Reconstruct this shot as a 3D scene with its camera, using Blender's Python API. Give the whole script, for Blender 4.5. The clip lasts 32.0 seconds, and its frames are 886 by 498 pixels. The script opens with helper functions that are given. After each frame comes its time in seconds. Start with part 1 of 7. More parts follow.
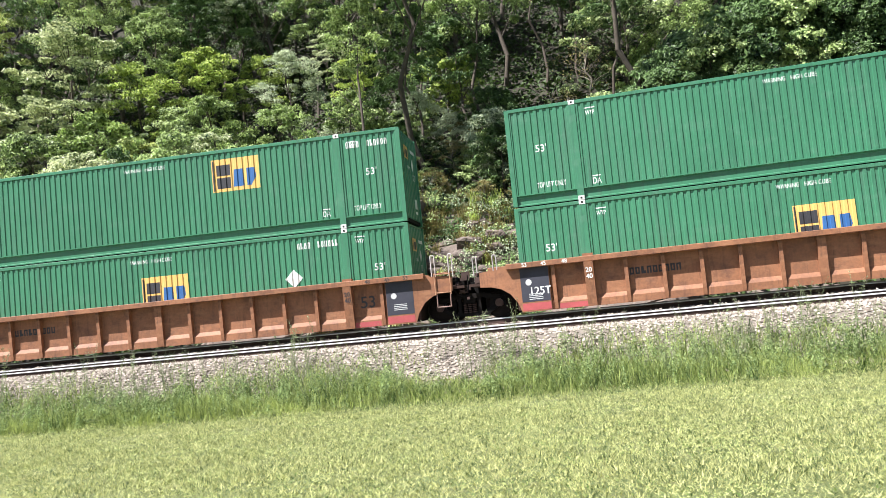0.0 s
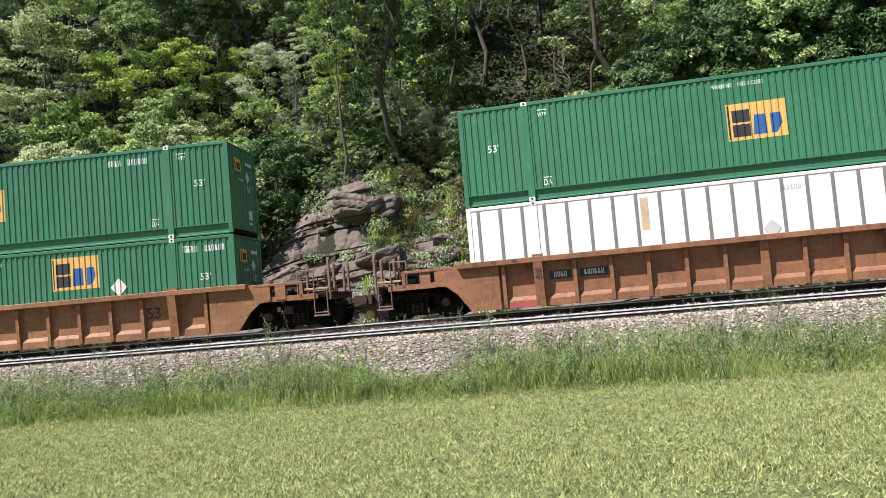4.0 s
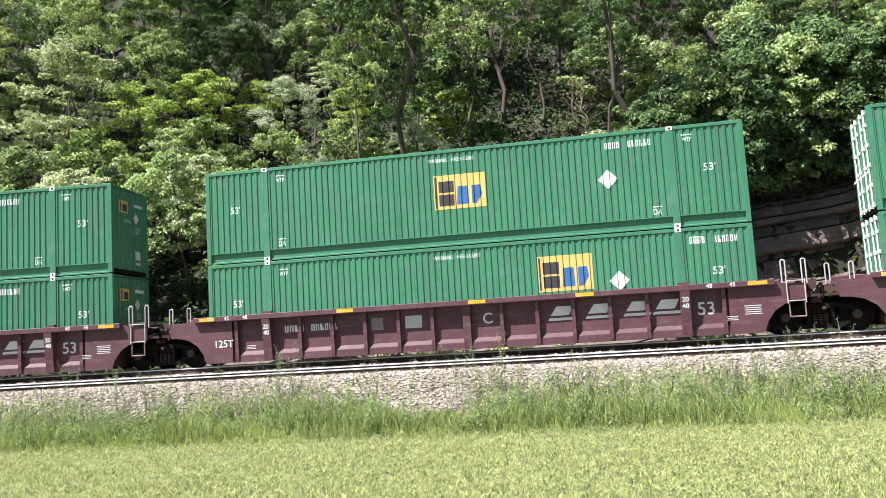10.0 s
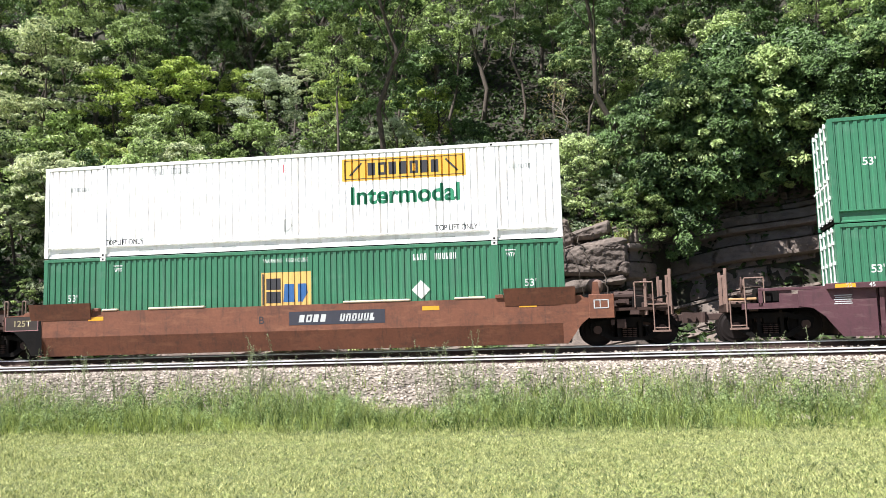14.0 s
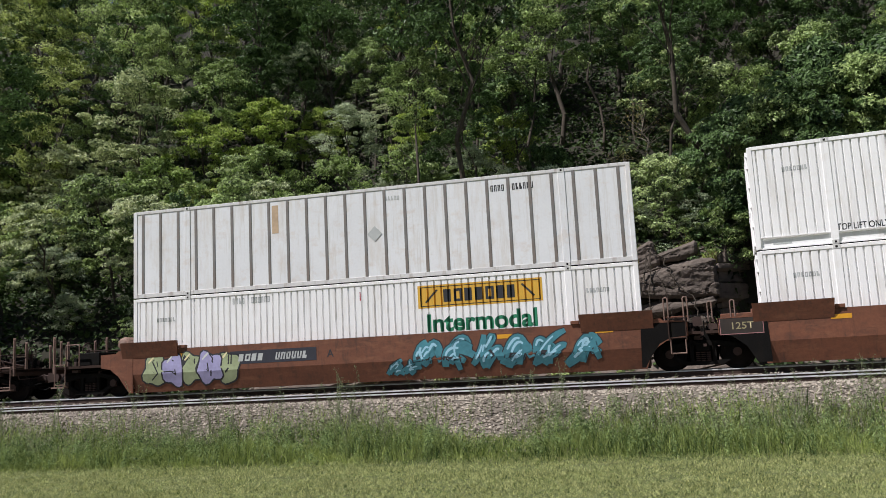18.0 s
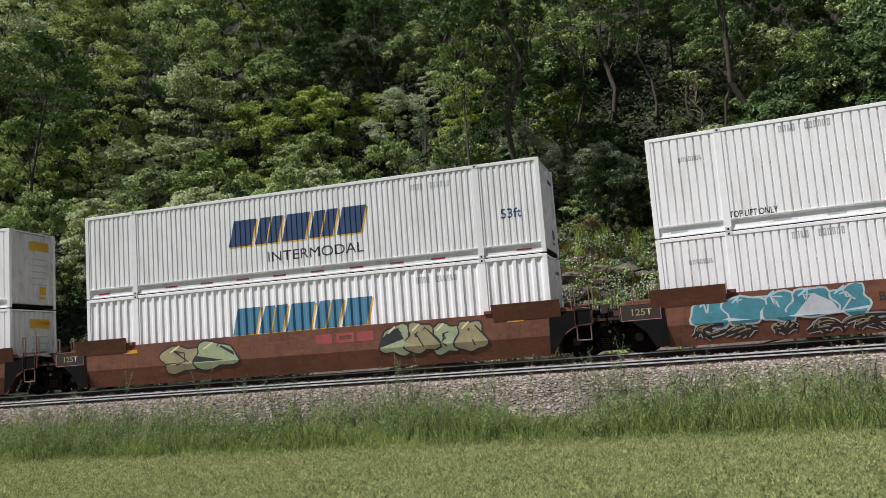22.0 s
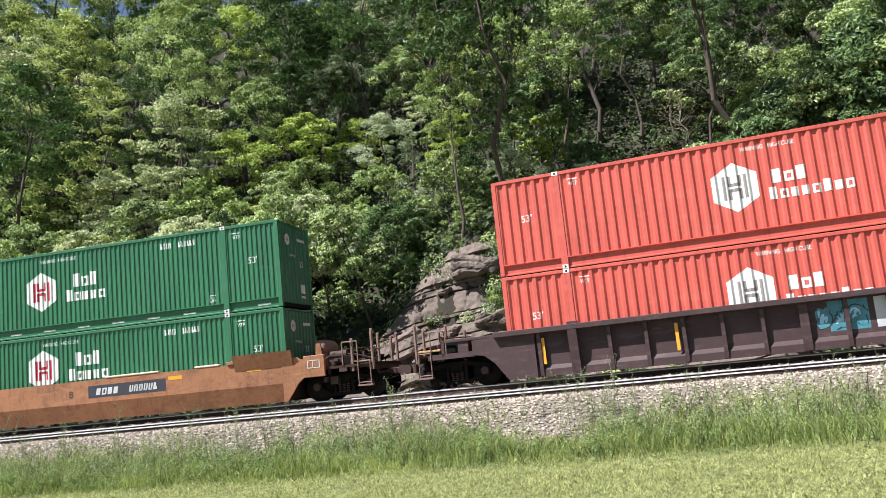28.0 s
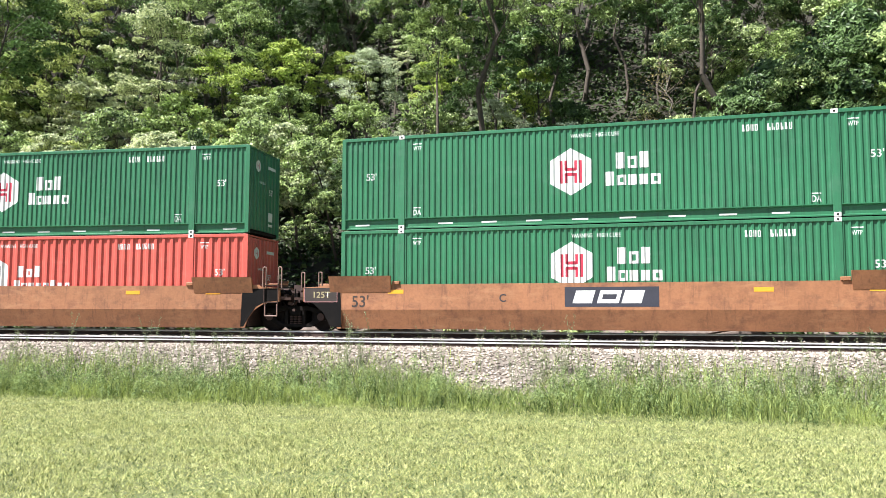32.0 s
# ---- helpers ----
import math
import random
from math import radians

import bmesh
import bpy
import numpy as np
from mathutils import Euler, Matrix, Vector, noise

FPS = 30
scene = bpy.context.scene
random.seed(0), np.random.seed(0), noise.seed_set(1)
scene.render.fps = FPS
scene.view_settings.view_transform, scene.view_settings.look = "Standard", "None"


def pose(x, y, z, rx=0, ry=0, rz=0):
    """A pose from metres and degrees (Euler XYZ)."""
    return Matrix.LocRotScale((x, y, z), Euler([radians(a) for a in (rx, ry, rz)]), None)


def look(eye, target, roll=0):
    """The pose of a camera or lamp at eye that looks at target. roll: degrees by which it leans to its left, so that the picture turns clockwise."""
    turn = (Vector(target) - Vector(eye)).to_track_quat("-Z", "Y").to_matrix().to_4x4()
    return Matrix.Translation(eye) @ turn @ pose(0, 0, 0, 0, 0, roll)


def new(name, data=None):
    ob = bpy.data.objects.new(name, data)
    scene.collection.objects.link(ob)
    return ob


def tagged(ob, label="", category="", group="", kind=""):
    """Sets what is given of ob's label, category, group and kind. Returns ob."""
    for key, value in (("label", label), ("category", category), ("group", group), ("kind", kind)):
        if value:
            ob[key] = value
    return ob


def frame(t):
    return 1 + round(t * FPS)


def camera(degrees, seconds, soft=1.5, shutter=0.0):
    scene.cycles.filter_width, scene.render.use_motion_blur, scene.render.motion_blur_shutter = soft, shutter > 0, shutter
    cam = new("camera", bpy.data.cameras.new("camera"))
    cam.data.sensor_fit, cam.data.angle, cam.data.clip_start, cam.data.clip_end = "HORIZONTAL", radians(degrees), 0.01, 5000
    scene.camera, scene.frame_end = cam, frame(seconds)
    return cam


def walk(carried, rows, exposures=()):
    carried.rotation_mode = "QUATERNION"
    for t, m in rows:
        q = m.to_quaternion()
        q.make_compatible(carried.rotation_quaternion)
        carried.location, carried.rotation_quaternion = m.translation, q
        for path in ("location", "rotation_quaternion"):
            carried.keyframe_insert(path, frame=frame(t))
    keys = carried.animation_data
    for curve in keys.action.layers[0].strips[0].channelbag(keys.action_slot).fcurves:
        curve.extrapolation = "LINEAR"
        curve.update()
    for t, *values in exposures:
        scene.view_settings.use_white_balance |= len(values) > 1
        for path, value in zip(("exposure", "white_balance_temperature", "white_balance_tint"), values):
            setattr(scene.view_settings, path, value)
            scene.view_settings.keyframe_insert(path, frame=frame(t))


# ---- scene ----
# ---------------------------------------------------------------- camera
EYE = (0.0, 0.0, 1.65)
HEAD = [
    (0.0, 13.52, 4.94, 5.44), (0.5, 13.45, 4.66, 5.04), (1.0, 12.66, 4.77, 4.59), (1.5, 12.40, 5.04, 4.97), (2.0, 12.33, 4.81, 4.60),
    (2.5, 12.24, 4.97, 4.49), (3.0, 12.06, 4.84, 5.07), (3.5, 12.10, 4.51, 4.96), (5.5, 9.25, 4.69, 3.04), (6.0, 8.40, 4.00, 2.35),
    (6.5, 8.90, 4.15, 2.50), (7.0, 9.08, 4.67, 2.55), (7.5, 9.07, 4.71, 2.32), (8.0, 8.77, 5.30, 2.84), (8.5, 9.94, 5.82, 3.12),
    (9.0, 10.31, 6.51, 3.37), (9.5, 11.88, 7.09, 3.07), (10.0, 12.66, 7.04, 3.22), (10.5, 12.19, 7.04, 3.35), (11.0, 12.20, 7.05, 3.44),
    (11.5, 12.30, 7.49, 2.50), (12.0, 11.22, 7.52, 1.74), (12.5, 11.17, 6.45, 2.32), (13.0, 10.12, 6.45, 2.48), (13.5, 10.43, 6.53, 1.87),
    (15.5, 12.05, 7.70, 1.71), (16.0, 13.53, 8.05, 2.44), (16.5, 13.89, 8.99, 2.95), (17.0, 16.21, 9.13, 3.44), (17.5, 15.98, 9.38, 3.46),
    (18.0, 16.73, 8.92, 2.67), (18.5, 18.00, 7.89, 2.08), (19.0, 14.13, 6.93, 1.89), (19.5, 14.67, 7.18, 0.75), (20.0, 15.99, 5.90, 0.80),
    (20.5, 19.21, 6.86, 2.08), (21.0, 20.24, 7.27, 3.21), (21.5, 20.40, 7.94, 3.77), (22.0, 20.65, 7.90, 4.00), (22.5, 20.68, 7.65, 4.30),
    (23.0, 20.64, 7.59, 4.17), (23.5, 20.59, 7.65, 4.76), (24.0, 20.54, 7.63, 5.17), (24.5, 20.46, 8.07, 5.04), (25.0, 20.13, 8.05, 5.30),
    (25.5, 20.69, 8.28, 5.38), (26.0, 20.63, 8.83, 5.88), (26.5, 20.93, 9.12, 5.20), (28.5, 19.82, 9.45, 5.35), (29.0, 19.69, 9.16, 4.98),
    (29.5, 20.70, 9.10, 4.37), (30.0, 19.48, 9.39, 3.36), (30.5, 18.86, 8.44, 1.52), (31.0, 18.21, 6.46, -0.11), (31.5, 17.59, 5.53, -1.02),
    (32.0, 17.32, 5.57, -0.42),
]
TINT = 14.0
LIGHTMETER = [(t, stops, 6350.0, TINT) for t, stops in (
    (0.0, 1.42), (2.0, 1.37), (2.9, 0.89), (3.5, 0.85), (5.5, 1.0), (6.0, 1.18), (6.7, 1.34), (8.5, 1.42), (13.5, 1.44), (15.5, 0.17), (17.0, 0.04), (18.5, 0.03), (20.0, 0.18), (22.0, -0.04), (24.0, 0.08), (26.5, 0.10), (28.5, 1.39), (30.0, 1.53), (31.0, 1.59), (32.0, 1.5))]
cam = camera(56.28, 32.0, soft=0.5)
walk(cam, [(t, pose(*EYE, 90 + p, r, y)) for t, y, p, r in HEAD], LIGHTMETER)

# ---------------------------------------------------------------- light
SUN_TO = Vector((-0.50, -0.46, 1.0)).normalized()
world = bpy.data.worlds.new("world")
scene.world = world
world.use_nodes = True
wn = world.node_tree.nodes
sky = wn.new("ShaderNodeTexSky")
sky.sky_type = "NISHITA"
sky.sun_disc = False
sky.sun_elevation = math.asin(SUN_TO.z)
sky.sun_rotation = math.atan2(SUN_TO.x, SUN_TO.y)
world.node_tree.links.new(sky.outputs[0], wn["Background"].inputs[0])
wn["Background"].inputs[1].default_value = 0.048
sun = new("sun", bpy.data.lights.new("sun", "SUN"))
sun.data.energy = 5.0
sun.data.angle = radians(0.5)
sun.data.color = (1.0, 0.975, 0.94)
sun.matrix_world = look((-30, -25, 60), Vector((-30, -25, 60)) - SUN_TO)
scene.view_settings.exposure = 0.0

# ---------------------------------------------------------------- the curve
RAD = 187.0
TRACK_Y = 25.05
CEN_Y = TRACK_Y - RAD
RAIL_Z = 1.585
DATUM = 1.45  # level of the car bodies' zero, below the rail head
CANT = 1.0


def arc(s, off=0.0, z=0.0):
    """A point s metres along the curve, off metres outwards from the train's track."""
    a = s / RAD
    return Vector(((RAD + off) * math.sin(a), CEN_Y + (RAD + off) * math.cos(a), z))


def unit_pose(s):
    p = arc(s, 0, DATUM)
    return pose(p.x, p.y, p.z, CANT, 0, -math.degrees(s / RAD))


# ---------------------------------------------------------------- small tools
MESHES = {}


def mesh_of(name, bm, material, smooth=False):
    me = bpy.data.meshes.new(name)
    bm.normal_update()
    bm.to_mesh(me)
    bm.free()
    for m in material if isinstance(material, (list, tuple)) else [material]:
        me.materials.append(m)
    if smooth:
        me.shade_smooth()
    return me


def part(name, bm, material, parent, label="", at=None):
    me = bm if isinstance(bm, bpy.types.Mesh) else mesh_of(name, bm, material)
    ob = new(name, me)
    if parent:
        ob.parent = parent
    if at is not None:
        ob.matrix_basis = at if isinstance(at, Matrix) else Matrix.Translation(at)
    if label:
        ob["label"] = label
    return ob


def shared(key, make, material, smooth=False):
    """A mesh built once under its key."""
    if key not in MESHES:
        MESHES[key] = mesh_of(str(key[0]), make(), material, smooth)
    return MESHES[key]


def raw(name, verts, faces, material, smooth=False):
    me = bpy.data.meshes.new(name)
    me.from_pydata(verts, [], faces)
    me.materials.append(material)
    if smooth:
        me.shade_smooth()
    return me


def box(bm, x0, x1, y0, y1, z0, z1, bevel=0.0):
    v = [bm.verts.new((x, y, z)) for x in (x0, x1) for y in (y0, y1) for z in (z0, z1)]
    fs = [bm.faces.new([v[i] for i in q]) for q in ((0, 1, 3, 2), (4, 6, 7, 5), (0, 4, 5, 1), (2, 3, 7, 6), (0, 2, 6, 4), (1, 5, 7, 3))]
    if bevel:
        es = {e for f in fs for e in f.edges}
        bmesh.ops.bevel(bm, geom=list(es), offset=bevel, segments=1, affect="EDGES")
    return bm


def B(*a, **k):
    return box(bmesh.new(), *a, **k)


def prism(bm, poly, y0, y1):
    """A plate of outline poly in x and z, from y0 to y1."""
    a = [bm.verts.new((x, y0, z)) for x, z in poly]
    b = [bm.verts.new((x, y1, z)) for x, z in poly]
    n = len(poly)
    bm.faces.new(a)
    bm.faces.new(b[::-1])
    for i in range(n):
        bm.faces.new((a[i], b[i], b[(i + 1) % n], a[(i + 1) % n]))
    bmesh.ops.recalc_face_normals(bm, faces=bm.faces[:])
    return bm


def prism_x(bm, poly, x0, x1):
    """A bar of section poly in y and z, from x0 to x1."""
    a = [bm.verts.new((x0, y, z)) for y, z in poly]
    b = [bm.verts.new((x1, y, z)) for y, z in poly]
    n = len(poly)
    bm.faces.new(a)
    bm.faces.new(b[::-1])
    for i in range(n):
        bm.faces.new((a[i], b[i], b[(i + 1) % n], a[(i + 1) % n]))
    bmesh.ops.recalc_face_normals(bm, faces=bm.faces[:])
    return bm


def rod(bm, p0, p1, r0, r1=None, n=8, caps=True):
    p0, p1 = Vector(p0), Vector(p1)
    r1 = r0 if r1 is None else r1
    d = (p1 - p0).normalized()
    u = d.orthogonal().normalized()
    w = d.cross(u)
    ring = [[bm.verts.new(p + (u * math.cos(2 * math.pi * i / n) + w * math.sin(2 * math.pi * i / n)) * r) for i in range(n)] for p, r in ((p0, r0), (p1, r1))]
    for i in range(n):
        bm.faces.new((ring[0][i], ring[0][(i + 1) % n], ring[1][(i + 1) % n], ring[1][i]))
    if caps:
        bm.faces.new(ring[0][::-1])
        bm.faces.new(ring[1])
    return bm


def tube(bm, pts, r, n=6):
    for a, b in zip(pts, pts[1:]):
        rod(bm, a, b, r, r, n)
    return bm


# ---------------------------------------------------------------- materials
def mat(name, base, rough=0.6, metal=0.0, vary=0.15, scale=1.5, fine=30.0, bump=0.1, stain=None, stain_amt=0.3, stain_scale=(1.2, 1.2, 0.5), rnd=0.0, spec=0.5, drip=None):
    m = bpy.data.materials.new(name)
    m.use_nodes = True
    nt = m.node_tree
    n, l = nt.nodes, nt.links
    bs = n["Principled BSDF"]
    bs.inputs["Roughness"].default_value = rough
    bs.inputs["Metallic"].default_value = metal
    bs.inputs["Specular IOR Level"].default_value = spec
    co = n.new("ShaderNodeTexCoord")
    big = n.new("ShaderNodeTexNoise")
    big.inputs["Scale"].default_value = scale
    big.inputs["Detail"].default_value = 5
    l.new(co.outputs["Object"], big.inputs["Vector"])
    small = n.new("ShaderNodeTexNoise")
    small.inputs["Scale"].default_value = fine
    small.inputs["Detail"].default_value = 3
    l.new(co.outputs["Object"], small.inputs["Vector"])
    dark = tuple(c * (1 - vary) for c in base)
    light = tuple(min(1, c * (1 + vary)) for c in base)
    mix = n.new("ShaderNodeMix")
    mix.data_type = "RGBA"
    mix.inputs[6].default_value = (*dark, 1)
    mix.inputs[7].default_value = (*light, 1)
    add = n.new("ShaderNodeMath")
    add.operation = "MULTIPLY_ADD"
    l.new(small.outputs[0], add.inputs[0])
    add.inputs[1].default_value = 0.5
    l.new(big.outputs[0], add.inputs[2])
    ramp = n.new("ShaderNodeMapRange")
    ramp.inputs[1].default_value = 0.45
    ramp.inputs[2].default_value = 1.05
    l.new(add.outputs[0], ramp.inputs[0])
    fac = ramp.outputs[0]
    if rnd:
        oi = n.new("ShaderNodeObjectInfo")
        a2 = n.new("ShaderNodeMath")
        a2.operation = "MULTIPLY_ADD"
        l.new(oi.outputs["Random"], a2.inputs[0])
        a2.inputs[1].default_value = rnd
        l.new(fac, a2.inputs[2])
        fac = a2.outputs[0]
    l.new(fac, mix.inputs[0])
    out = mix.outputs[2]
    if stain:
        mp = n.new("ShaderNodeMapping")
        mp.inputs["Scale"].default_value = stain_scale
        l.new(co.outputs["Object"], mp.inputs[0])
        st = n.new("ShaderNodeTexNoise")
        st.inputs["Scale"].default_value = 2.2
        st.inputs["Detail"].default_value = 8
        st.inputs["Roughness"].default_value = 0.65
        l.new(mp.outputs[0], st.inputs["Vector"])
        sr = n.new("ShaderNodeMapRange")
        sr.inputs[1].default_value = 0.52
        sr.inputs[2].default_value = 0.75
        sr.inputs[4].default_value = stain_amt
        l.new(st.outputs[0], sr.inputs[0])
        m2 = n.new("ShaderNodeMix")
        m2.data_type = "RGBA"
        l.new(sr.outputs[0], m2.inputs[0])
        l.new(out, m2.inputs[6])
        m2.inputs[7].default_value = (*stain, 1)
        out = m2.outputs[2]
    # rain streaks and scuffs: narrow, upright, broken up
    for k, (tone, amt, grain) in enumerate(drip or ()):
        mp = n.new("ShaderNodeMapping")
        mp.inputs["Location"].default_value = (3.7 * k, 1.3 * k, 9.1 * k)
        mp.inputs["Scale"].default_value = grain
        l.new(co.outputs["Object"], mp.inputs[0])
        st = n.new("ShaderNodeTexNoise")
        st.inputs["Scale"].default_value = 1.0
        st.inputs["Detail"].default_value = 6
        st.inputs["Roughness"].default_value = 0.7
        l.new(mp.outputs[0], st.inputs["Vector"])
        sr = n.new("ShaderNodeMapRange")
        sr.inputs[1].default_value = 0.53
        sr.inputs[2].default_value = 0.68
        sr.inputs[4].default_value = amt
        l.new(st.outputs[0], sr.inputs[0])
        m2 = n.new("ShaderNodeMix")
        m2.data_type = "RGBA"
        l.new(sr.outputs[0], m2.inputs[0])
        l.new(out, m2.inputs[6])
        m2.inputs[7].default_value = (*tone, 1)
        out = m2.outputs[2]
    l.new(out, bs.inputs["Base Color"])
    if bump:
        b = n.new("ShaderNodeBump")
        b.inputs["Strength"].default_value = bump
        b.inputs["Distance"].default_value = 0.02 if bump < 0.9 else 0.12
        l.new(small.outputs[0], b.inputs["Height"])
        l.new(b.outputs[0], bs.inputs["Normal"])
    return m


def leafy(name, dark, light, through_amt=0.35, rough=0.5, rnd=0.25, patch=0.0, size=0.6, gloss=0.3):
    """Foliage: every leaf its own tone, light shining through."""
    m = bpy.data.materials.new(name)
    m.use_nodes = True
    nt = m.node_tree
    n, l = nt.nodes, nt.links
    bs = n["Principled BSDF"]
    bs.inputs["Roughness"].default_value = rough
    bs.inputs["Specular IOR Level"].default_value = gloss
    geo = n.new("ShaderNodeNewGeometry")
    oi = n.new("ShaderNodeObjectInfo")
    a = n.new("ShaderNodeMath")
    a.operation = "MULTIPLY_ADD"
    l.new(oi.outputs["Random"], a.inputs[0])
    a.inputs[1].default_value = rnd
    l.new(geo.outputs["Random Per Island"], a.inputs[2])
    mix = n.new("ShaderNodeMix")
    mix.data_type = "RGBA"
    mix.inputs[6].default_value = (*dark, 1)
    mix.inputs[7].default_value = (*light, 1)
    tone = a.outputs[0]
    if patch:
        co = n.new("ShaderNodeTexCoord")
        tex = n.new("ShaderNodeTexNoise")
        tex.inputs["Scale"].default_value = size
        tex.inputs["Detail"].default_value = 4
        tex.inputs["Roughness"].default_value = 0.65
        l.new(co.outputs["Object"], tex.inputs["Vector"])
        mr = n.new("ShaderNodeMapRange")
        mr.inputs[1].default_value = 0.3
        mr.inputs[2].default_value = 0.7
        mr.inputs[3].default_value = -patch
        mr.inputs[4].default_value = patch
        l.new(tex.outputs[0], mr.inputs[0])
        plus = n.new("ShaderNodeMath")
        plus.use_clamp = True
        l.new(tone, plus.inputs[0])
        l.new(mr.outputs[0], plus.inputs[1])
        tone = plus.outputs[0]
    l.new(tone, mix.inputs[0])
    l.new(mix.outputs[2], bs.inputs["Base Color"])
    tr = n.new("ShaderNodeBsdfTranslucent")
    hs = n.new("ShaderNodeHueSaturation")
    hs.inputs["Value"].default_value = 1.3
    hs.inputs["Saturation"].default_value = 1.1
    l.new(mix.outputs[2], hs.inputs["Color"])
    l.new(hs.outputs[0], tr.inputs["Color"])
    ms = n.new("ShaderNodeMixShader")
    ms.inputs[0].default_value = through_amt
    l.new(bs.outputs[0], ms.inputs[1])
    l.new(tr.outputs[0], ms.inputs[2])
    l.new(ms.outputs[0], n["Material Output"].inputs[0])
    return m


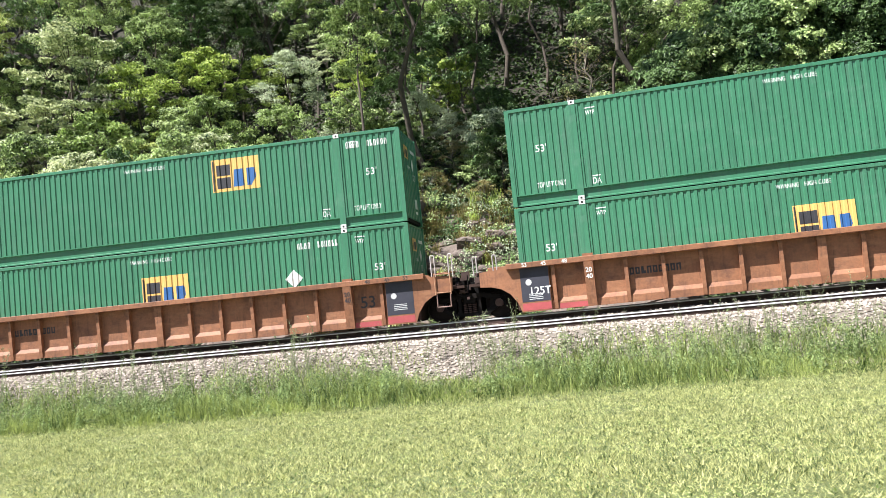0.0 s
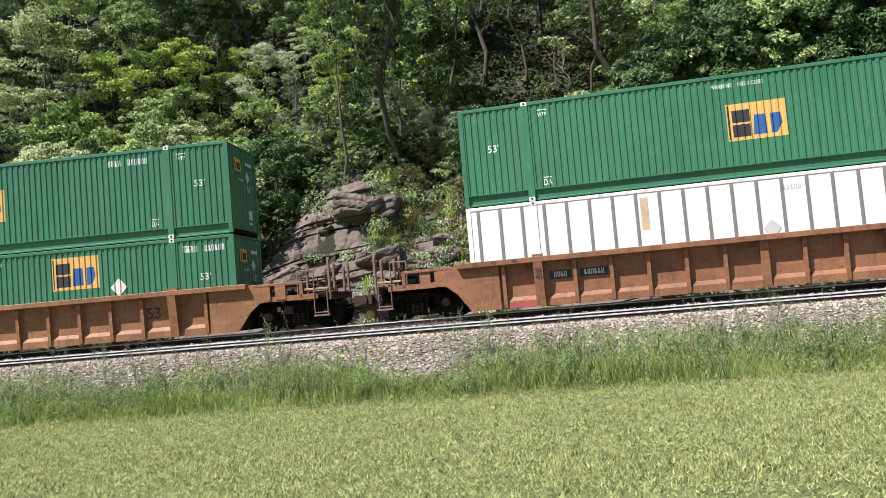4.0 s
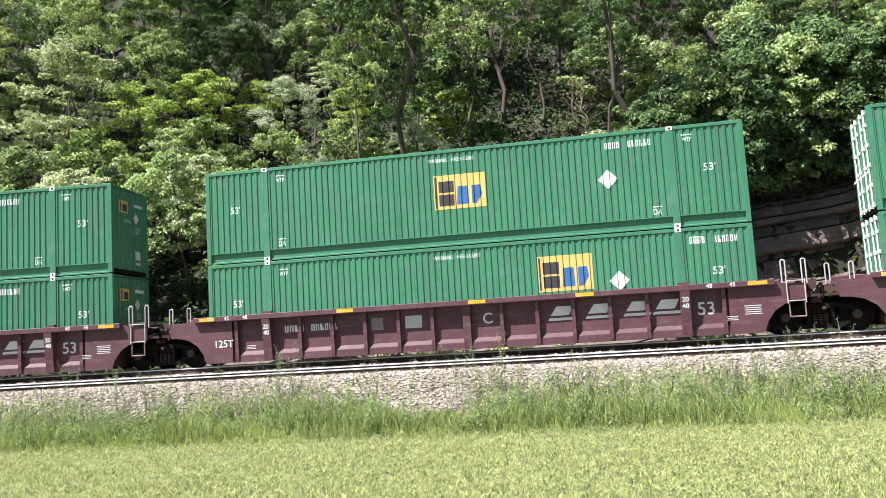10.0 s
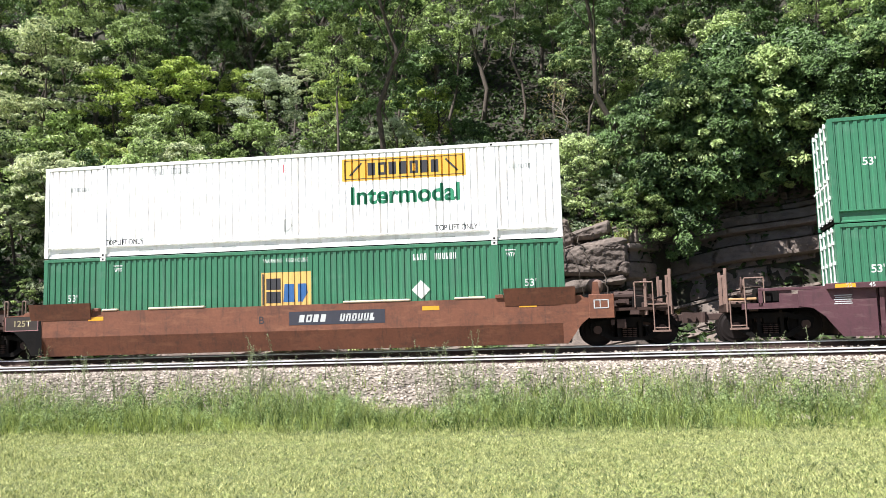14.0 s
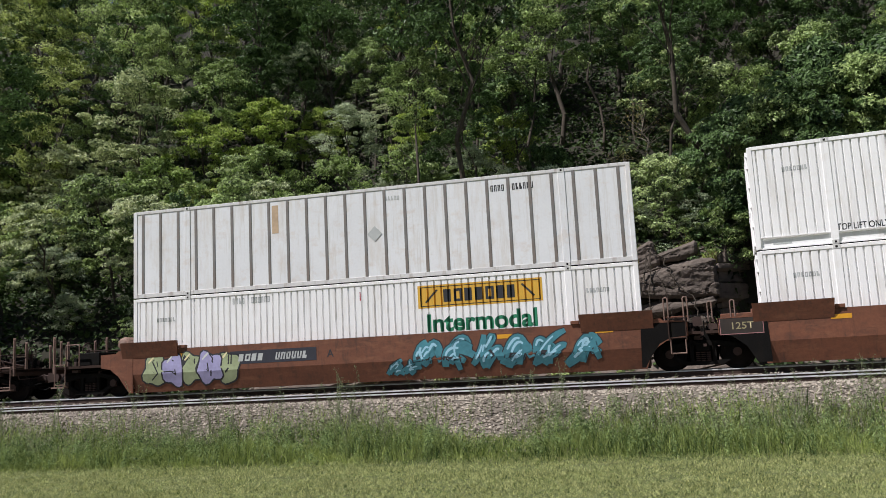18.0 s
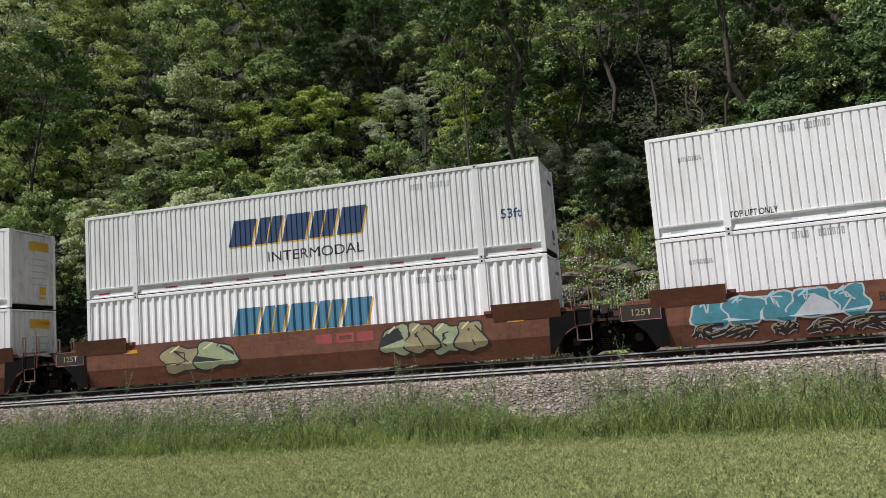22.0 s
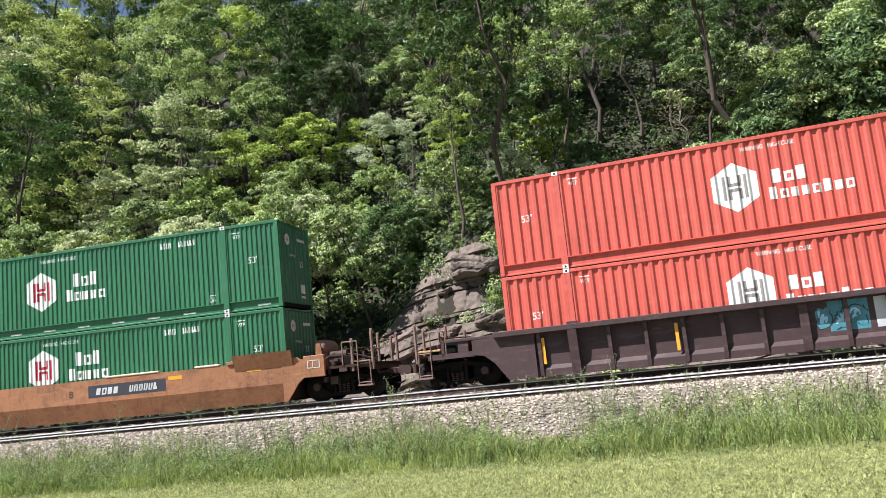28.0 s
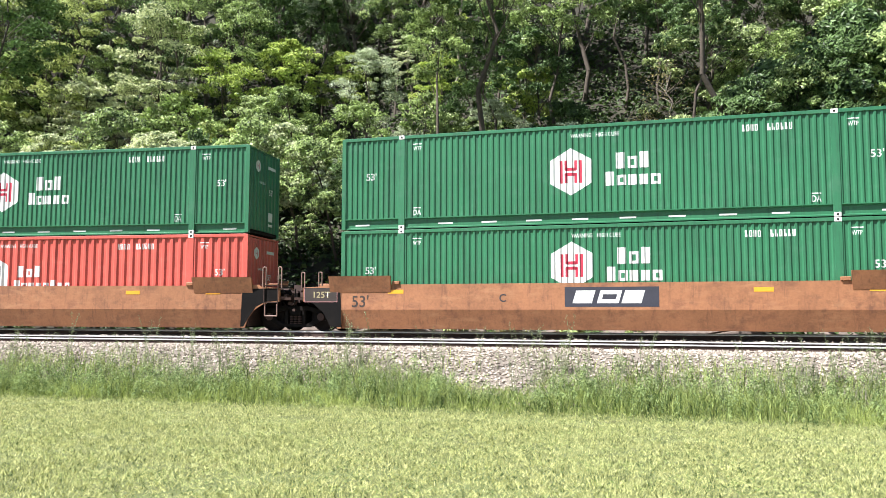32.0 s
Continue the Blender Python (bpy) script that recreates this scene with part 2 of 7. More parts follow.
M = {
    "green": mat("green_paint", (0.042, 0.176, 0.094), 0.42, vary=0.14, scale=0.5, fine=12, bump=0.05, stain=(0.075, 0.145, 0.105), stain_amt=0.6, stain_scale=(1.6, 1.6, 0.16), rnd=0.35, drip=(((0.024, 0.085, 0.05), 0.5, (9.0, 9.0, 0.5)), ((0.10, 0.22, 0.15), 0.35, (2.0, 2.0, 2.6)))),
    "deepgreen": mat("deep_green_paint", (0.028, 0.150, 0.070), 0.42, vary=0.14, scale=0.5, fine=12, bump=0.05, stain=(0.03, 0.08, 0.05), stain_amt=0.55, stain_scale=(1.6, 1.6, 0.16), rnd=0.35, drip=(((0.02, 0.06, 0.035), 0.5, (9.0, 9.0, 0.5)), ((0.07, 0.18, 0.11), 0.35, (2.0, 2.0, 2.6)))),
    "red": mat("red_paint", (0.54, 0.095, 0.070), 0.5, vary=0.12, scale=0.5, fine=12, bump=0.05, stain=(0.22, 0.05, 0.035), stain_amt=0.5, stain_scale=(1.6, 1.6, 0.16), rnd=0.3, drip=(((0.26, 0.055, 0.045), 0.5, (9.0, 9.0, 0.5)), ((0.58, 0.16, 0.12), 0.4, (2.0, 2.0, 2.6)))),
    "white": mat("white_paint", (0.97, 0.965, 0.96), 0.5, vary=0.03, scale=0.6, fine=14, bump=0.05, stain=(0.52, 0.46, 0.38), stain_amt=0.5, stain_scale=(1.4, 1.4, 0.15), rnd=0.3, drip=(((0.66, 0.63, 0.58), 0.3, (9.0, 9.0, 0.5)), ((0.74, 0.67, 0.58), 0.18, (2.0, 2.0, 2.6)))),
    "plate": mat("stained_panel_paint", (0.84, 0.85, 0.865), 0.5, vary=0.06, scale=0.6, fine=14, bump=0.05, stain=(0.62, 0.54, 0.44), stain_amt=0.55, stain_scale=(1.0, 1.0, 0.25), drip=(((0.60, 0.56, 0.50), 0.45, (9.0, 9.0, 0.5)), ((0.62, 0.48, 0.36), 0.3, (2.0, 2.0, 2.6)))),
    "white_end": mat("rust_streaked_white_paint", (0.72, 0.71, 0.70), 0.55, vary=0.1, scale=0.9, fine=16, bump=0.08, stain=(0.22, 0.13, 0.08), stain_amt=0.8, stain_scale=(1.8, 1.8, 0.5)),
    "grey": mat("light_grey_paint", (0.83, 0.83, 0.82), 0.5, vary=0.05, scale=0.6, fine=14, bump=0.05, stain=(0.42, 0.40, 0.36), stain_amt=0.45, stain_scale=(1.4, 1.4, 0.15), drip=(((0.55, 0.54, 0.51), 0.35, (9.0, 9.0, 0.5)), ((0.62, 0.57, 0.50), 0.2, (2.0, 2.0, 2.6)))),
    "orange": mat("weathered_orange_paint", (0.30, 0.130, 0.058), 0.65, vary=0.32, scale=0.7, fine=16, bump=0.15, stain=(0.15, 0.06, 0.032), stain_amt=0.75, stain_scale=(0.8, 0.8, 1.3), drip=(((0.10, 0.045, 0.028), 0.5, (7.0, 7.0, 0.9)), ((0.40, 0.20, 0.095), 0.6, (1.3, 1.3, 5.0)), ((0.03, 0.022, 0.018), 0.3, (3.5, 3.5, 3.5)))),
    "rusty": mat("faded_rust_orange_paint", (0.25, 0.108, 0.050), 0.68, vary=0.32, scale=0.7, fine=16, bump=0.15, stain=(0.09, 0.04, 0.028), stain_amt=0.75, stain_scale=(0.8, 0.8, 1.3), drip=(((0.075, 0.036, 0.024), 0.5, (7.0, 7.0, 0.9)), ((0.34, 0.165, 0.08), 0.6, (1.3, 1.3, 5.0)), ((0.03, 0.022, 0.018), 0.3, (3.5, 3.5, 3.5)))),
    "ochre": mat("faded_ochre_paint", (0.27, 0.122, 0.052), 0.65, vary=0.32, scale=0.7, fine=16, bump=0.15, stain=(0.15, 0.07, 0.035), stain_amt=0.75, stain_scale=(0.8, 0.8, 1.3), drip=(((0.10, 0.05, 0.03), 0.5, (7.0, 7.0, 0.9)), ((0.38, 0.20, 0.09), 0.6, (1.3, 1.3, 5.0)), ((0.03, 0.022, 0.018), 0.3, (3.5, 3.5, 3.5)))),
    "brown": mat("weathered_brown_paint", (0.165, 0.060, 0.030), 0.68, vary=0.32, scale=0.7, fine=16, bump=0.15, stain=(0.08, 0.032, 0.02), stain_amt=0.75, stain_scale=(0.8, 0.8, 1.3), drip=(((0.055, 0.028, 0.02), 0.5, (7.0, 7.0, 0.9)), ((0.26, 0.11, 0.055), 0.6, (1.3, 1.3, 5.0)), ((0.03, 0.022, 0.018), 0.3, (3.5, 3.5, 3.5)))),
    "purple": mat("oxide_maroon_paint", (0.085, 0.032, 0.040), 0.65, vary=0.18, scale=0.9, fine=20, bump=0.12, stain=(0.06, 0.03, 0.032), stain_amt=0.45, drip=(((0.035, 0.02, 0.022), 0.5, (7.0, 7.0, 0.9)), ((0.15, 0.085, 0.085), 0.6, (1.3, 1.3, 5.0)), ((0.03, 0.022, 0.018), 0.3, (3.5, 3.5, 3.5)))),
    "dark": mat("faded_dark_maroon_paint", (0.050, 0.026, 0.027), 0.7, vary=0.2, scale=0.9, fine=20, bump=0.12, stain=(0.04, 0.025, 0.025), stain_amt=0.5, drip=(((0.025, 0.016, 0.016), 0.5, (7.0, 7.0, 0.9)), ((0.10, 0.065, 0.06), 0.6, (1.3, 1.3, 5.0)), ((0.03, 0.022, 0.018), 0.3, (3.5, 3.5, 3.5)))),
    # dirty steel made near black: the shade under the cars is in this colour
    "black": mat("shade_toned_dirty_steel", (0.007, 0.0065, 0.006), 0.8, spec=0.12, vary=0.3, scale=3, fine=25, bump=0.2, stain=(0.02, 0.014, 0.010), stain_amt=0.4),
    "rust": mat("rusty_steel", (0.055, 0.031, 0.024), 0.8, vary=0.3, scale=4, fine=30, bump=0.25, stain=(0.05, 0.03, 0.025), stain_amt=0.5),
    # wheel steel darkened the same way, for the shade it runs in
    "wheel": mat("shade_toned_worn_wheel", (0.012, 0.009, 0.008), 0.7, spec=0.15, vary=0.25, scale=5, fine=30, bump=0.1),
    "railhead": mat("polished_rail_steel", (0.72, 0.72, 0.72), 0.4, metal=0.35, vary=0.08, scale=2, fine=40, bump=0.02),
    "railweb": mat("rusty_rail_side", (0.055, 0.032, 0.024), 0.85, vary=0.25, scale=4, fine=30, bump=0.2),
    "tie": mat("weathered_tie_wood", (0.10, 0.08, 0.065), 0.9, vary=0.3, scale=4, fine=25, bump=0.4, rnd=0.3),
    "casting": mat("bare_casting_paint", (0.66, 0.66, 0.64), 0.6, vary=0.1, scale=6, fine=30, bump=0.1),
    "txt_white": mat("white_lettering", (0.66, 0.68, 0.65), 0.6, vary=0.06, scale=2, fine=20, bump=0.0, stain=(0.5, 0.55, 0.5), stain_amt=0.3),
    "txt_black": mat("black_lettering", (0.03, 0.03, 0.035), 0.6, vary=0.2, scale=2, fine=20, bump=0.0),
    "txt_green": mat("green_lettering", (0.02, 0.20, 0.10), 0.5, vary=0.1, scale=2, fine=20, bump=0.0),
    "txt_blue": mat("blue_lettering", (0.03, 0.115, 0.30), 0.5, vary=0.12, scale=2, fine=20, bump=0.0),
    "txt_navy": mat("navy_lettering", (0.035, 0.07, 0.16), 0.5, vary=0.12, scale=2, fine=20, bump=0.0),
    "txt_steel": mat("faded_blue_lettering", (0.08, 0.23, 0.36), 0.5, vary=0.12, scale=2, fine=20, bump=0.0),
    "txt_red": mat("red_lettering", (0.42, 0.03, 0.06), 0.5, vary=0.12, scale=2, fine=20, bump=0.0),
    "txt_pale": mat("faded_sky_lettering", (0.35, 0.62, 0.75), 0.5, vary=0.12, scale=2, fine=20, bump=0.0),
    "yellow": mat("amber_panel", (0.74, 0.43, 0.055), 0.5, vary=0.06, scale=1, fine=20, bump=0.0),
    "straw": mat("sun_bleached_amber_panel", (0.68, 0.42, 0.125), 0.5, vary=0.06, scale=1, fine=20, bump=0.0),
    "cream": mat("faded_cream_panel", (0.80, 0.72, 0.42), 0.5, vary=0.06, scale=1, fine=20, bump=0.0),
    "reflect": mat("yellow_reflector", (0.75, 0.36, 0.03), 0.35, vary=0.1, scale=3, fine=20, bump=0.0),
    "patch": mat("primer_black_patch", (0.03, 0.032, 0.045), 0.7, vary=0.2, scale=2, fine=20, bump=0.0),
    "pink": mat("faded_red_patch", (0.36, 0.07, 0.07), 0.7, vary=0.2, scale=2, fine=20, bump=0.0),
    "teal": mat("teal_spray", (0.06, 0.23, 0.28), 0.55, vary=0.3, scale=2, fine=10, bump=0.0),
    "sage": mat("pale_sage_spray", (0.36, 0.42, 0.24), 0.55, vary=0.25, scale=2, fine=10, bump=0.0),
    "lilac": mat("lilac_spray", (0.38, 0.36, 0.58), 0.55, vary=0.25, scale=2, fine=10, bump=0.0),
    "rose": mat("dusty_rose_spray", (0.42, 0.20, 0.20), 0.55, vary=0.25, scale=2, fine=10, bump=0.0),
    "sand": mat("sand_spray", (0.36, 0.31, 0.17), 0.55, vary=0.25, scale=2, fine=10, bump=0.0),
    "plum": mat("dull_plum_spray", (0.17, 0.08, 0.13), 0.6, vary=0.3, scale=2, fine=10, bump=0.0),
    "umber": mat("dark_umber_spray", (0.035, 0.025, 0.02), 0.6, vary=0.3, scale=2, fine=10, bump=0.0),
    "silver": mat("silver_spray", (0.50, 0.53, 0.55), 0.45, vary=0.15, scale=2, fine=10, bump=0.0),
    "bark": mat("grey_bark", (0.075, 0.06, 0.045), 0.9, vary=0.35, scale=6, fine=40, bump=0.6),
    "deadwood": mat("bleached_bark", (0.24, 0.21, 0.17), 0.9, vary=0.25, scale=6, fine=40, bump=0.4),
    "rock": mat("layered_sandstone", (0.106, 0.085, 0.070), 0.92, vary=0.55, scale=1.6, fine=22, bump=0.85, stain=(0.045, 0.04, 0.036), stain_amt=0.8, stain_scale=(0.5, 0.5, 2.2), rnd=0.5),
    "ballast": mat("grey_ballast", (0.165, 0.142, 0.115), 0.9, vary=0.3, scale=8, fine=40, bump=0.6),
}

# tone spans and patch noise put crown shade and sunlit tips into the leaves
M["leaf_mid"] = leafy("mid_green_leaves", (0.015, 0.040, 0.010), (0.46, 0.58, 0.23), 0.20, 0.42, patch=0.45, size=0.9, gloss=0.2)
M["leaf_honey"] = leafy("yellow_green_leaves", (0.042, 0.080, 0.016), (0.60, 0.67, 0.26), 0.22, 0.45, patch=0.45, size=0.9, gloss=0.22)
# for crowns standing in shade: their darkness is put into this leaf colour
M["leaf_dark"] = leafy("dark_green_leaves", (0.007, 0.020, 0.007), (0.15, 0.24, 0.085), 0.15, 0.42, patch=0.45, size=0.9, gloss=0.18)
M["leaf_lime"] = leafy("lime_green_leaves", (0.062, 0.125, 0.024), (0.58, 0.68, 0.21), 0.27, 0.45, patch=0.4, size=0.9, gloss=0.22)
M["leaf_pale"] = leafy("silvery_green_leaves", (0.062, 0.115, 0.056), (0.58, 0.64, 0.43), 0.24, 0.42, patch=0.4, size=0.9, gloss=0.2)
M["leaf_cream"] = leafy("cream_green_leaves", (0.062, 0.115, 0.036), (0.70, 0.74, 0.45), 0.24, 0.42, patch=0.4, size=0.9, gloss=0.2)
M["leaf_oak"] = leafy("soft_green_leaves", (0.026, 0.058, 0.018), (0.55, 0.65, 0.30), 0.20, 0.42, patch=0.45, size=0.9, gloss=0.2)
# ivy this dark carries the shade between the trees in its colour
M["ivy"] = leafy("shade_toned_ivy_leaves", (0.012, 0.028, 0.007), (0.055, 0.092, 0.024), 0.15, 0.6)
M["leaf_dry"] = leafy("dry_straw_leaves", (0.14, 0.13, 0.04), (0.30, 0.26, 0.11), 0.3)
M["blade"] = leafy("mown_grass_blades", (0.026, 0.060, 0.008), (0.63, 0.635, 0.28), 0.24, 0.7, 0.0, 0.34, 6.0)
M["tall"] = leafy("tall_grass_blades", (0.024, 0.062, 0.009), (0.42, 0.485, 0.155), 0.26, 0.7, 0.0, 0.4, 0.9)
M["weed"] = leafy("grey_green_weed", (0.022, 0.056, 0.014), (0.38, 0.49, 0.195), 0.2, 0.7, 0.0)
M["wand"] = leafy("grey_brown_weed_stalks", (0.10, 0.125, 0.055), (0.36, 0.40, 0.235), 0.3, 0.7, 0.0)
M["lawn"] = mat("lawn_turf", (0.095, 0.118, 0.036), 0.95, vary=0.35, scale=1.3, fine=45, bump=0.5, stain=(0.20, 0.17, 0.085), stain_amt=0.6, stain_scale=(1, 1, 1))
# soil darkened too, so bare slope under trees looks shaded
M["soil"] = mat("shade_toned_leaf_litter", (0.026, 0.023, 0.014), 0.95, vary=0.4, scale=1.1, fine=12, bump=0.7, stain=(0.03, 0.05, 0.015), stain_amt=0.7, stain_scale=(1, 1, 1))

# ---------------------------------------------------------------- ground
PROFILE = [(-187, 0.0), (-30, 0.0), (-9.2, 0.0), (-7.6, 0.2), (-5.75, 1.12), (-5.2, 1.19), (-3.0, 1.23), (-2.3, 1.24), (-1.5, 1.38), (1.5, 1.38), (2.6, 1.15), (6.0, 1.0),
           (7.2, 1.4), (8.6, 3.6), (10.0, 5.0), (13.0, 7.2), (16.0, 9.0), (20.0, 11.5), (30.0, 19.5), (45.0, 33.0), (70.0, 52.0), (130.0, 74.0), (300.0, 90.0), (1200.0, 95.0), (3500.0, 95.0)]


def bank(s, off):
    """Height of the ground s metres along the curve and off metres outwards."""
    back = 3.6 * float(np.interp(s, [1.2, 2.6, 10.5, 13.0], [0, 1, 1, 0])) * min(1.0, max(0.0, (off - 6.0) / 3.6))
    z = float(np.interp(off - back, [p[0] for p in PROFILE], [p[1] for p in PROFILE]))
    if off > 6.5:
        k = min(1.0, (off - 6.5) / 4.0)
        fade = 1.0 - min(1.0, max(0.0, (abs(s) - 230) / 110.0))
        z = 1.0 + (z - 1.0) * fade
        z += k * fade * (1.1 * noise.noise((s * 0.11, off * 0.11, 0.3)) + 0.45 * noise.noise((s * 0.45, off * 0.45, 2.0)))
        rise = np.interp(s, [-60, -14.5, -12, -9.8, -7.6, -4, 1, 6, 12, 30], [0.0, 0.0, 2.0, 3.0, 1.0, 0.6, 1.2, 3.4, 5.0, 5.0])
        z += fade * rise * min(1.0, max(0.0, (off - back - 7.0) / 2.2)) * max(0.0, 1.0 - max(0.0, off - 14) / 25)
    return z


def build_ground():
    ss = sorted(set(list(range(-580, -70, 15)) + [x * 1.0 for x in range(-70, 41)] + list(range(45, 585, 15))))
    offs = [-187, -120, -60, -40, -25, -17, -13, -11, -9.2, -8.4, -7.6, -7.0, -6.4, -5.75, -5.2, -4.1, -3.0, -2.3, -1.5, 0, 1.5, 2.6, 4.5, 6, 6.6, 7.2, 7.9, 8.6, 9.3, 10, 11, 12, 13.5, 15,
            17, 20, 23, 26, 30, 34, 39, 45, 52, 60, 70, 85, 105, 130, 180, 300, 600, 1200, 3500]
    verts, faces, zone = [], [], []
    for s in ss:
        for o in offs:
            verts.append(arc(s, o, bank(s, o)))
    n = len(offs)
    for i in range(len(ss) - 1):
        for j in range(n - 1):
            a = i * n + j
            faces.append((a, a + n, a + n + 1, a + 1))
            o = offs[j]
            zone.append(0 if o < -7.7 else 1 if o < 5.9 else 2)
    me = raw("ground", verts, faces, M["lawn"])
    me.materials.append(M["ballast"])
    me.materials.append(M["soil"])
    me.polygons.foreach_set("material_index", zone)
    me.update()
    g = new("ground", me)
    tagged(g, "mown lawn, pale ballast bed and steep soil hillside", "ground", kind="structure")


build_ground()

# ---------------------------------------------------------------- tracks
RAIL_SEC = [(-0.075, -0.18), (0.075, -0.18), (0.075, -0.165), (0.012, -0.145), (0.012, -0.045), (0.037, -0.032), (0.037, -0.004), (0.03, 0.0), (-0.03, 0.0), (-0.037, -0.004), (-0.037, -0.032), (-0.012, -0.045), (-0.012, -0.145), (-0.075, -0.165)]


def rail_mesh(off, z):
    ss = sorted(set(list(range(-400, -60, 8)) + list(range(-60, 40, 2)) + list(range(40, 401, 8))))
    n = len(RAIL_SEC)
    verts = [arc(s, off + u, z + v) for s in ss for u, v in RAIL_SEC]
    faces, idx = [], []
    for i in range(len(ss) - 1):
        for j in range(n):
            faces.append((i * n + j, i * n + (j + 1) % n, (i + 1) * n + (j + 1) % n, (i + 1) * n + j))
            idx.append(1 if j in (5, 6, 7, 8, 9) else 0)
    me = raw("rail", verts, faces, M["railweb"])
    me.materials.append(M["railhead"])
    me.polygons.foreach_set("material_index", idx)
    return me


def railway(name, centre, z_in, z_out, label):
    t = new(name)
    tagged(t, label, "track", kind="structure")
    for side, z in ((-0.754, z_in), (0.754, z_out)):
        part("rail", rail_mesh(centre + side, z), None, t)
    tie = mesh_of("tie", B(-0.115, 0.115, -1.3, 1.3, -0.36, -0.186, bevel=0.012), M["tie"])
    plate = mesh_of("tie_plate", B(-0.09, 0.09, -0.17, 0.17, -0.188, -0.176), M["rust"])
    zc = (z_in + z_out) / 2
    tilt = math.degrees(math.atan2(z_out - z_in, 1.508))
    for i in range(-64, 28):
        s = i * 0.53 + random.uniform(-0.03, 0.03)
        p = arc(s, centre, zc)
        ob = part("tie", tie, None, t)
        ob.matrix_basis = pose(p.x, p.y, p.z, tilt, 0, -math.degrees(s / RAD) + random.uniform(-0.8, 0.8))
        for side in (-0.754,):
            pl = part("tie_plate", plate, None, ob, at=(0, side, 0))
    return t


railway("railway_track", 0.0, RAIL_Z - 0.013, RAIL_Z + 0.013, "curved running track with polished rails on timber ties")
railway("railway_track", -4.05, 1.345, 1.40, "empty curved track with shiny rails on pale ballast")


def stone_field():
    """Loose ballast stones over both beds and the shoulder."""
    rng = np.random.default_rng(5)
    n = 56000
    s = rng.uniform(-36, 13, n)
    o = np.where(rng.random(n) < 0.8, rng.uniform(-8.2, -4.6, n), rng.uniform(-4.6, 4.5, n))
    r = rng.uniform(0.022, 0.05, n)
    z = np.interp(o, [p[0] for p in PROFILE], [p[1] for p in PROFILE])
    octa = np.array([(1, 0, 0), (-1, 0, 0), (0, 1, 0), (0, -1, 0), (0, 0, 0.8), (0, 0, -0.8)], float)
    v = octa[None] * (1 + rng.uniform(-0.35, 0.35, (n, 6, 1))) * r[:, None, None]
    a = rng.uniform(0, 6.3, n)
    c, sn = np.cos(a), np.sin(a)
    v = np.stack([v[..., 0] * c[:, None] - v[..., 1] * sn[:, None], v[..., 0] * sn[:, None] + v[..., 1] * c[:, None], v[..., 2]], -1)
    an = s / RAD
    v[..., 0] += ((RAD + o) * np.sin(an))[:, None]
    v[..., 1] += (CEN_Y + (RAD + o) * np.cos(an))[:, None]
    v[..., 2] += (z + r * 0.3)[:, None]
    f = np.array([(0, 2, 4), (2, 1, 4), (1, 3, 4), (3, 0, 4), (2, 0, 5), (1, 2, 5), (3, 1, 5), (0, 3, 5)])
    faces = (f[None] + (np.arange(n) * 6)[:, None, None]).reshape(-1, 3)
    me = raw("ballast", v.reshape(-1, 3).tolist(), faces.tolist(), M["stone"])
    tagged(new("ballast", me), "loose crushed pinkish-grey ballast stones beside the rails", "ballast", kind="stuff")


M["stone"] = leafy("crushed_stone", (0.095, 0.077, 0.060), (0.52, 0.455, 0.375), 0.0, 0.9, 0.0)
stone_field()


# ---------------------------------------------------------------- grass
def blades(name, s, o, z, h, w, lean, material, label, seed, category="grass", seg=1):
    """Grass blades, one tapering strip each, at curve places s, o."""
    rng = np.random.default_rng(seed)
    n = len(s)
    an = s / RAD
    base = np.stack([(RAD + o) * np.sin(an), CEN_Y + (RAD + o) * np.cos(an), z], -1)
    a = rng.uniform(0, 6.283, n)
    wide = np.stack([np.cos(a), np.sin(a), np.zeros(n)], -1) * (w / 2)[:, None]
    b = rng.uniform(0, 6.283, n)
    tip = np.stack([np.cos(b) * lean, np.sin(b) * lean, h], -1)
    if seg == 1:
        v = np.stack([base - wide, base + wide, base + tip], 1).reshape(-1, 3)
        f = np.arange(n * 3).reshape(-1, 3)
        faces = f.tolist()
    else:
        mid = np.stack([np.cos(b) * lean * 0.25, np.sin(b) * lean * 0.25, h * 0.55], -1)
        v = np.stack([base - wide, base + wide, base + mid + wide * 0.8, base + mid - wide * 0.8, base + tip], 1).reshape(-1, 3)
        k = np.arange(n)[:, None] * 5
        faces = (k + np.array([[0, 1, 2, 3]])).tolist() + (k + np.array([[3, 2, 4]])).tolist()
    ob = new(name, raw(name, v.tolist(), faces, M[material]))
    tagged(ob, label, category, kind="stuff")
    return ob


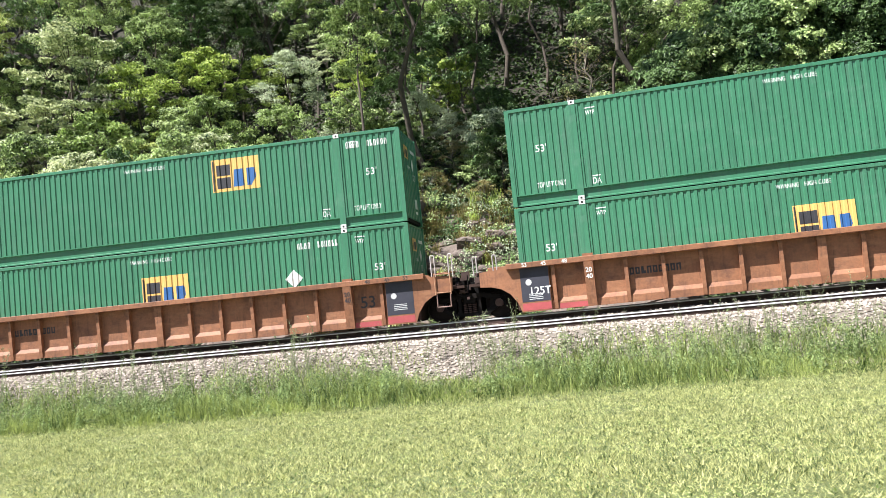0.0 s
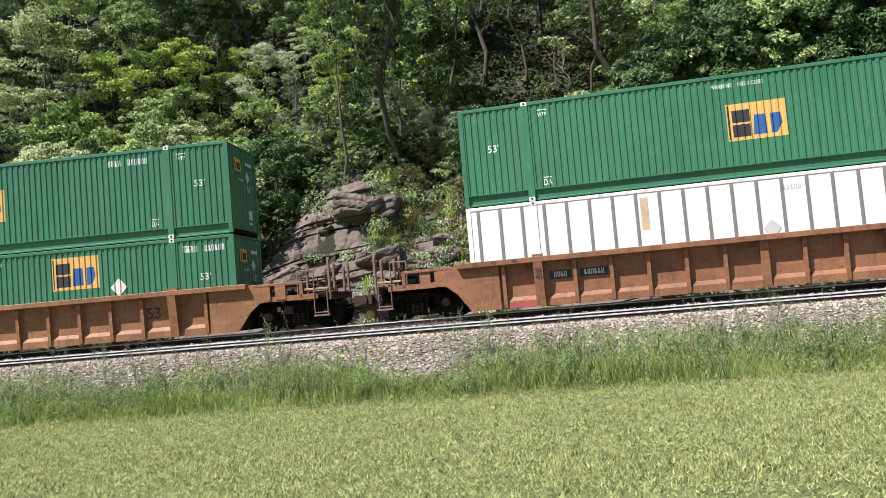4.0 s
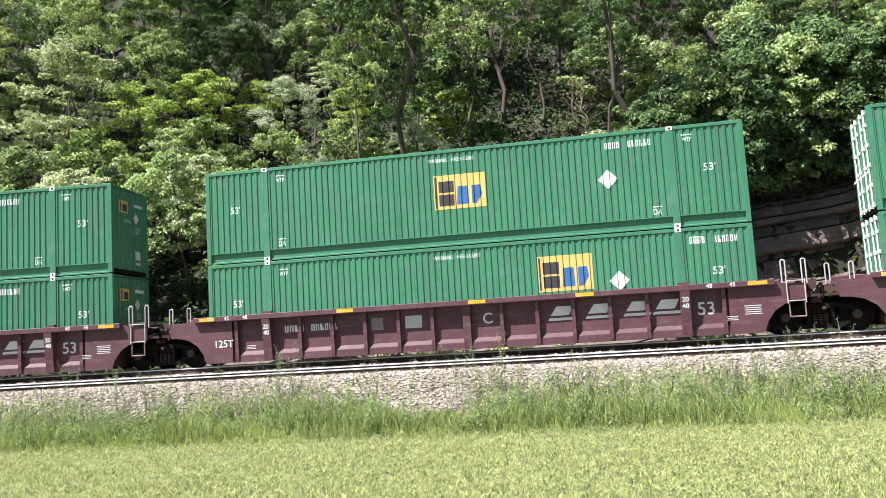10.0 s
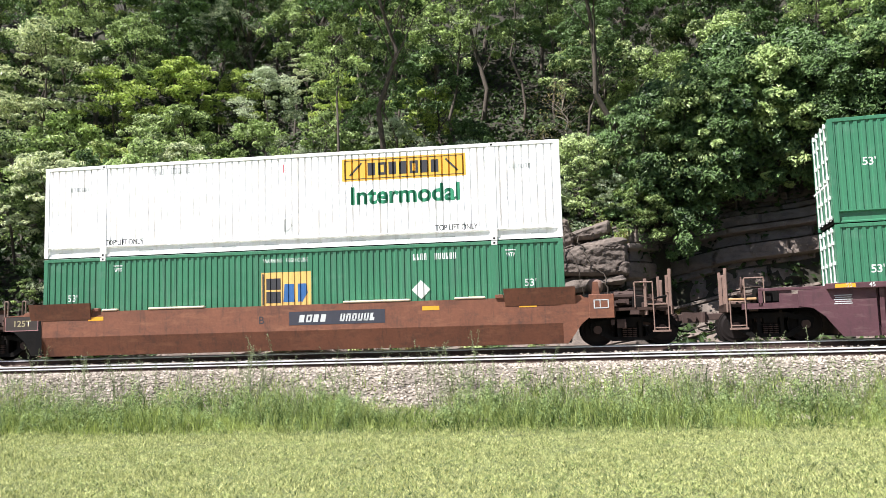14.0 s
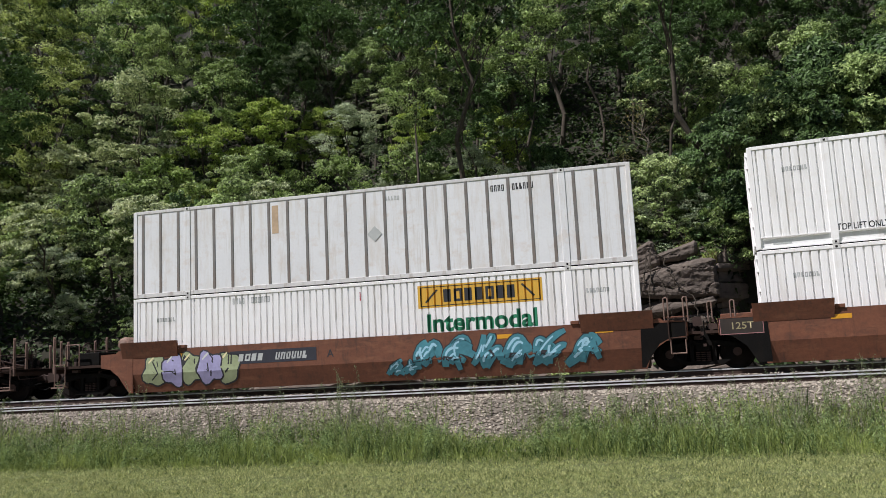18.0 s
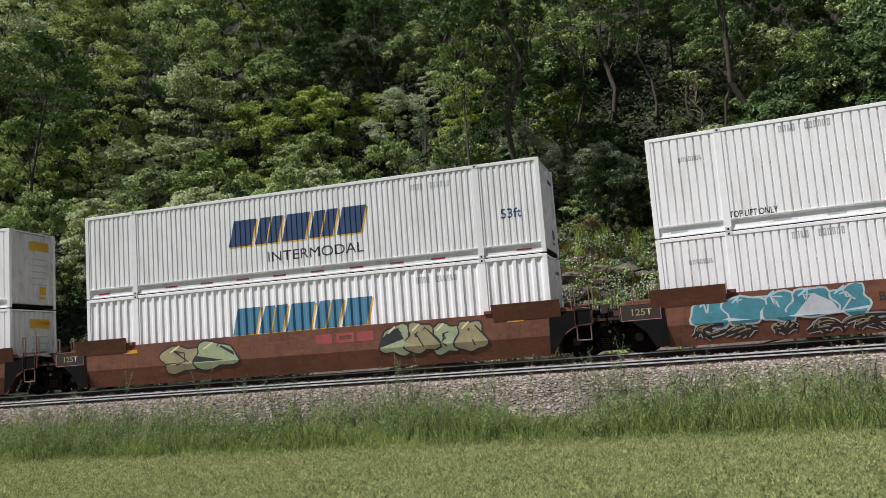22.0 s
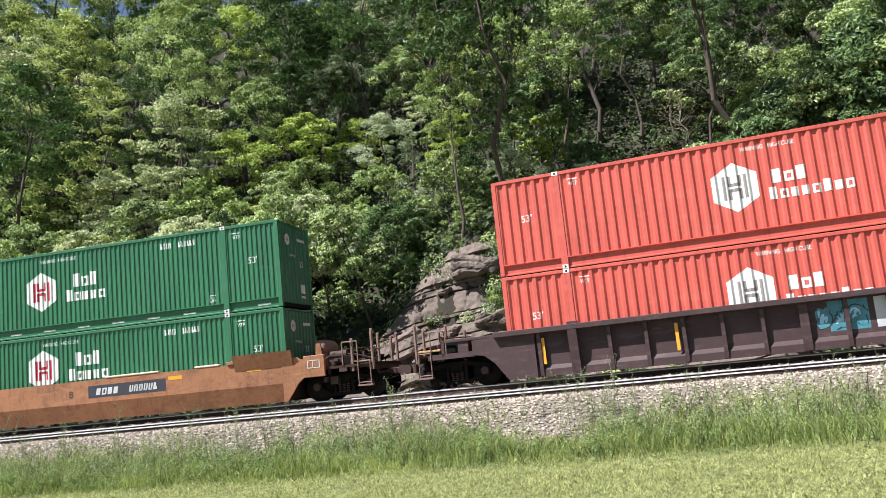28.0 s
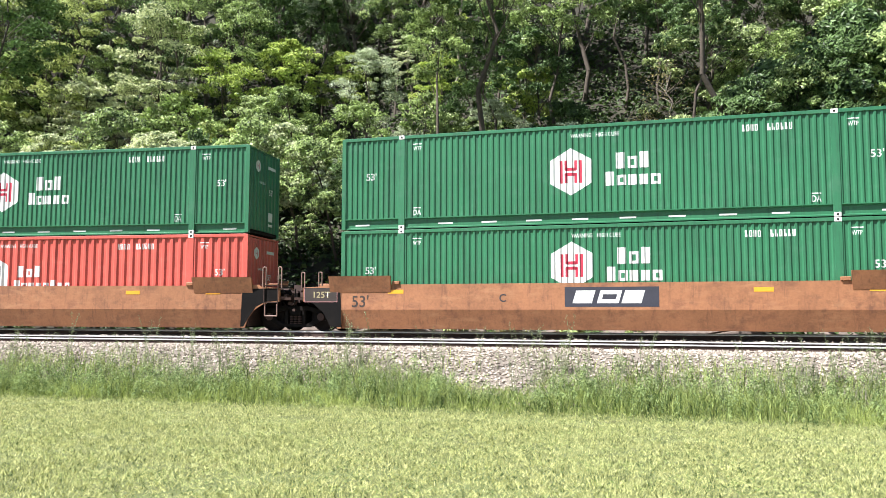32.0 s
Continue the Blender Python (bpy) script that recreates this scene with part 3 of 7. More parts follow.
def lawn_and_weeds():
    rng = np.random.default_rng(11)
    n = 560000
    y = 5.6 + (16.9 - 5.6) * rng.random(n) ** 0.8
    x = (rng.random(n) * 2.1 - 1.45) * (y * 0.85 + 1.5)
    s = np.arctan2(x, y - CEN_Y) * RAD
    o = np.hypot(x, y - CEN_Y) - RAD
    z = np.interp(o, [p[0] for p in PROFILE], [p[1] for p in PROFILE])
    clump = np.array([noise.noise((float(a) * 0.9, float(b) * 0.9, 0.0)) for a, b in zip(x[::1], y[::1])])
    tuft = np.array([noise.noise((float(a) * 9.0, float(b) * 9.0, 6.0)) for a, b in zip(x, y)])
    keep = 0.8 * tuft + 0.5 * clump > rng.uniform(-1.1, 0.0, n)
    x, y, s, o, z, clump, tuft = (a[keep] for a in (x, y, s, o, z, clump, tuft))
    n = len(x)
    h = (0.016 + 0.048 * rng.random(n) ** 1.5) * (1 + 0.5 * clump + 0.4 * tuft)
    blades("lawn_grass", s, o, z - 0.005, h, rng.uniform(0.007, 0.016, n), rng.uniform(0.01, 0.085, n), "blade", "short sunlit mown grass with straw-coloured tips", 1)
    n = 92000
    s = rng.uniform(-37, 14, n)
    o = -7.95 + rng.normal(0, 0.75, n)
    z = np.interp(o, [p[0] for p in PROFILE], [p[1] for p in PROFILE])
    cl = np.array([noise.noise((float(a) * 0.35, float(b) * 0.8, 4.0)) + 0.5 * noise.noise((float(a) * 1.3, float(b) * 1.3, 7.0)) for a, b in zip(s, o)])
    keep = (cl > -0.85 + 0.5 * rng.random(n) + np.maximum(0, o + 7.3) * 0.45) & (o < -6.0) & (o > -9.2)
    s, o, z, cl = s[keep], o[keep], z[keep], cl[keep]
    n = len(s)
    h = rng.uniform(0.08, 0.40, n) * (1 + 0.8 * cl) * np.clip((o + 9.4) / 0.9, 0.2, 1)
    blades("tall_grass", s, o, z - 0.01, h, rng.uniform(0.008, 0.016, n), rng.uniform(0.05, 0.3, n), "tall", "uncut tall green grass along the ballast edge", 2, seg=2)


lawn_and_weeds()


def broad_weeds():
    """Low leafy weeds mixed into the uncut strip."""
    rng = np.random.default_rng(14)
    P, N, S = [], [], []
    for i in range(2700):
        s = rng.uniform(-36, 13)
        o = -7.75 + rng.normal() * 0.6
        if o > -6.1 or o < -9.0 or noise.noise((s * 0.35, o * 0.8, 4.0)) < -0.28:
            continue
        z = float(np.interp(o, [p[0] for p in PROFILE], [p[1] for p in PROFILE]))
        h = rng.uniform(0.2, 0.68)
        c = arc(s, o, z)
        for k in range(60):
            t = rng.random()
            r = 0.16 * (1.15 - t * 0.7)
            a = rng.uniform(0, 6.283)
            P.append((c.x + r * math.cos(a) * rng.random(), c.y + r * math.sin(a) * rng.random(), z + h * t))
            N.append((math.cos(a) * 0.5, math.sin(a) * 0.5 - 0.2, 0.8))
            S.append(rng.uniform(0.032, 0.07))
    v, f = quads(np.array(P), np.array(N), np.array(S), rng, 0.32)
    ob = new("leafy_weeds", raw("leafy_weeds", v.tolist(), f.tolist(), M["weed"]))
    tagged(ob, "low grey-green leafy weeds among the tall grass", "weeds", kind="stuff")


def quads(pos, nrm, size, rng, ratio=0.55):
    """Leaf rhombs at pos, facing nrm; slightly folded. Returns verts and faces."""
    n = len(pos)
    nrm = nrm / np.linalg.norm(nrm, axis=1, keepdims=True)
    r = rng.normal(size=(n, 3))
    u = np.cross(nrm, r)
    u /= np.linalg.norm(u, axis=1, keepdims=True)
    w = np.cross(nrm, u)
    L = size[:, None]
    fold = nrm * L * 0.12
    v = np.stack([pos - u * L * 0.5, pos + w * L * ratio * 0.5 + fold, pos + u * L * 0.5, pos - w * L * ratio * 0.5 + fold], 1).reshape(-1, 3)
    f = np.arange(n * 4).reshape(-1, 4)
    return v, f


def crown_mesh(seed, height, radius, low, clumps, per, leaf, flat=0.7, upness=0.6, top_heavy=0.0, clump_r=(0.5, 0.95)):
    """A crown of leaf clumps in an uneven dome; returns mesh and clump centres."""
    rng = np.random.default_rng(seed)
    cs = []
    for i in range(clumps):
        a = rng.uniform(0, 6.283)
        t = rng.random() ** (0.8 - top_heavy * 0.4)
        zz = height * (low + (1 - low) * t)
        prof = math.sin(math.pi * min(1.0, 0.18 + 0.82 * t) ** 0.9) ** 0.6 if top_heavy == 0 else (0.45 + 0.55 * t) * (1.0 if t < 0.85 else 0.8)
        rr = radius * prof * (rng.uniform(0.35, 1.08))
        cs.append((rr * math.cos(a), rr * math.sin(a), zz))
    cs = np.array(cs)
    P, N = [], []
    for c in cs:
        cr = rng.uniform(*clump_r) * radius * 0.42
        d = rng.normal(size=(per, 3))
        d /= np.linalg.norm(d, axis=1, keepdims=True)
        d[:, 2] = np.where(rng.random(per) < 0.7, np.abs(d[:, 2]), d[:, 2])
        q = d * (0.55 + 0.5 * rng.random((per, 1)) ** 0.6) * cr * (1 + 0.25 * np.sin(5 * d[:, :1] + 4 * d[:, 1:2] + c[2] * 3))
        q[:, 2] *= flat
        P.append(c + q)
        N.append(d * (1 - upness) + np.array([-0.42, -0.50, 0.76]) * (upness + 0.15) + rng.normal(size=(per, 3)) * 0.46)
    P, N = np.concatenate(P), np.concatenate(N)
    v, f = quads(P, N, rng.uniform(0.7, 1.4, len(P)) * leaf, rng, 0.48)
    return v, f, cs


def limb_mesh(name, seed, height, cs, r0, low, material, lean=0.08, limbs=22):
    """A tapered trunk that wanders, and limbs to the clumps."""
    rng = np.random.default_rng(seed)
    bm = bmesh.new()
    pts = [Vector((0, 0, -0.6))]
    steps = 6
    for i in range(1, steps + 1):
        t = i / steps
        pts.append(Vector((rng.normal() * lean * height * 0.3, rng.normal() * lean * height * 0.3, height * 0.92 * t)))
    rad = [r0 * (1 - 0.82 * i / steps) for i in range(steps + 1)]
    for i in range(steps):
        rod(bm, pts[i], pts[i + 1], rad[i], rad[i + 1], 7, caps=False)
    order = rng.permutation(len(cs))[: min(len(cs), limbs)]
    for j in order:
        c = Vector(cs[j])
        t = max(low * 0.7, min(0.95, c.z / height - 0.18))
        k = t / 0.92 * steps
        i = min(steps - 1, int(k))
        b = pts[i].lerp(pts[i + 1], min(1.0, k - i))
        mid = b.lerp(c, 0.55) + Vector((0, 0, 0.06 * height * rng.uniform(-0.2, 0.6)))
        rr = max(0.012, rad[min(i + 1, steps)] * 0.45)
        rod(bm, b, mid, rr, rr * 0.6, 5, caps=False)
        rod(bm, mid, c, rr * 0.6, rr * 0.2, 4, caps=False)
    return mesh_of(name, bm, M[material], smooth=True)


broad_weeds()


def lawn_clover():
    """Small flat leaves of clover and plantain between the blades."""
    rng = np.random.default_rng(17)
    n = 70000
    y = 5.6 + (16.8 - 5.6) * rng.random(n) ** 0.8
    x = (rng.random(n) * 2.1 - 1.45) * (y * 0.85 + 1.5)
    keep = np.array([noise.noise((float(a) * 0.8, float(b) * 1.1, 3.0)) + 0.6 * noise.noise((float(a) * 3.1, float(b) * 3.1, 8.0)) for a, b in zip(x, y)]) > rng.uniform(-0.35, 0.45, n)
    x, y = x[keep], y[keep]
    o = np.hypot(x, y - CEN_Y) - RAD
    z = np.interp(o, [p[0] for p in PROFILE], [p[1] for p in PROFILE]) + rng.uniform(0.015, 0.06, len(x))
    v, f = quads(np.stack([x, y, z], -1), rng.normal(size=(len(x), 3)) * 0.35 + np.array([0, -0.25, 1.0]), rng.uniform(0.016, 0.038, len(x)), rng, 0.7)
    tagged(new("lawn_clover", raw("lawn_clover", v.tolist(), f.tolist(), M["clover"])), "low clover leaves scattered through the mown lawn", "clover", kind="stuff")


M["clover"] = leafy("clover_leaves", (0.085, 0.14, 0.025), (0.46, 0.50, 0.20), 0.3, 0.6, 0.0)
lawn_clover()
KINDS = {}
SHAPE = {}  # height, radius and middle of each crown


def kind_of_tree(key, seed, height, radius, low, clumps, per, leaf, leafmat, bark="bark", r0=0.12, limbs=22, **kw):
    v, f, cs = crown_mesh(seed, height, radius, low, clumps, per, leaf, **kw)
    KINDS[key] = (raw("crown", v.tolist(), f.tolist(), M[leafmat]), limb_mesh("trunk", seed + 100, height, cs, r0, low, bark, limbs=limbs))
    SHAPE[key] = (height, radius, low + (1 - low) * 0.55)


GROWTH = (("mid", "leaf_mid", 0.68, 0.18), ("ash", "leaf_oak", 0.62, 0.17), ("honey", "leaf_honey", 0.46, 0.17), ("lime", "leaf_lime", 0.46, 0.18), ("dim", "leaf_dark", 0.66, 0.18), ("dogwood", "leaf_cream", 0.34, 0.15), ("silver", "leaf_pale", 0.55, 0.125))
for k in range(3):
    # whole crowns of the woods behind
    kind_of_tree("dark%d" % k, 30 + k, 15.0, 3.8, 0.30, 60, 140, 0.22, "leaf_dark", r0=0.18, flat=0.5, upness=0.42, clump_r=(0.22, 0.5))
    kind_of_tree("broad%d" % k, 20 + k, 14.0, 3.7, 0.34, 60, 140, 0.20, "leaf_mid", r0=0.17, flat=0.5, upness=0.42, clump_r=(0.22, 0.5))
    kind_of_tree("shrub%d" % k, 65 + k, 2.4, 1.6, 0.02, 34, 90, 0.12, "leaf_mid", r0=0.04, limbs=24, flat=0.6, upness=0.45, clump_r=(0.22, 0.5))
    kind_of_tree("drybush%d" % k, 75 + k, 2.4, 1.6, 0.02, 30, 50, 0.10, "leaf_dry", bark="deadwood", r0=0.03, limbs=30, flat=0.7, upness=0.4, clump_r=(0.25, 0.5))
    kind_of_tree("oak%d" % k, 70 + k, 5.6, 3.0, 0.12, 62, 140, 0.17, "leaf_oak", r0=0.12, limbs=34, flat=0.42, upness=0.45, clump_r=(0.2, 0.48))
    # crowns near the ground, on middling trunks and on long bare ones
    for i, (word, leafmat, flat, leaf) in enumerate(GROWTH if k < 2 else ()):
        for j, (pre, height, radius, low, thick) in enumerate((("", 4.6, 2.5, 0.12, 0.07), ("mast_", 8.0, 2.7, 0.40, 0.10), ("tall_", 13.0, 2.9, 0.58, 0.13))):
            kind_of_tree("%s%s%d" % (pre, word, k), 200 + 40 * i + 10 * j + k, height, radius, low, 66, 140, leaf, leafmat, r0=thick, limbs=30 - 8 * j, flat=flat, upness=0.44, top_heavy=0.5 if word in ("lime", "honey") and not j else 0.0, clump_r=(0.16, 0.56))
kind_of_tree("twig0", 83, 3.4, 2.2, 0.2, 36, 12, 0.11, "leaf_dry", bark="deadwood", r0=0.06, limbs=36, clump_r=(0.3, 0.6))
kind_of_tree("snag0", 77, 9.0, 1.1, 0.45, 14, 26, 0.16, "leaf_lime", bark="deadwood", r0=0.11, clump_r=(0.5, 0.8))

TREE_WORDS = {
    "broad": ("tree", "broadleaf tree with mid-green sunlit crown on slope", "tree"),
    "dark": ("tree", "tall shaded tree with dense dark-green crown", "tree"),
    "mid": ("small_tree", "small bushy tree with mid-green leaves on bank", "tree"),
    "dim": ("small_tree", "small shaded tree with dark-green leaves on bank", "tree"),
    "ash": ("small_tree", "small tree with soft pale-green leaves on bank", "tree"),
    "honey": ("small_tree", "small tree with yellow-green layered sprays on bank", "tree"),
    "lime": ("sumac_tree", "small spreading tree with bright lime-green leaves", "tree"),
    "dogwood": ("dogwood_tree", "small tree with cream-green leaves in flat layers", "tree"),
    "silver": ("bush", "bush with small pale silvery-green leaves", "bush"),
    "shrub": ("shrub", "low dense green shrub growing on bank", "shrub"),
    "drybush": ("shrub", "dry straw-coloured shrub on the rock ledge", "shrub"),
    "oak": ("tree", "pale-leaved tree leaning out over the rock", "tree"),
    "twig": ("shrub", "nearly bare shrub of grey tangled twigs", "shrub"),
    "snag": ("tree", "thin half-bare tree with bleached trunk", "tree"),
}


def plant(key, x, y, scale, spin, tilt=0.0):
    word = TREE_WORDS[key.rstrip("012").removeprefix("mast_").removeprefix("tall_")]
    t = new("tree" if key.startswith("tall_") else word[0])
    s = math.atan2(x, y - CEN_Y) * RAD
    o = math.hypot(x, y - CEN_Y) - RAD
    t.matrix_basis = pose(x, y, bank(s, o) - 0.15, tilt, 0, spin) @ Matrix.Diagonal((scale, scale, scale, 1))
    tagged(t, word[1].replace("small", "slender").replace(" on bank", " high up") if key.startswith("tall_") else word[1], word[2], group="hillside woods")
    crown, trunk = KINDS[key]
    part("trunk", trunk, None, t)
    part("crown", crown, None, t)


GROWN = []


def plant_up(key, az, el, wide, spin, tilt=0.0):
    """Plant on the slope where a crown, wide degrees in radius, stands el degrees up on the bearing az."""
    h, r, mid = SHAPE[key]
    a, up, k = radians(az), math.tan(radians(el)), math.tan(radians(wide))
    d = 30.0
    while d < 110:
        x, y = -math.sin(a) * d, math.cos(a) * d
        o = math.hypot(x, y - CEN_Y) - RAD
        if o > 7.4 and bank(math.atan2(x, y - CEN_Y) * RAD, o) + d * k / r * h * mid > EYE[2] + d * up:
            break
        d += 0.2
    plant(key, x, y, d * k / r, spin, tilt)


def grove(word, *crowns):
    """Crowns of one kind, each by bearing, elevation and radius in degrees."""
    for i, (az, el, wide) in enumerate(crowns):
        GROWN.append((az, el, wide))
        tall = ("" if el < (16.6 if az < 22 else 13.5) else "mast_" if el < 18.5 else "tall_") if "tall_%s0" % word in KINDS else ""
        n = max(j for j in (1, 2, 3) if "%s%s%d" % (tall, word, j - 1) in KINDS)
        plant_up("%s%s%d" % (tall, word, (i + int(az)) % n), az, el, wide * (1.4 if tall else 1.5), az * 37 % 360, (i * 29 % 9) - 2)


def woods():
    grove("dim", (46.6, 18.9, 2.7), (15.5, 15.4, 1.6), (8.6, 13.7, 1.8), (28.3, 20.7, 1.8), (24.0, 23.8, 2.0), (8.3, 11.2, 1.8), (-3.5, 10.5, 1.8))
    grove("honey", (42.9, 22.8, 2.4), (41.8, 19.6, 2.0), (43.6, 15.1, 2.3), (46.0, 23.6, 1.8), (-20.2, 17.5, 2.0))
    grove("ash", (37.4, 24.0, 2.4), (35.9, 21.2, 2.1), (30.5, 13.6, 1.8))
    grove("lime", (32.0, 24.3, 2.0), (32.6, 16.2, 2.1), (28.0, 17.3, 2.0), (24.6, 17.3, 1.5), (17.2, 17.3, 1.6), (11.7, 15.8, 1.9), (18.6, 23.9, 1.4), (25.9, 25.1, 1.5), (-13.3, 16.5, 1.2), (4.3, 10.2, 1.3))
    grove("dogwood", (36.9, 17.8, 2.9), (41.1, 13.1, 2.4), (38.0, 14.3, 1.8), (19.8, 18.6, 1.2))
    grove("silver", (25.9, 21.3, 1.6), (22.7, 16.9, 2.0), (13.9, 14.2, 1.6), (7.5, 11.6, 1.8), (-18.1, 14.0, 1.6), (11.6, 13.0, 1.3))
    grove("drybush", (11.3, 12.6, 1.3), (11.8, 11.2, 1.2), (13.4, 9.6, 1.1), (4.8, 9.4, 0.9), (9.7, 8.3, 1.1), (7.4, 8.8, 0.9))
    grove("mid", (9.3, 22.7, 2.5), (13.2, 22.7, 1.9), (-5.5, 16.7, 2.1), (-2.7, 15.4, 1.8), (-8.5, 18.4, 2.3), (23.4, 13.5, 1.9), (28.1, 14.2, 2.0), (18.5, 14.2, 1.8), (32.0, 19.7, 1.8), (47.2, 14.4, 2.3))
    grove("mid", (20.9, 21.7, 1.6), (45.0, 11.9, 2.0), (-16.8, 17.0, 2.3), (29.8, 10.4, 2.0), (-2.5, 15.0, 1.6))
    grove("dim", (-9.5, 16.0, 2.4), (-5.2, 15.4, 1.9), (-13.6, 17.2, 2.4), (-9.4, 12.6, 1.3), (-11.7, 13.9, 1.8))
    grove("mid", (-15.1, 13.8, 1.6), (-2.7, 8.7, 1.6), (27.0, 10.8, 2.0), (26.3, 12.8, 1.6), (29.7, 13.4, 1.8), (9.0, 11.6, 1.3))
    grove("ash", (1.0, 12.0, 2.1))
    grove("silver", (3.6, 10.6, 1.3), (-1.2, 10.2, 1.2))
    grove("oak", (-0.7, 18.0, 3.0), (-6.6, 18.6, 2.7))
    grove("twig", (1.7, 16.1, 2.0), (3.4, 13.5, 1.6), (-4.0, 13.6, 1.6))
    grove("snag", (16.4, 21.5, 0.75), (24.5, 23.0, 0.75))
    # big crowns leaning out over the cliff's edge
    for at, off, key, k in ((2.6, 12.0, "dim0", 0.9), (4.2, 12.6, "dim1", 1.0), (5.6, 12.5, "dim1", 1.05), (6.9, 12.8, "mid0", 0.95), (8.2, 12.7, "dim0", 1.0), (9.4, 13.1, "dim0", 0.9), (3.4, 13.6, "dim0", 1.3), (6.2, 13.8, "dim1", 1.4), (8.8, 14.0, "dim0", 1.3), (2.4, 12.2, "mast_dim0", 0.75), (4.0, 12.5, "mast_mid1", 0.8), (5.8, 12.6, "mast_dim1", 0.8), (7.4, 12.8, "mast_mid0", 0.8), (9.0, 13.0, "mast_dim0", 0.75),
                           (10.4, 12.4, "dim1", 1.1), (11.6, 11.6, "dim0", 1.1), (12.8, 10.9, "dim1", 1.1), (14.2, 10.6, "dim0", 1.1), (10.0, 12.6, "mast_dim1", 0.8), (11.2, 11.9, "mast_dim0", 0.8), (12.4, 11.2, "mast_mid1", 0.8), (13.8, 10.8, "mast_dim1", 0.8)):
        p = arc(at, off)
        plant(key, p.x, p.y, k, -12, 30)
    # added tall trees, crowns above view, that shade the hollow beside the big rock
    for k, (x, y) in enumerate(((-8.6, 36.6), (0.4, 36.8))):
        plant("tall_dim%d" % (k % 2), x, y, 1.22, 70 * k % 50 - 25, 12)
    # trees that lean out over the bank and shade it
    for k, (az, word) in enumerate(((24.6, "mid0"), (27.0, "dogwood1"), (29.4, "mid1"), (32.2, "dim0"), (35.0, "dogwood0"), (38.0, "mid0"), (41.0, "dogwood1"), (44.5, "mid1"), (48.0, "ash0"))):
        off, at = 9.8 + 0.6 * (k % 2), 0.0
        for _ in range(6):
            at = RAD * math.asin(-math.tan(radians(az)) * arc(at, off).y / (RAD + off))
        p = arc(at, off)
        plant("mast_" + word, p.x, p.y, 0.74 + 0.05 * (k % 3), 10 * (k % 3) - 10, 24)
    # what grows between them
    rng = random.Random(4)
    for i in range(28):
        for j in range(9 if i > 18 else 8):
            az, el = -21 + 2.65 * i + rng.uniform(-1, 1), 10.0 + 2.1 * j + rng.uniform(-0.8, 0.8)
            wide = rng.uniform(1.6, 2.4)
            hollow = 2.0 < az < 8.8 and el > 11
            if any(math.hypot(az - a, el - e) < (wide + w) * 0.62 for a, e, w in GROWN):
                continue
            if -18 < az < -7 and el < 13.5 or -3 < az < 4 and el < 11.5 or 14.5 < az < 22 and el < 12 or 4 < az < 15 and el < 10.3 or hollow and 12.5 < el < 21.5:
                continue
            if az > 20:
                word = rng.choice(["mid", "ash", "dogwood", "dim", "honey"] if el < 17 else ["mid", "dogwood", "ash", "honey", "honey", "dim"])
            else:
                word = rng.choice(["mid", "dim", "dim"] if el > 14 or az < 4 else ["mid", "mid", "silver", "dim", "ash"])
            grove(word, (az, el, wide))
    for off, step in ((25.0, 4.4), (29.0, 4.6), (34.0, 5.4), (40.0, 6.2), (47.0, 7.0), (55.0, 8.0)):
        s = -58 - off * 0.85
        while s < 16 + off * 0.3:
            at = s + rng.uniform(-0.8, 0.8)
            p = arc(at, off + rng.uniform(-1.2, 1.2))
            s += step * rng.uniform(0.8, 1.2)
            key = rng.choice(["dark", "dark", "dark", "broad"] if at > -26 else ["dark", "broad", "broad"]) + str(rng.randrange(3))
            plant(key, p.x, p.y, rng.uniform(0.75, 1.05) * (1.0 if off < 33 else 1.12), rng.uniform(0, 360), rng.uniform(-3, 7))


woods()


def scrub():
    """Shrubs over the bank, thinner on the bare rock."""
    rng = random.Random(9)
    for i in range(230):
        s = rng.uniform(-50, 22)
        off = rng.uniform(7.6, 17.5)
        rocky = -14 < s < 16 and off < 10.5
        if rocky and rng.random() < 0.7 or 1.6 < s < 12.5 and off < 13.2:
            continue
        p = arc(s, off)
        key = rng.choice(["shrub", "shrub", "shrub", "dim", "silver"]) + str(rng.randrange(2))
        plant(key, p.x, p.y, rng.uniform(0.45, 0.95) * (0.5 if key[0] == "d" else 0.8) * (0.6 if rocky else 1.0), rng.uniform(0, 360), rng.uniform(-5, 12))


scrub()


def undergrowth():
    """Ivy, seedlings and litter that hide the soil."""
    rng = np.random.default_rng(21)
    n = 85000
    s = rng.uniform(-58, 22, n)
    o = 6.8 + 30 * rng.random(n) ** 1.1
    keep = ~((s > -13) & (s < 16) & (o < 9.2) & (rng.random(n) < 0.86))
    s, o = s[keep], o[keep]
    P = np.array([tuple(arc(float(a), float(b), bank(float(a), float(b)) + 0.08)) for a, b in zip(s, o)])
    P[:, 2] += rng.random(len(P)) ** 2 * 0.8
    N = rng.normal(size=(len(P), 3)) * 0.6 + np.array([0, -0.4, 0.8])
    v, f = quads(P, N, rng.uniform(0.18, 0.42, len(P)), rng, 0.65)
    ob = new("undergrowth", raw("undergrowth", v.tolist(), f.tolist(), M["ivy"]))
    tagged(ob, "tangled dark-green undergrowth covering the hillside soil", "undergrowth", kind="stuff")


undergrowth()


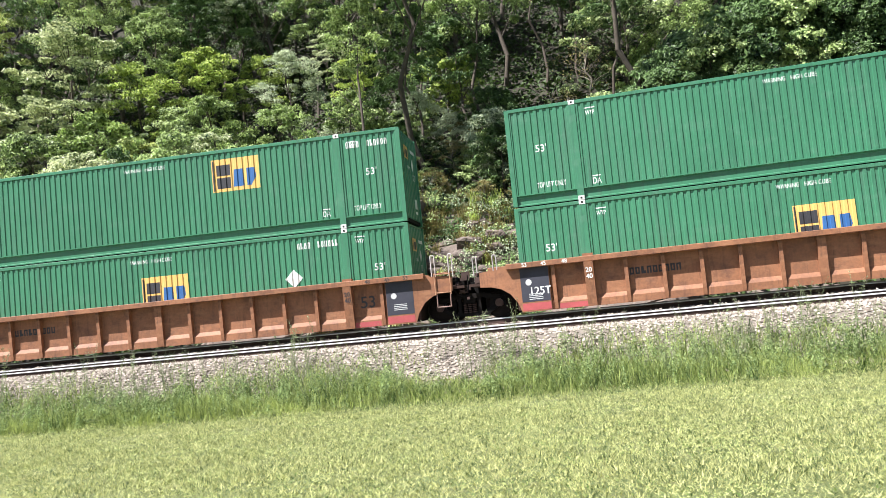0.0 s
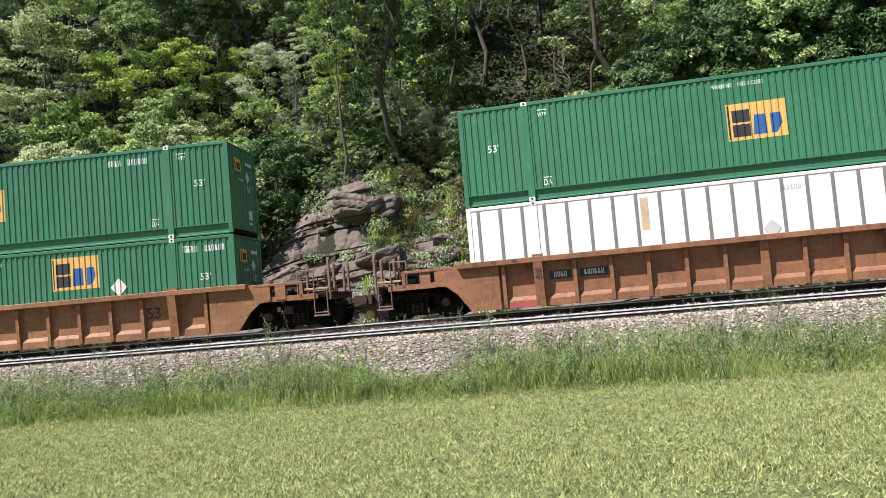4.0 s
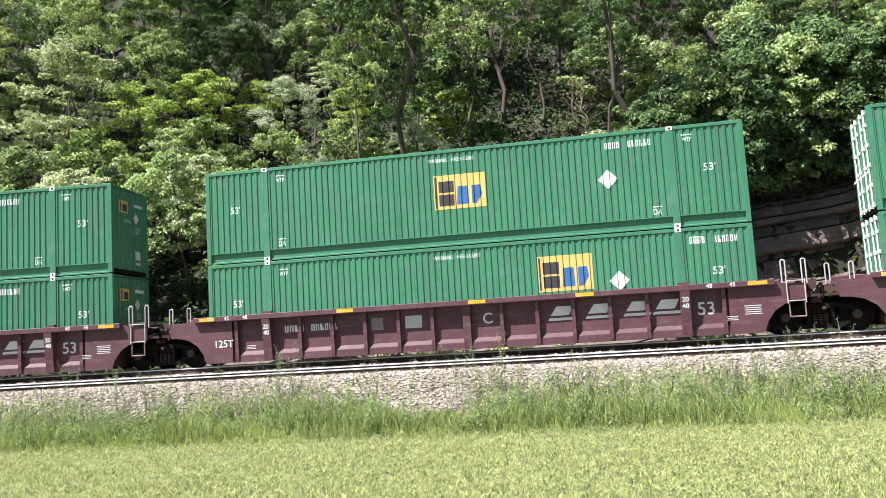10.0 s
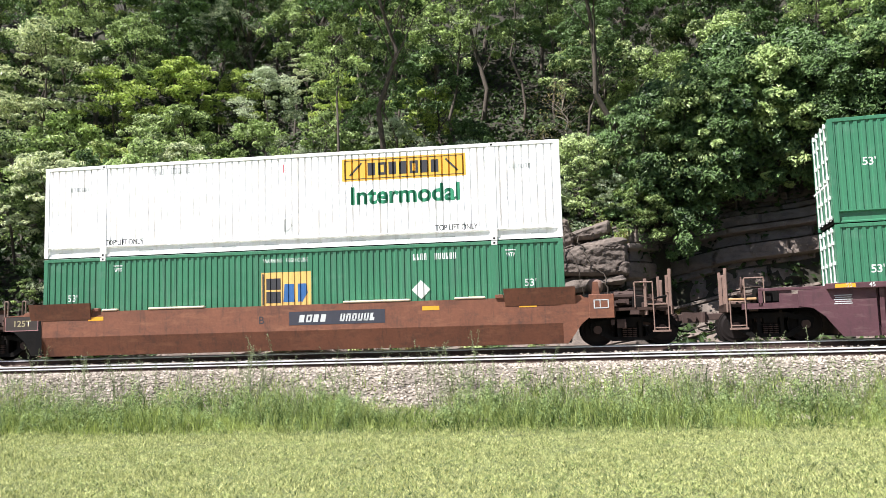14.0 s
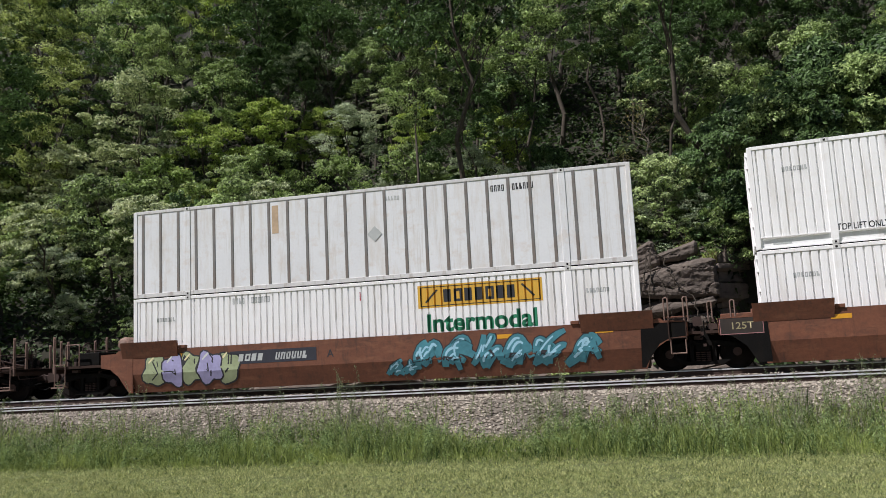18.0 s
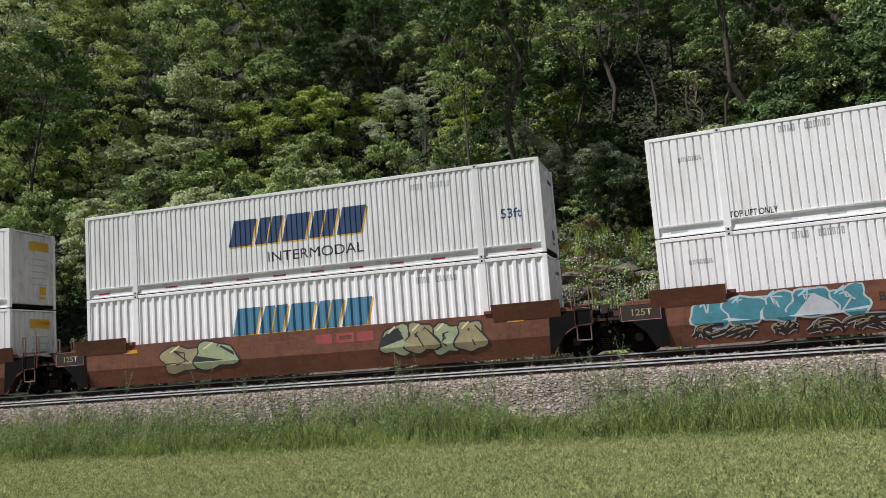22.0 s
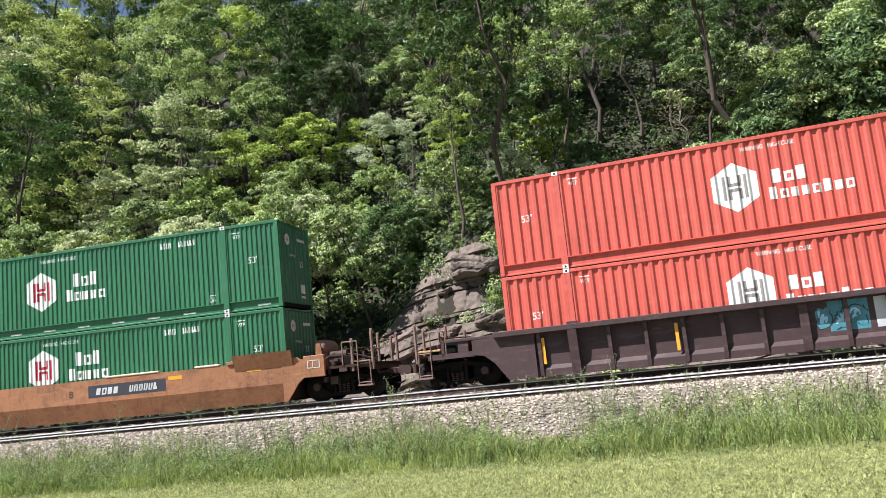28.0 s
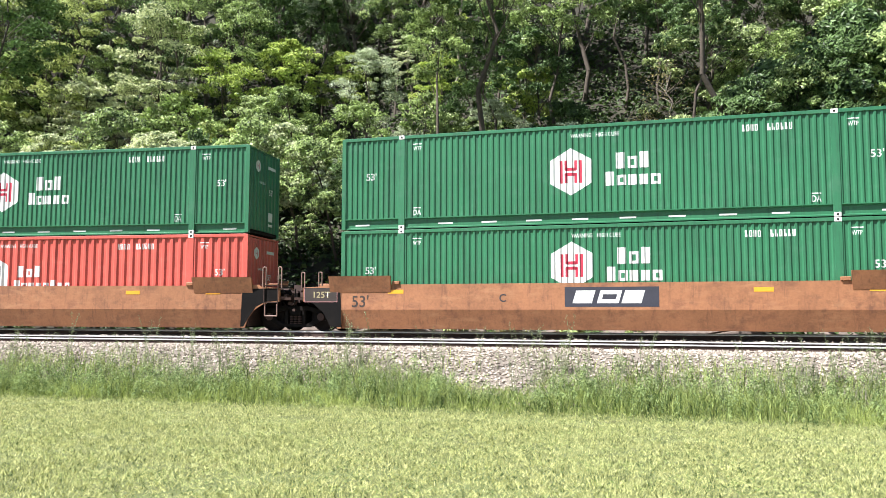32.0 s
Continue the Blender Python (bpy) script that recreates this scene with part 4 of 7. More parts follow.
# ---------------------------------------------------------------- rock cutting
def block_mesh(seed, sx, sy, sz):
    """One broken block: a few flat cleaved faces, chipped edges, bedding lines round it."""
    rng = np.random.default_rng(seed)
    bm = bmesh.new()
    for i in range(15):
        q = rng.normal(size=3)
        q /= np.abs(q).max()
        q *= rng.uniform(0.78, 1.0, 3)
        bm.verts.new((q[0] * sx / 2, q[1] * sy / 2, q[2] * sz / 2))
    out = bmesh.ops.convex_hull(bm, input=bm.verts[:])
    bmesh.ops.delete(bm, geom=[g for g in out["geom_interior"] if isinstance(g, bmesh.types.BMVert)], context="VERTS")
    bmesh.ops.dissolve_limit(bm, angle_limit=0.12, verts=bm.verts[:], edges=bm.edges[:])
    bmesh.ops.bevel(bm, geom=bm.edges[:], offset=0.05, segments=1, affect="EDGES")
    bmesh.ops.triangulate(bm, faces=bm.faces[:])
    for _ in range(6):
        es = [e for e in bm.edges if e.calc_length() > 0.15]
        if not es:
            break
        bmesh.ops.subdivide_edges(bm, edges=es, cuts=1)
        bmesh.ops.triangulate(bm, faces=bm.faces[:])
    bm.normal_update()
    for v in bm.verts:
        q = v.co + Vector((seed, 0, 0))
        bed = 0.5 + 0.5 * math.cos((v.co.z + 0.08 * noise.noise(q * 0.8)) * 2 * math.pi / 0.42)
        v.co += v.normal * (0.10 * noise.noise(q * 1.7) + 0.08 * abs(noise.noise(q * 4.0)) + 0.03 * noise.noise(q * 9.0) - 0.10 * bed ** 6 * (1 - abs(v.normal.z)))
    return mesh_of("rock_block", bm, M["rock"])


def slab_mesh(seed, sx, sy, sz, thin=1.0):
    """A bedded slab with a flat cleaved front, one end as thin as that share of the other."""
    bm = bmesh.new()
    box(bm, -sx / 2, sx / 2, -sy / 2, sy / 2, -sz / 2, sz / 2)
    rng = random.Random(seed)
    for v in bm.verts:
        if v.co.x < 0 and v.co.z > 0:
            v.co.z = sz * (thin - 0.5)
        v.co += Vector((rng.uniform(-0.16, 0.16), rng.uniform(-0.12, 0.12), rng.uniform(-0.08, 0.08)))
    bmesh.ops.bevel(bm, geom=bm.edges[:], offset=0.14, segments=1, affect="EDGES")
    bmesh.ops.triangulate(bm, faces=bm.faces[:])
    for _ in range(7):
        es = [e for e in bm.edges if e.calc_length() > 0.12]
        if not es:
            break
        bmesh.ops.subdivide_edges(bm, edges=es, cuts=1)
        bmesh.ops.triangulate(bm, faces=bm.faces[:])
    bm.normal_update()
    for v in bm.verts:
        q = v.co + Vector((seed, 0, 0))
        crack = max(0.0, 1 - abs(noise.noise(Vector((q.x * 0.5, q.y * 0.5, q.z * 2.2)))) / 0.035)
        v.co += v.normal * (0.13 * noise.noise(q * 0.9) + 0.05 * noise.noise(Vector((q.x * 1.2, q.y * 1.2, q.z * 6.0))) + 0.03 * noise.noise(q * 8.0) - 0.09 * crack * (1 - abs(v.normal.z)))
    return mesh_of("rock_block", bm, M["rock"])


def off_at(s, z):
    lo, hi = 6.4, 16.0
    for _ in range(24):
        m = (lo + hi) / 2
        if bank(s, m) < z:
            lo = m
        else:
            hi = m
    return lo


BED_RNG = random.Random(12)
BEDS = [0.0]
while BEDS[-1] < 20:
    BEDS.append(BEDS[-1] + BED_RNG.choice((0.2, 0.3, 0.5, 0.7, 0.95)))
BED_OUT = [BED_RNG.uniform(-0.32, 0.32) for _ in BEDS]
BED_LONG = [BED_RNG.uniform(0.9, 2.6) for _ in BEDS]
ROCK_TOP = ((-17, -14.5, -12.6, -10.8, -9.4, -7.8, -6.4, -5.0, -3.6, -2.0, 0.5, 2.0, 4.0, 10.0, 13.0, 18.0), (1.5, 3.0, 6.2, 7.9, 7.6, 6.9, 6.0, 6.0, 5.6, 6.3, 6.6, 7.0, 10.4, 10.2, 10.5, 9.5))


def dip(s):
    """How far the beds have sunk at s: they rise to one side, and roll a little."""
    return 6.0 - 0.17 * s + 0.3 * noise.noise((s * 0.3, 5.0, 5.0))


def stone_out(s, z):
    """How far the cutting's stone stands out at s and z: tilted beds, split into blocks."""
    w = z + dip(s)
    b = max(i for i in range(len(BEDS)) if BEDS[i] <= w + 0.001)
    low, high = w - BEDS[b], BEDS[b + 1] - w
    along = (s + 0.35 * noise.noise((s * 0.7, z * 0.9, 1.0))) / BED_LONG[b] + b * 0.37
    k = math.floor(along)
    edge = min(along - k, k + 1 - along) * BED_LONG[b]
    out = BED_OUT[b] + 0.30 * noise.noise((k * 7.3, b * 3.1, 0.5)) + 0.5 * noise.noise((s * 0.28, z * 0.3, 9.0))
    out -= 0.16 * max(0.0, 1 - min(low, high) / 0.05) + 0.12 * max(0.0, 1 - edge / 0.05)
    return out + 0.12 * noise.noise((s * 1.7, z * 1.7, 3.0)) + 0.05 * noise.noise((s * 5.0, z * 5.0, 3.0))


def rock_sheet():
    cols, rows = 340, 270
    verts = []
    for i in range(cols + 1):
        s = -17 + 34 * i / cols
        top = float(np.interp(s, *ROCK_TOP)) + 0.5 * noise.noise((s * 0.8, 0, 0))
        steps = [(z, off_at(s, z)) for z in np.linspace(0.8, top + 0.8, 14)]
        proud = 0.30 + float(np.interp(s, [-17, -12.5, -11.5, 8.8, 9.6, 13.2, 14.2], [0.6, 0.5, 0, 0, 0.55, 0.55, 0.1]))
        for j in range(rows + 1):
            z = min(top + 0.8, max(0.8, 2.0 + 0.05 * j - dip(s)))
            o = float(np.interp(z, [q[0] for q in steps], [q[1] for q in steps])) - proud - stone_out(s, z)
            if z > top:
                o += (z - top) * 1.6
            verts.append(arc(s, o, z))
    n = rows + 1
    faces = []
    for i in range(cols):
        for j in range(rows):
            q = (i * n + j, (i + 1) * n + j, (i + 1) * n + j + 1, i * n + j + 1)
            if verts[q[3]].z - verts[q[0]].z > 0.001 or verts[q[2]].z - verts[q[1]].z > 0.001:
                faces.append(q)
    return raw("stone_bed", verts, faces, M["rock"])


def rock_cutting():
    face = new("rock_face")
    tagged(face, "layered brown sandstone cutting with ledges and cracks", "rock", kind="structure")
    part("stone_bed", rock_sheet(), None, face)
    kinds = [block_mesh(i * 7 + 1, *d) for i, d in enumerate(((2.2, 1.6, 0.9), (1.5, 1.4, 0.8), (2.8, 1.8, 1.1), (1.2, 1.2, 1.0), (1.9, 1.5, 0.6), (2.4, 1.6, 1.5)))]
    rng = random.Random(12)
    for i in range(70):
        s = rng.uniform(-14.5, 3.0) if i < 52 else rng.uniform(8.5, 15)
        z = rng.uniform(1.2, max(1.5, float(np.interp(s, *ROCK_TOP)) - 0.4)) if i < 52 else rng.uniform(1.2, 5.6)
        o = off_at(s, z) - 0.25 - stone_out(s, z)
        if -4.0 < s < 2.0:
            continue
        p = arc(s, o, z)
        ob = part("rock_block", rng.choice(kinds), None, face)
        k = rng.uniform(0.45, 0.95)
        ob.matrix_basis = pose(p.x, p.y, p.z, rng.uniform(-10, 12), rng.uniform(-17, -4), -math.degrees(s / RAD) + rng.uniform(-25, 25) + rng.choice((0, 180))) @ Matrix.Diagonal((k, k, k, 1))
    # the big split block that juts out, and the beds under it
    for s, o, z, tip, thin, d in ((-0.9, 8.9, 5.2, 3, 0.42, (4.2, 2.6, 1.6)), (-0.3, 9.7, 6.25, -10, 0.6, (1.7, 1.6, 0.65)), (-2.1, 9.6, 5.9, -14, 0.7, (2.3, 1.8, 1.3)), (-0.4, 8.7, 4.05, -5, 0.7, (2.9, 2.6, 0.36)),
                                  (-0.5, 9.0, 3.3, -3, 0.8, (2.6, 2.6, 0.75)), (-3.7, 9.0, 3.8, -8, 0.6, (2.0, 2.0, 0.8)), (-2.6, 8.6, 2.7, -4, 0.8, (2.6, 2.2, 0.8)), (0.3, 8.3, 2.2, -4, 0.9, (3.0, 2.2, 0.8))):
        p = arc(s, o, z)
        ob = part("rock_block", slab_mesh(int(z * 10), *d, thin), None, face)
        ob.matrix_basis = pose(p.x, p.y, p.z, 4, tip, 3)
    # a bare root that has crept down over it
    rng = random.Random(6)
    bm = bmesh.new()
    for k in range(5):
        s, z, r = -1.25 + rng.uniform(-0.1, 0.1), 6.3, rng.uniform(0.010, 0.024)
        drift = rng.uniform(-0.30, 0.22)
        pts = []
        while z > 2.4 + 0.35 * k:
            pts.append(arc(s, 7.45 + (0.9 if z > 6.1 else 0.0) + rng.uniform(-0.06, 0.02), z))
            s += drift * rng.uniform(-0.5, 1.6)
            z -= rng.uniform(0.12, 0.28)
        tube(bm, pts, r, 5)
    tagged(part("root", bm, M["bark"], None), "bare grey-brown root creeping down over the rock slab", "root")
    # loose blocks along the foot
    for i in range(46):
        s, o, k = rng.uniform(-30, 16), rng.uniform(5.2, 7.0), rng.uniform(0.18, 0.45)
        p = arc(s, o, bank(s, o) + 0.12 * k)
        ob = new("boulder", rng.choice(kinds))
        ob.matrix_basis = pose(p.x, p.y, p.z, rng.uniform(-15, 15), rng.uniform(-15, 15), rng.uniform(0, 360)) @ Matrix.Diagonal((k, k, k, 1))
        tagged(ob, "fallen sandstone block at the foot of the cutting", "boulder", group="fallen rocks")


rock_cutting()


def ledge_spot(rng, i, low=1.2):
    """A rooting place on the rock, oftenest on the low shoulder."""
    s = rng.uniform(-9.3, -1.8) if i % 5 else rng.uniform(-15.5, 3.0)
    z = rng.uniform(low, float(np.interp(s, *ROCK_TOP)) + 0.9)
    if -3.4 < s < 0.6 and z < 5.7 and rng.random() < 0.8:
        z = 6.2
    return s, z, arc(s, off_at(s, z) - 0.40 - stone_out(s, z), z)


def ledge_plants():
    """Cushions of small leaves and tufts of grass rooted in the ledges."""
    rng = np.random.default_rng(44)
    # shaded_creeper repeats the creeper in the dark leaf colour, as painted shade
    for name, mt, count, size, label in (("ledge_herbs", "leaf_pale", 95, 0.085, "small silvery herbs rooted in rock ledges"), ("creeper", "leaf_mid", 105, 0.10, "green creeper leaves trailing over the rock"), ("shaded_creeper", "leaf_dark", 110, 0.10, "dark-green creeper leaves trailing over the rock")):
        P, N, S = [], [], []
        for i in range(count):
            s, z, c = ledge_spot(rng, i)
            r = rng.uniform(0.22, 0.62)
            for k in range(int(260 * r)):
                d = rng.normal(size=3)
                d /= np.linalg.norm(d)
                d[1] = -abs(d[1])
                q = d * np.array([1.1, 0.75, 0.8]) * r * rng.uniform(0.7, 1.05)
                P.append((c.x + q[0], c.y + q[1], c.z + q[2]))
                N.append(d * 0.8 + rng.normal(size=3) * 0.35 + np.array([-0.2, -0.2, 0.4]))
                S.append(rng.uniform(0.7, 1.3) * size)
        v, f = quads(np.array(P), np.array(N), np.array(S), rng, 0.6)
        tagged(new(name, raw(name, v.tolist(), f.tolist(), M[mt])), label, "plants", kind="stuff")
    for name, mt, count, label in (("ledge_grass", "leaf_lime", 36, "yellow-green grass tufts growing from rock cracks"), ("dry_tufts", "leaf_dry", 150, "dry straw-coloured grass tufts on the rock ledges")):
        V, F = [], []
        for i in range(count):
            s, z, c = ledge_spot(rng, i)
            for k in range(46):
                a, h = rng.uniform(0, 6.283), rng.uniform(0.25, 0.75)
                lean = rng.uniform(0.1, 0.7) * h
                base = Vector((c.x + rng.normal() * 0.12, c.y + rng.normal() * 0.06, c.z - 0.1))
                out = Vector((math.cos(a), math.sin(a) - 0.4, 0))
                side = Vector((out.y, -out.x, 0)).normalized() * 0.014
                n = len(V)
                V += [base - side, base + side, base + out * lean * 0.4 + Vector((0, 0, h * 0.7)) + side * 0.8, base + out * lean * 0.4 + Vector((0, 0, h * 0.7)) - side * 0.8, base + out * lean + Vector((0, 0, h * 0.85))]
                F += [(n, n + 1, n + 2, n + 3), (n + 3, n + 2, n + 4)]
        tagged(new(name, raw(name, V, F, M[mt])), label, "plants", kind="stuff")


ledge_plants()


# ---------------------------------------------------------------- tall weeds
def stalk(bm, pts, radii, n=4):
    """One unbroken tapering stem through pts."""
    rings = []
    for p, r in zip(pts, radii):
        rings.append([bm.verts.new(Vector(p) + Vector((math.cos(2 * math.pi * i / n) * r, math.sin(2 * math.pi * i / n) * r, 0))) for i in range(n)])
    for a, b in zip(rings, rings[1:]):
        for i in range(n):
            bm.faces.new((a[i], a[(i + 1) % n], b[(i + 1) % n], b[i]))
    return bm


def weed_kind(seed):
    """A wand-like weed: leaning stems, small leaves and pale seed heads."""
    rng = np.random.default_rng(seed)
    h = rng.uniform(1.1, 1.5)
    stems = []
    P, N, S = [], [], []
    for k in range(rng.integers(2, 5)):
        top = Vector((rng.normal() * 0.2, rng.normal() * 0.2, h * rng.uniform(0.7, 1.0)))
        base = Vector((rng.normal() * 0.05, rng.normal() * 0.05, 0))
        mid = base.lerp(top, 0.5) + Vector((rng.normal() * 0.04, rng.normal() * 0.04, 0))
        stems.append(mesh_of("stem", stalk(bmesh.new(), (base, mid, top), (0.008, 0.006, 0.003)), M["wand"]))
        for j in range(24):
            t = rng.uniform(0.1, 1.0)
            q = base.lerp(mid, t * 2) if t < 0.5 else mid.lerp(top, t * 2 - 1)
            a = rng.uniform(0, 6.28)
            r = 0.10 * (1.15 - t)
            P.append((q.x + math.cos(a) * r, q.y + math.sin(a) * r, q.z + 0.02))
            N.append((math.cos(a) * 0.6, math.sin(a) * 0.6, 0.7))
            S.append(0.058 * (1.2 - 0.6 * t))
        for j in range(22):
            t = rng.uniform(0.6, 1.0)
            q = mid.lerp(top, t * 2 - 1)
            P.append((q.x + rng.normal() * 0.03, q.y + rng.normal() * 0.03, q.z))
            N.append(tuple(rng.normal(size=3)))
            S.append(0.036)
    v, f = quads(np.array(P), np.array(N), np.array(S), rng, 0.45)
    return stems, raw("leaves", v.tolist(), f.tolist(), M["wand"])


def tall_weeds():
    kinds = [weed_kind(80 + i) for i in range(6)]
    rng = random.Random(31)
    for i in range(190):
        s = rng.uniform(-32, 11) if i % 3 else rng.choice((-3.5, -1.0, 0.8, 2.0, 3.2, -12, -17, -22)) + rng.gauss(0, 0.8)
        o = rng.uniform(-8.2, -6.4)
        z = float(np.interp(o, [p[0] for p in PROFILE], [p[1] for p in PROFILE]))
        p = arc(s, o, z - 0.02)
        t = new("tall_weed")
        k = rng.uniform(0.6, 1.15) * (1.0 if o > -7.5 else 0.8)
        t.matrix_basis = pose(p.x, p.y, p.z, rng.uniform(-6, 6), rng.uniform(-6, 6), rng.uniform(0, 360)) @ Matrix.Diagonal((k, k, k, 1))
        tagged(t, "tall thin grey-green weed in the grass beside the ballast", "weed", group="weeds along the ballast")
        stems, leaves = rng.choice(kinds)
        for a in stems:
            part("stem", a, None, t)
        part("leaves", leaves, None, t)


tall_weeds()

# ---------------------------------------------------------------- containers
CL, CW, CH = 16.154, 2.59, 2.896
HALF = CL / 2
FACE = -1.272
SPANS = [(-HALF + 0.13, -6.21), (-5.98, 5.98), (6.21, HALF - 0.13)]


def groove_xs(pitch):
    out = []
    for a, b in SPANS:
        n = max(1, round((b - a) / pitch))
        out += [a + (b - a) * (i + 0.5) / n for i in range(n)]
    return out


def groove_depth(x, xs, wide, slope, deep):
    """How far the side lies behind its outer face at x."""
    d = min(abs(x - g) for g in xs)
    return deep * min(1.0, max(0.0, (wide / 2 + slope - d) / slope))


CORR = {"std": (groove_xs(0.186), 0.072, 0.016, 0.024), "round": (groove_xs(0.182), 0.060, 0.034, 0.030), "fine": (groove_xs(0.211), 0.032, 0.012, 0.055), "wide": (groove_xs(0.285), 0.085, 0.060, 0.045)}


def edge_xs(style, x0, x1):
    xs, wide, slope, _ = CORR[style]
    cut = [g + d for g in xs for d in (-wide / 2 - slope, -wide / 2, wide / 2, wide / 2 + slope)]
    return sorted(c for c in cut if x0 < c < x1)


def wall_mesh(style):
    bm = bmesh.new()
    xs, wide, slope, deep = CORR[style]
    line = [-HALF + 0.06] + edge_xs(style, -HALF, HALF) + [HALF - 0.06]
    lo = [bm.verts.new((x, FACE + groove_depth(x, xs, wide, slope, deep), 0.33)) for x in line]
    hi = [bm.verts.new((x, FACE + groove_depth(x, xs, wide, slope, deep), 2.80)) for x in line]
    back = [bm.verts.new((x, -1.20, z)) for x, z in ((line[0], 0.33), (line[-1], 0.33), (line[-1], 2.80), (line[0], 2.80))]
    for i in range(len(line) - 1):
        bm.faces.new((lo[i], lo[i + 1], hi[i + 1], hi[i]))
    bm.faces.new(back[::-1])
    bm.faces.new([back[0], back[1]] + lo[::-1])
    bm.faces.new(hi + [back[2], back[3]])
    bm.faces.new((back[0], lo[0], hi[0], back[3]))
    bm.faces.new((lo[-1], back[1], back[2], hi[-1]))
    return bm


def flat_wall():
    return B(-HALF + 0.06, HALF - 0.06, FACE, -1.20, 0.14, 2.80)


def end_wall(sign):
    """The corrugated blind end."""
    bm = bmesh.new()
    ys = [-1.2]
    n = 9
    for i in range(n):
        c = -1.2 + 2.4 * (i + 0.5) / n
        ys += [c - 0.08, c - 0.045, c + 0.045, c + 0.08]
    ys.append(1.2)
    dep = [0.0] + [0.0, 0.04, 0.04, 0.0] * n + [0.0]
    a = [bm.verts.new((sign * (HALF - 0.03 - d), y, 0.18)) for y, d in zip(ys, dep)]
    b = [bm.verts.new((sign * (HALF - 0.03 - d), y, 2.80)) for y, d in zip(ys, dep)]
    for i in range(len(ys) - 1):
        q = (a[i], a[i + 1], b[i + 1], b[i])
        bm.faces.new(q if sign > 0 else q[::-1])
    box(bm, *sorted((sign * (HALF - 0.12), sign * (HALF - 0.09))), -1.22, 1.22, 0.18, 2.80)
    return bm


def lock_rod():
    bm = bmesh.new()
    rod(bm, (-HALF - 0.02, 0, 0.10), (-HALF - 0.02, 0, 2.84), 0.026, n=6)
    for z in (0.2, 0.75, 1.3, 1.85, 2.4, 2.75):
        box(bm, -HALF - 0.045, -HALF + 0.03, -0.07, 0.07, z - 0.05, z + 0.05, bevel=0.006)
    box(bm, -HALF - 0.06, -HALF - 0.03, -0.02, 0.34, 1.10, 1.16)
    return bm


def flip_y():
    return Matrix.Rotation(math.pi, 4, "Z")


def container(colour, label, style="std"):
    m = M[colour]
    c = new("shipping_container")
    tagged(c, label, "container", group="stacked containers")

    def P(name, key, make, mt=m, at=None):
        return part(name, shared((name, key, colour if mt is m else mt.name), make, mt), None, c, at=at)

    make_wall = flat_wall if style == "plate" else (lambda: wall_mesh(style))
    P("side_wall", style, make_wall)
    P("side_wall", style, make_wall, at=flip_y())
    P("end_wall", "f", lambda: end_wall(1), M["white_end"] if colour in ("white", "plate", "grey") else m)
    for y0, y1 in ((-1.2, -0.008), (0.008, 1.2)):
        d = P("door", y0, lambda: B(-HALF + 0.01, -HALF + 0.05, y0, y1, 0.17, 2.80, bevel=0.008))
        for yy in (0.32, 0.85):
            part("lock_rod", shared(("lock_rod", colour), lock_rod, M["casting"] if colour == "green" else m), None, d, at=(0, y0 + yy, 0))
    P("roof", 0, lambda: B(-HALF + 0.05, HALF - 0.05, -1.22, 1.22, 2.83, 2.88))
    P("floor", 0, lambda: B(-HALF + 0.05, HALF - 0.05, -1.2, 1.2, 0.05, 0.16), M["black"])
    for s in (0, 1):
        at = flip_y() if s else None
        frame_paint = M["white_end"] if style == "plate" else m
        P("top_rail", 0, lambda: B(-HALF + 0.08, HALF - 0.08, -1.288, -1.20, 2.79, 2.89, bevel=0.008), frame_paint, at=at)
        if style == "plate":
            P("bottom_rail", "flat", lambda: B(-HALF + 0.08, HALF - 0.08, -1.284, -1.19, 0.02, 0.15, bevel=0.006), frame_paint, at=at)
        else:
            P("bottom_rail", 0, lambda: prism_x(bmesh.new(), [(-1.284, 0.35), (-1.19, 0.35), (-1.19, 0.02), (-1.258, 0.02), (-1.258, 0.055), (-1.212, 0.075), (-1.212, 0.29), (-1.284, 0.325)], -HALF + 0.08, HALF - 0.08), at=at)
        for x in (-HALF + 0.07, HALF - 0.07):
            P("corner_post", round(x), lambda: B(x - 0.068, x + 0.068, -1.29, -1.17, 0.02, 2.88, bevel=0.008), at=at)
        for x in (-6.096, 6.096):
            P("lift_post", round(x), lambda: B(x - 0.10, x + 0.10, -1.292, -1.19, 0.10, 2.80, bevel=0.006), at=at)
            for z in (0.0, CH - 0.12):
                # no opening is cut: a raised black block paints the hole's dark inside
                P("corner_casting", (round(x), round(z)), lambda: casting(x, z), M["casting"], at=at).parent and (s or part("casting_hole", shared(("casting_hole", 0), lambda: B(-0.028, 0.028, -1.303, -1.295, 0.032, 0.088, bevel=0.0015), M["black"]), None, c, at=(x, 0, z)))
    if style == "plate":
        n = 25
        for i in range(n):
            x = -HALF + 0.35 + (CL - 0.7) * i / (n - 1)
            if min(abs(x - 6.096), abs(x + 6.096)) > 0.2:
                part("rib", shared(("rib", 0), lambda: B(-0.045, 0.045, FACE - 0.014, FACE + 0.01, 0.15, 2.79, bevel=0.004), M["rib"]), None, c, at=(x, 0, 0))
    c["corr"] = style
    return c


M["rib"] = mat("grey_steel_rib", (0.20, 0.19, 0.18), 0.6, vary=0.2, scale=3, fine=20, bump=0.05, stain=(0.25, 0.14, 0.08), stain_amt=0.4)


def casting(x, z):
    bm = B(x - 0.09, x + 0.09, -1.30, -1.18, z, z + 0.12, bevel=0.006)
    return bm


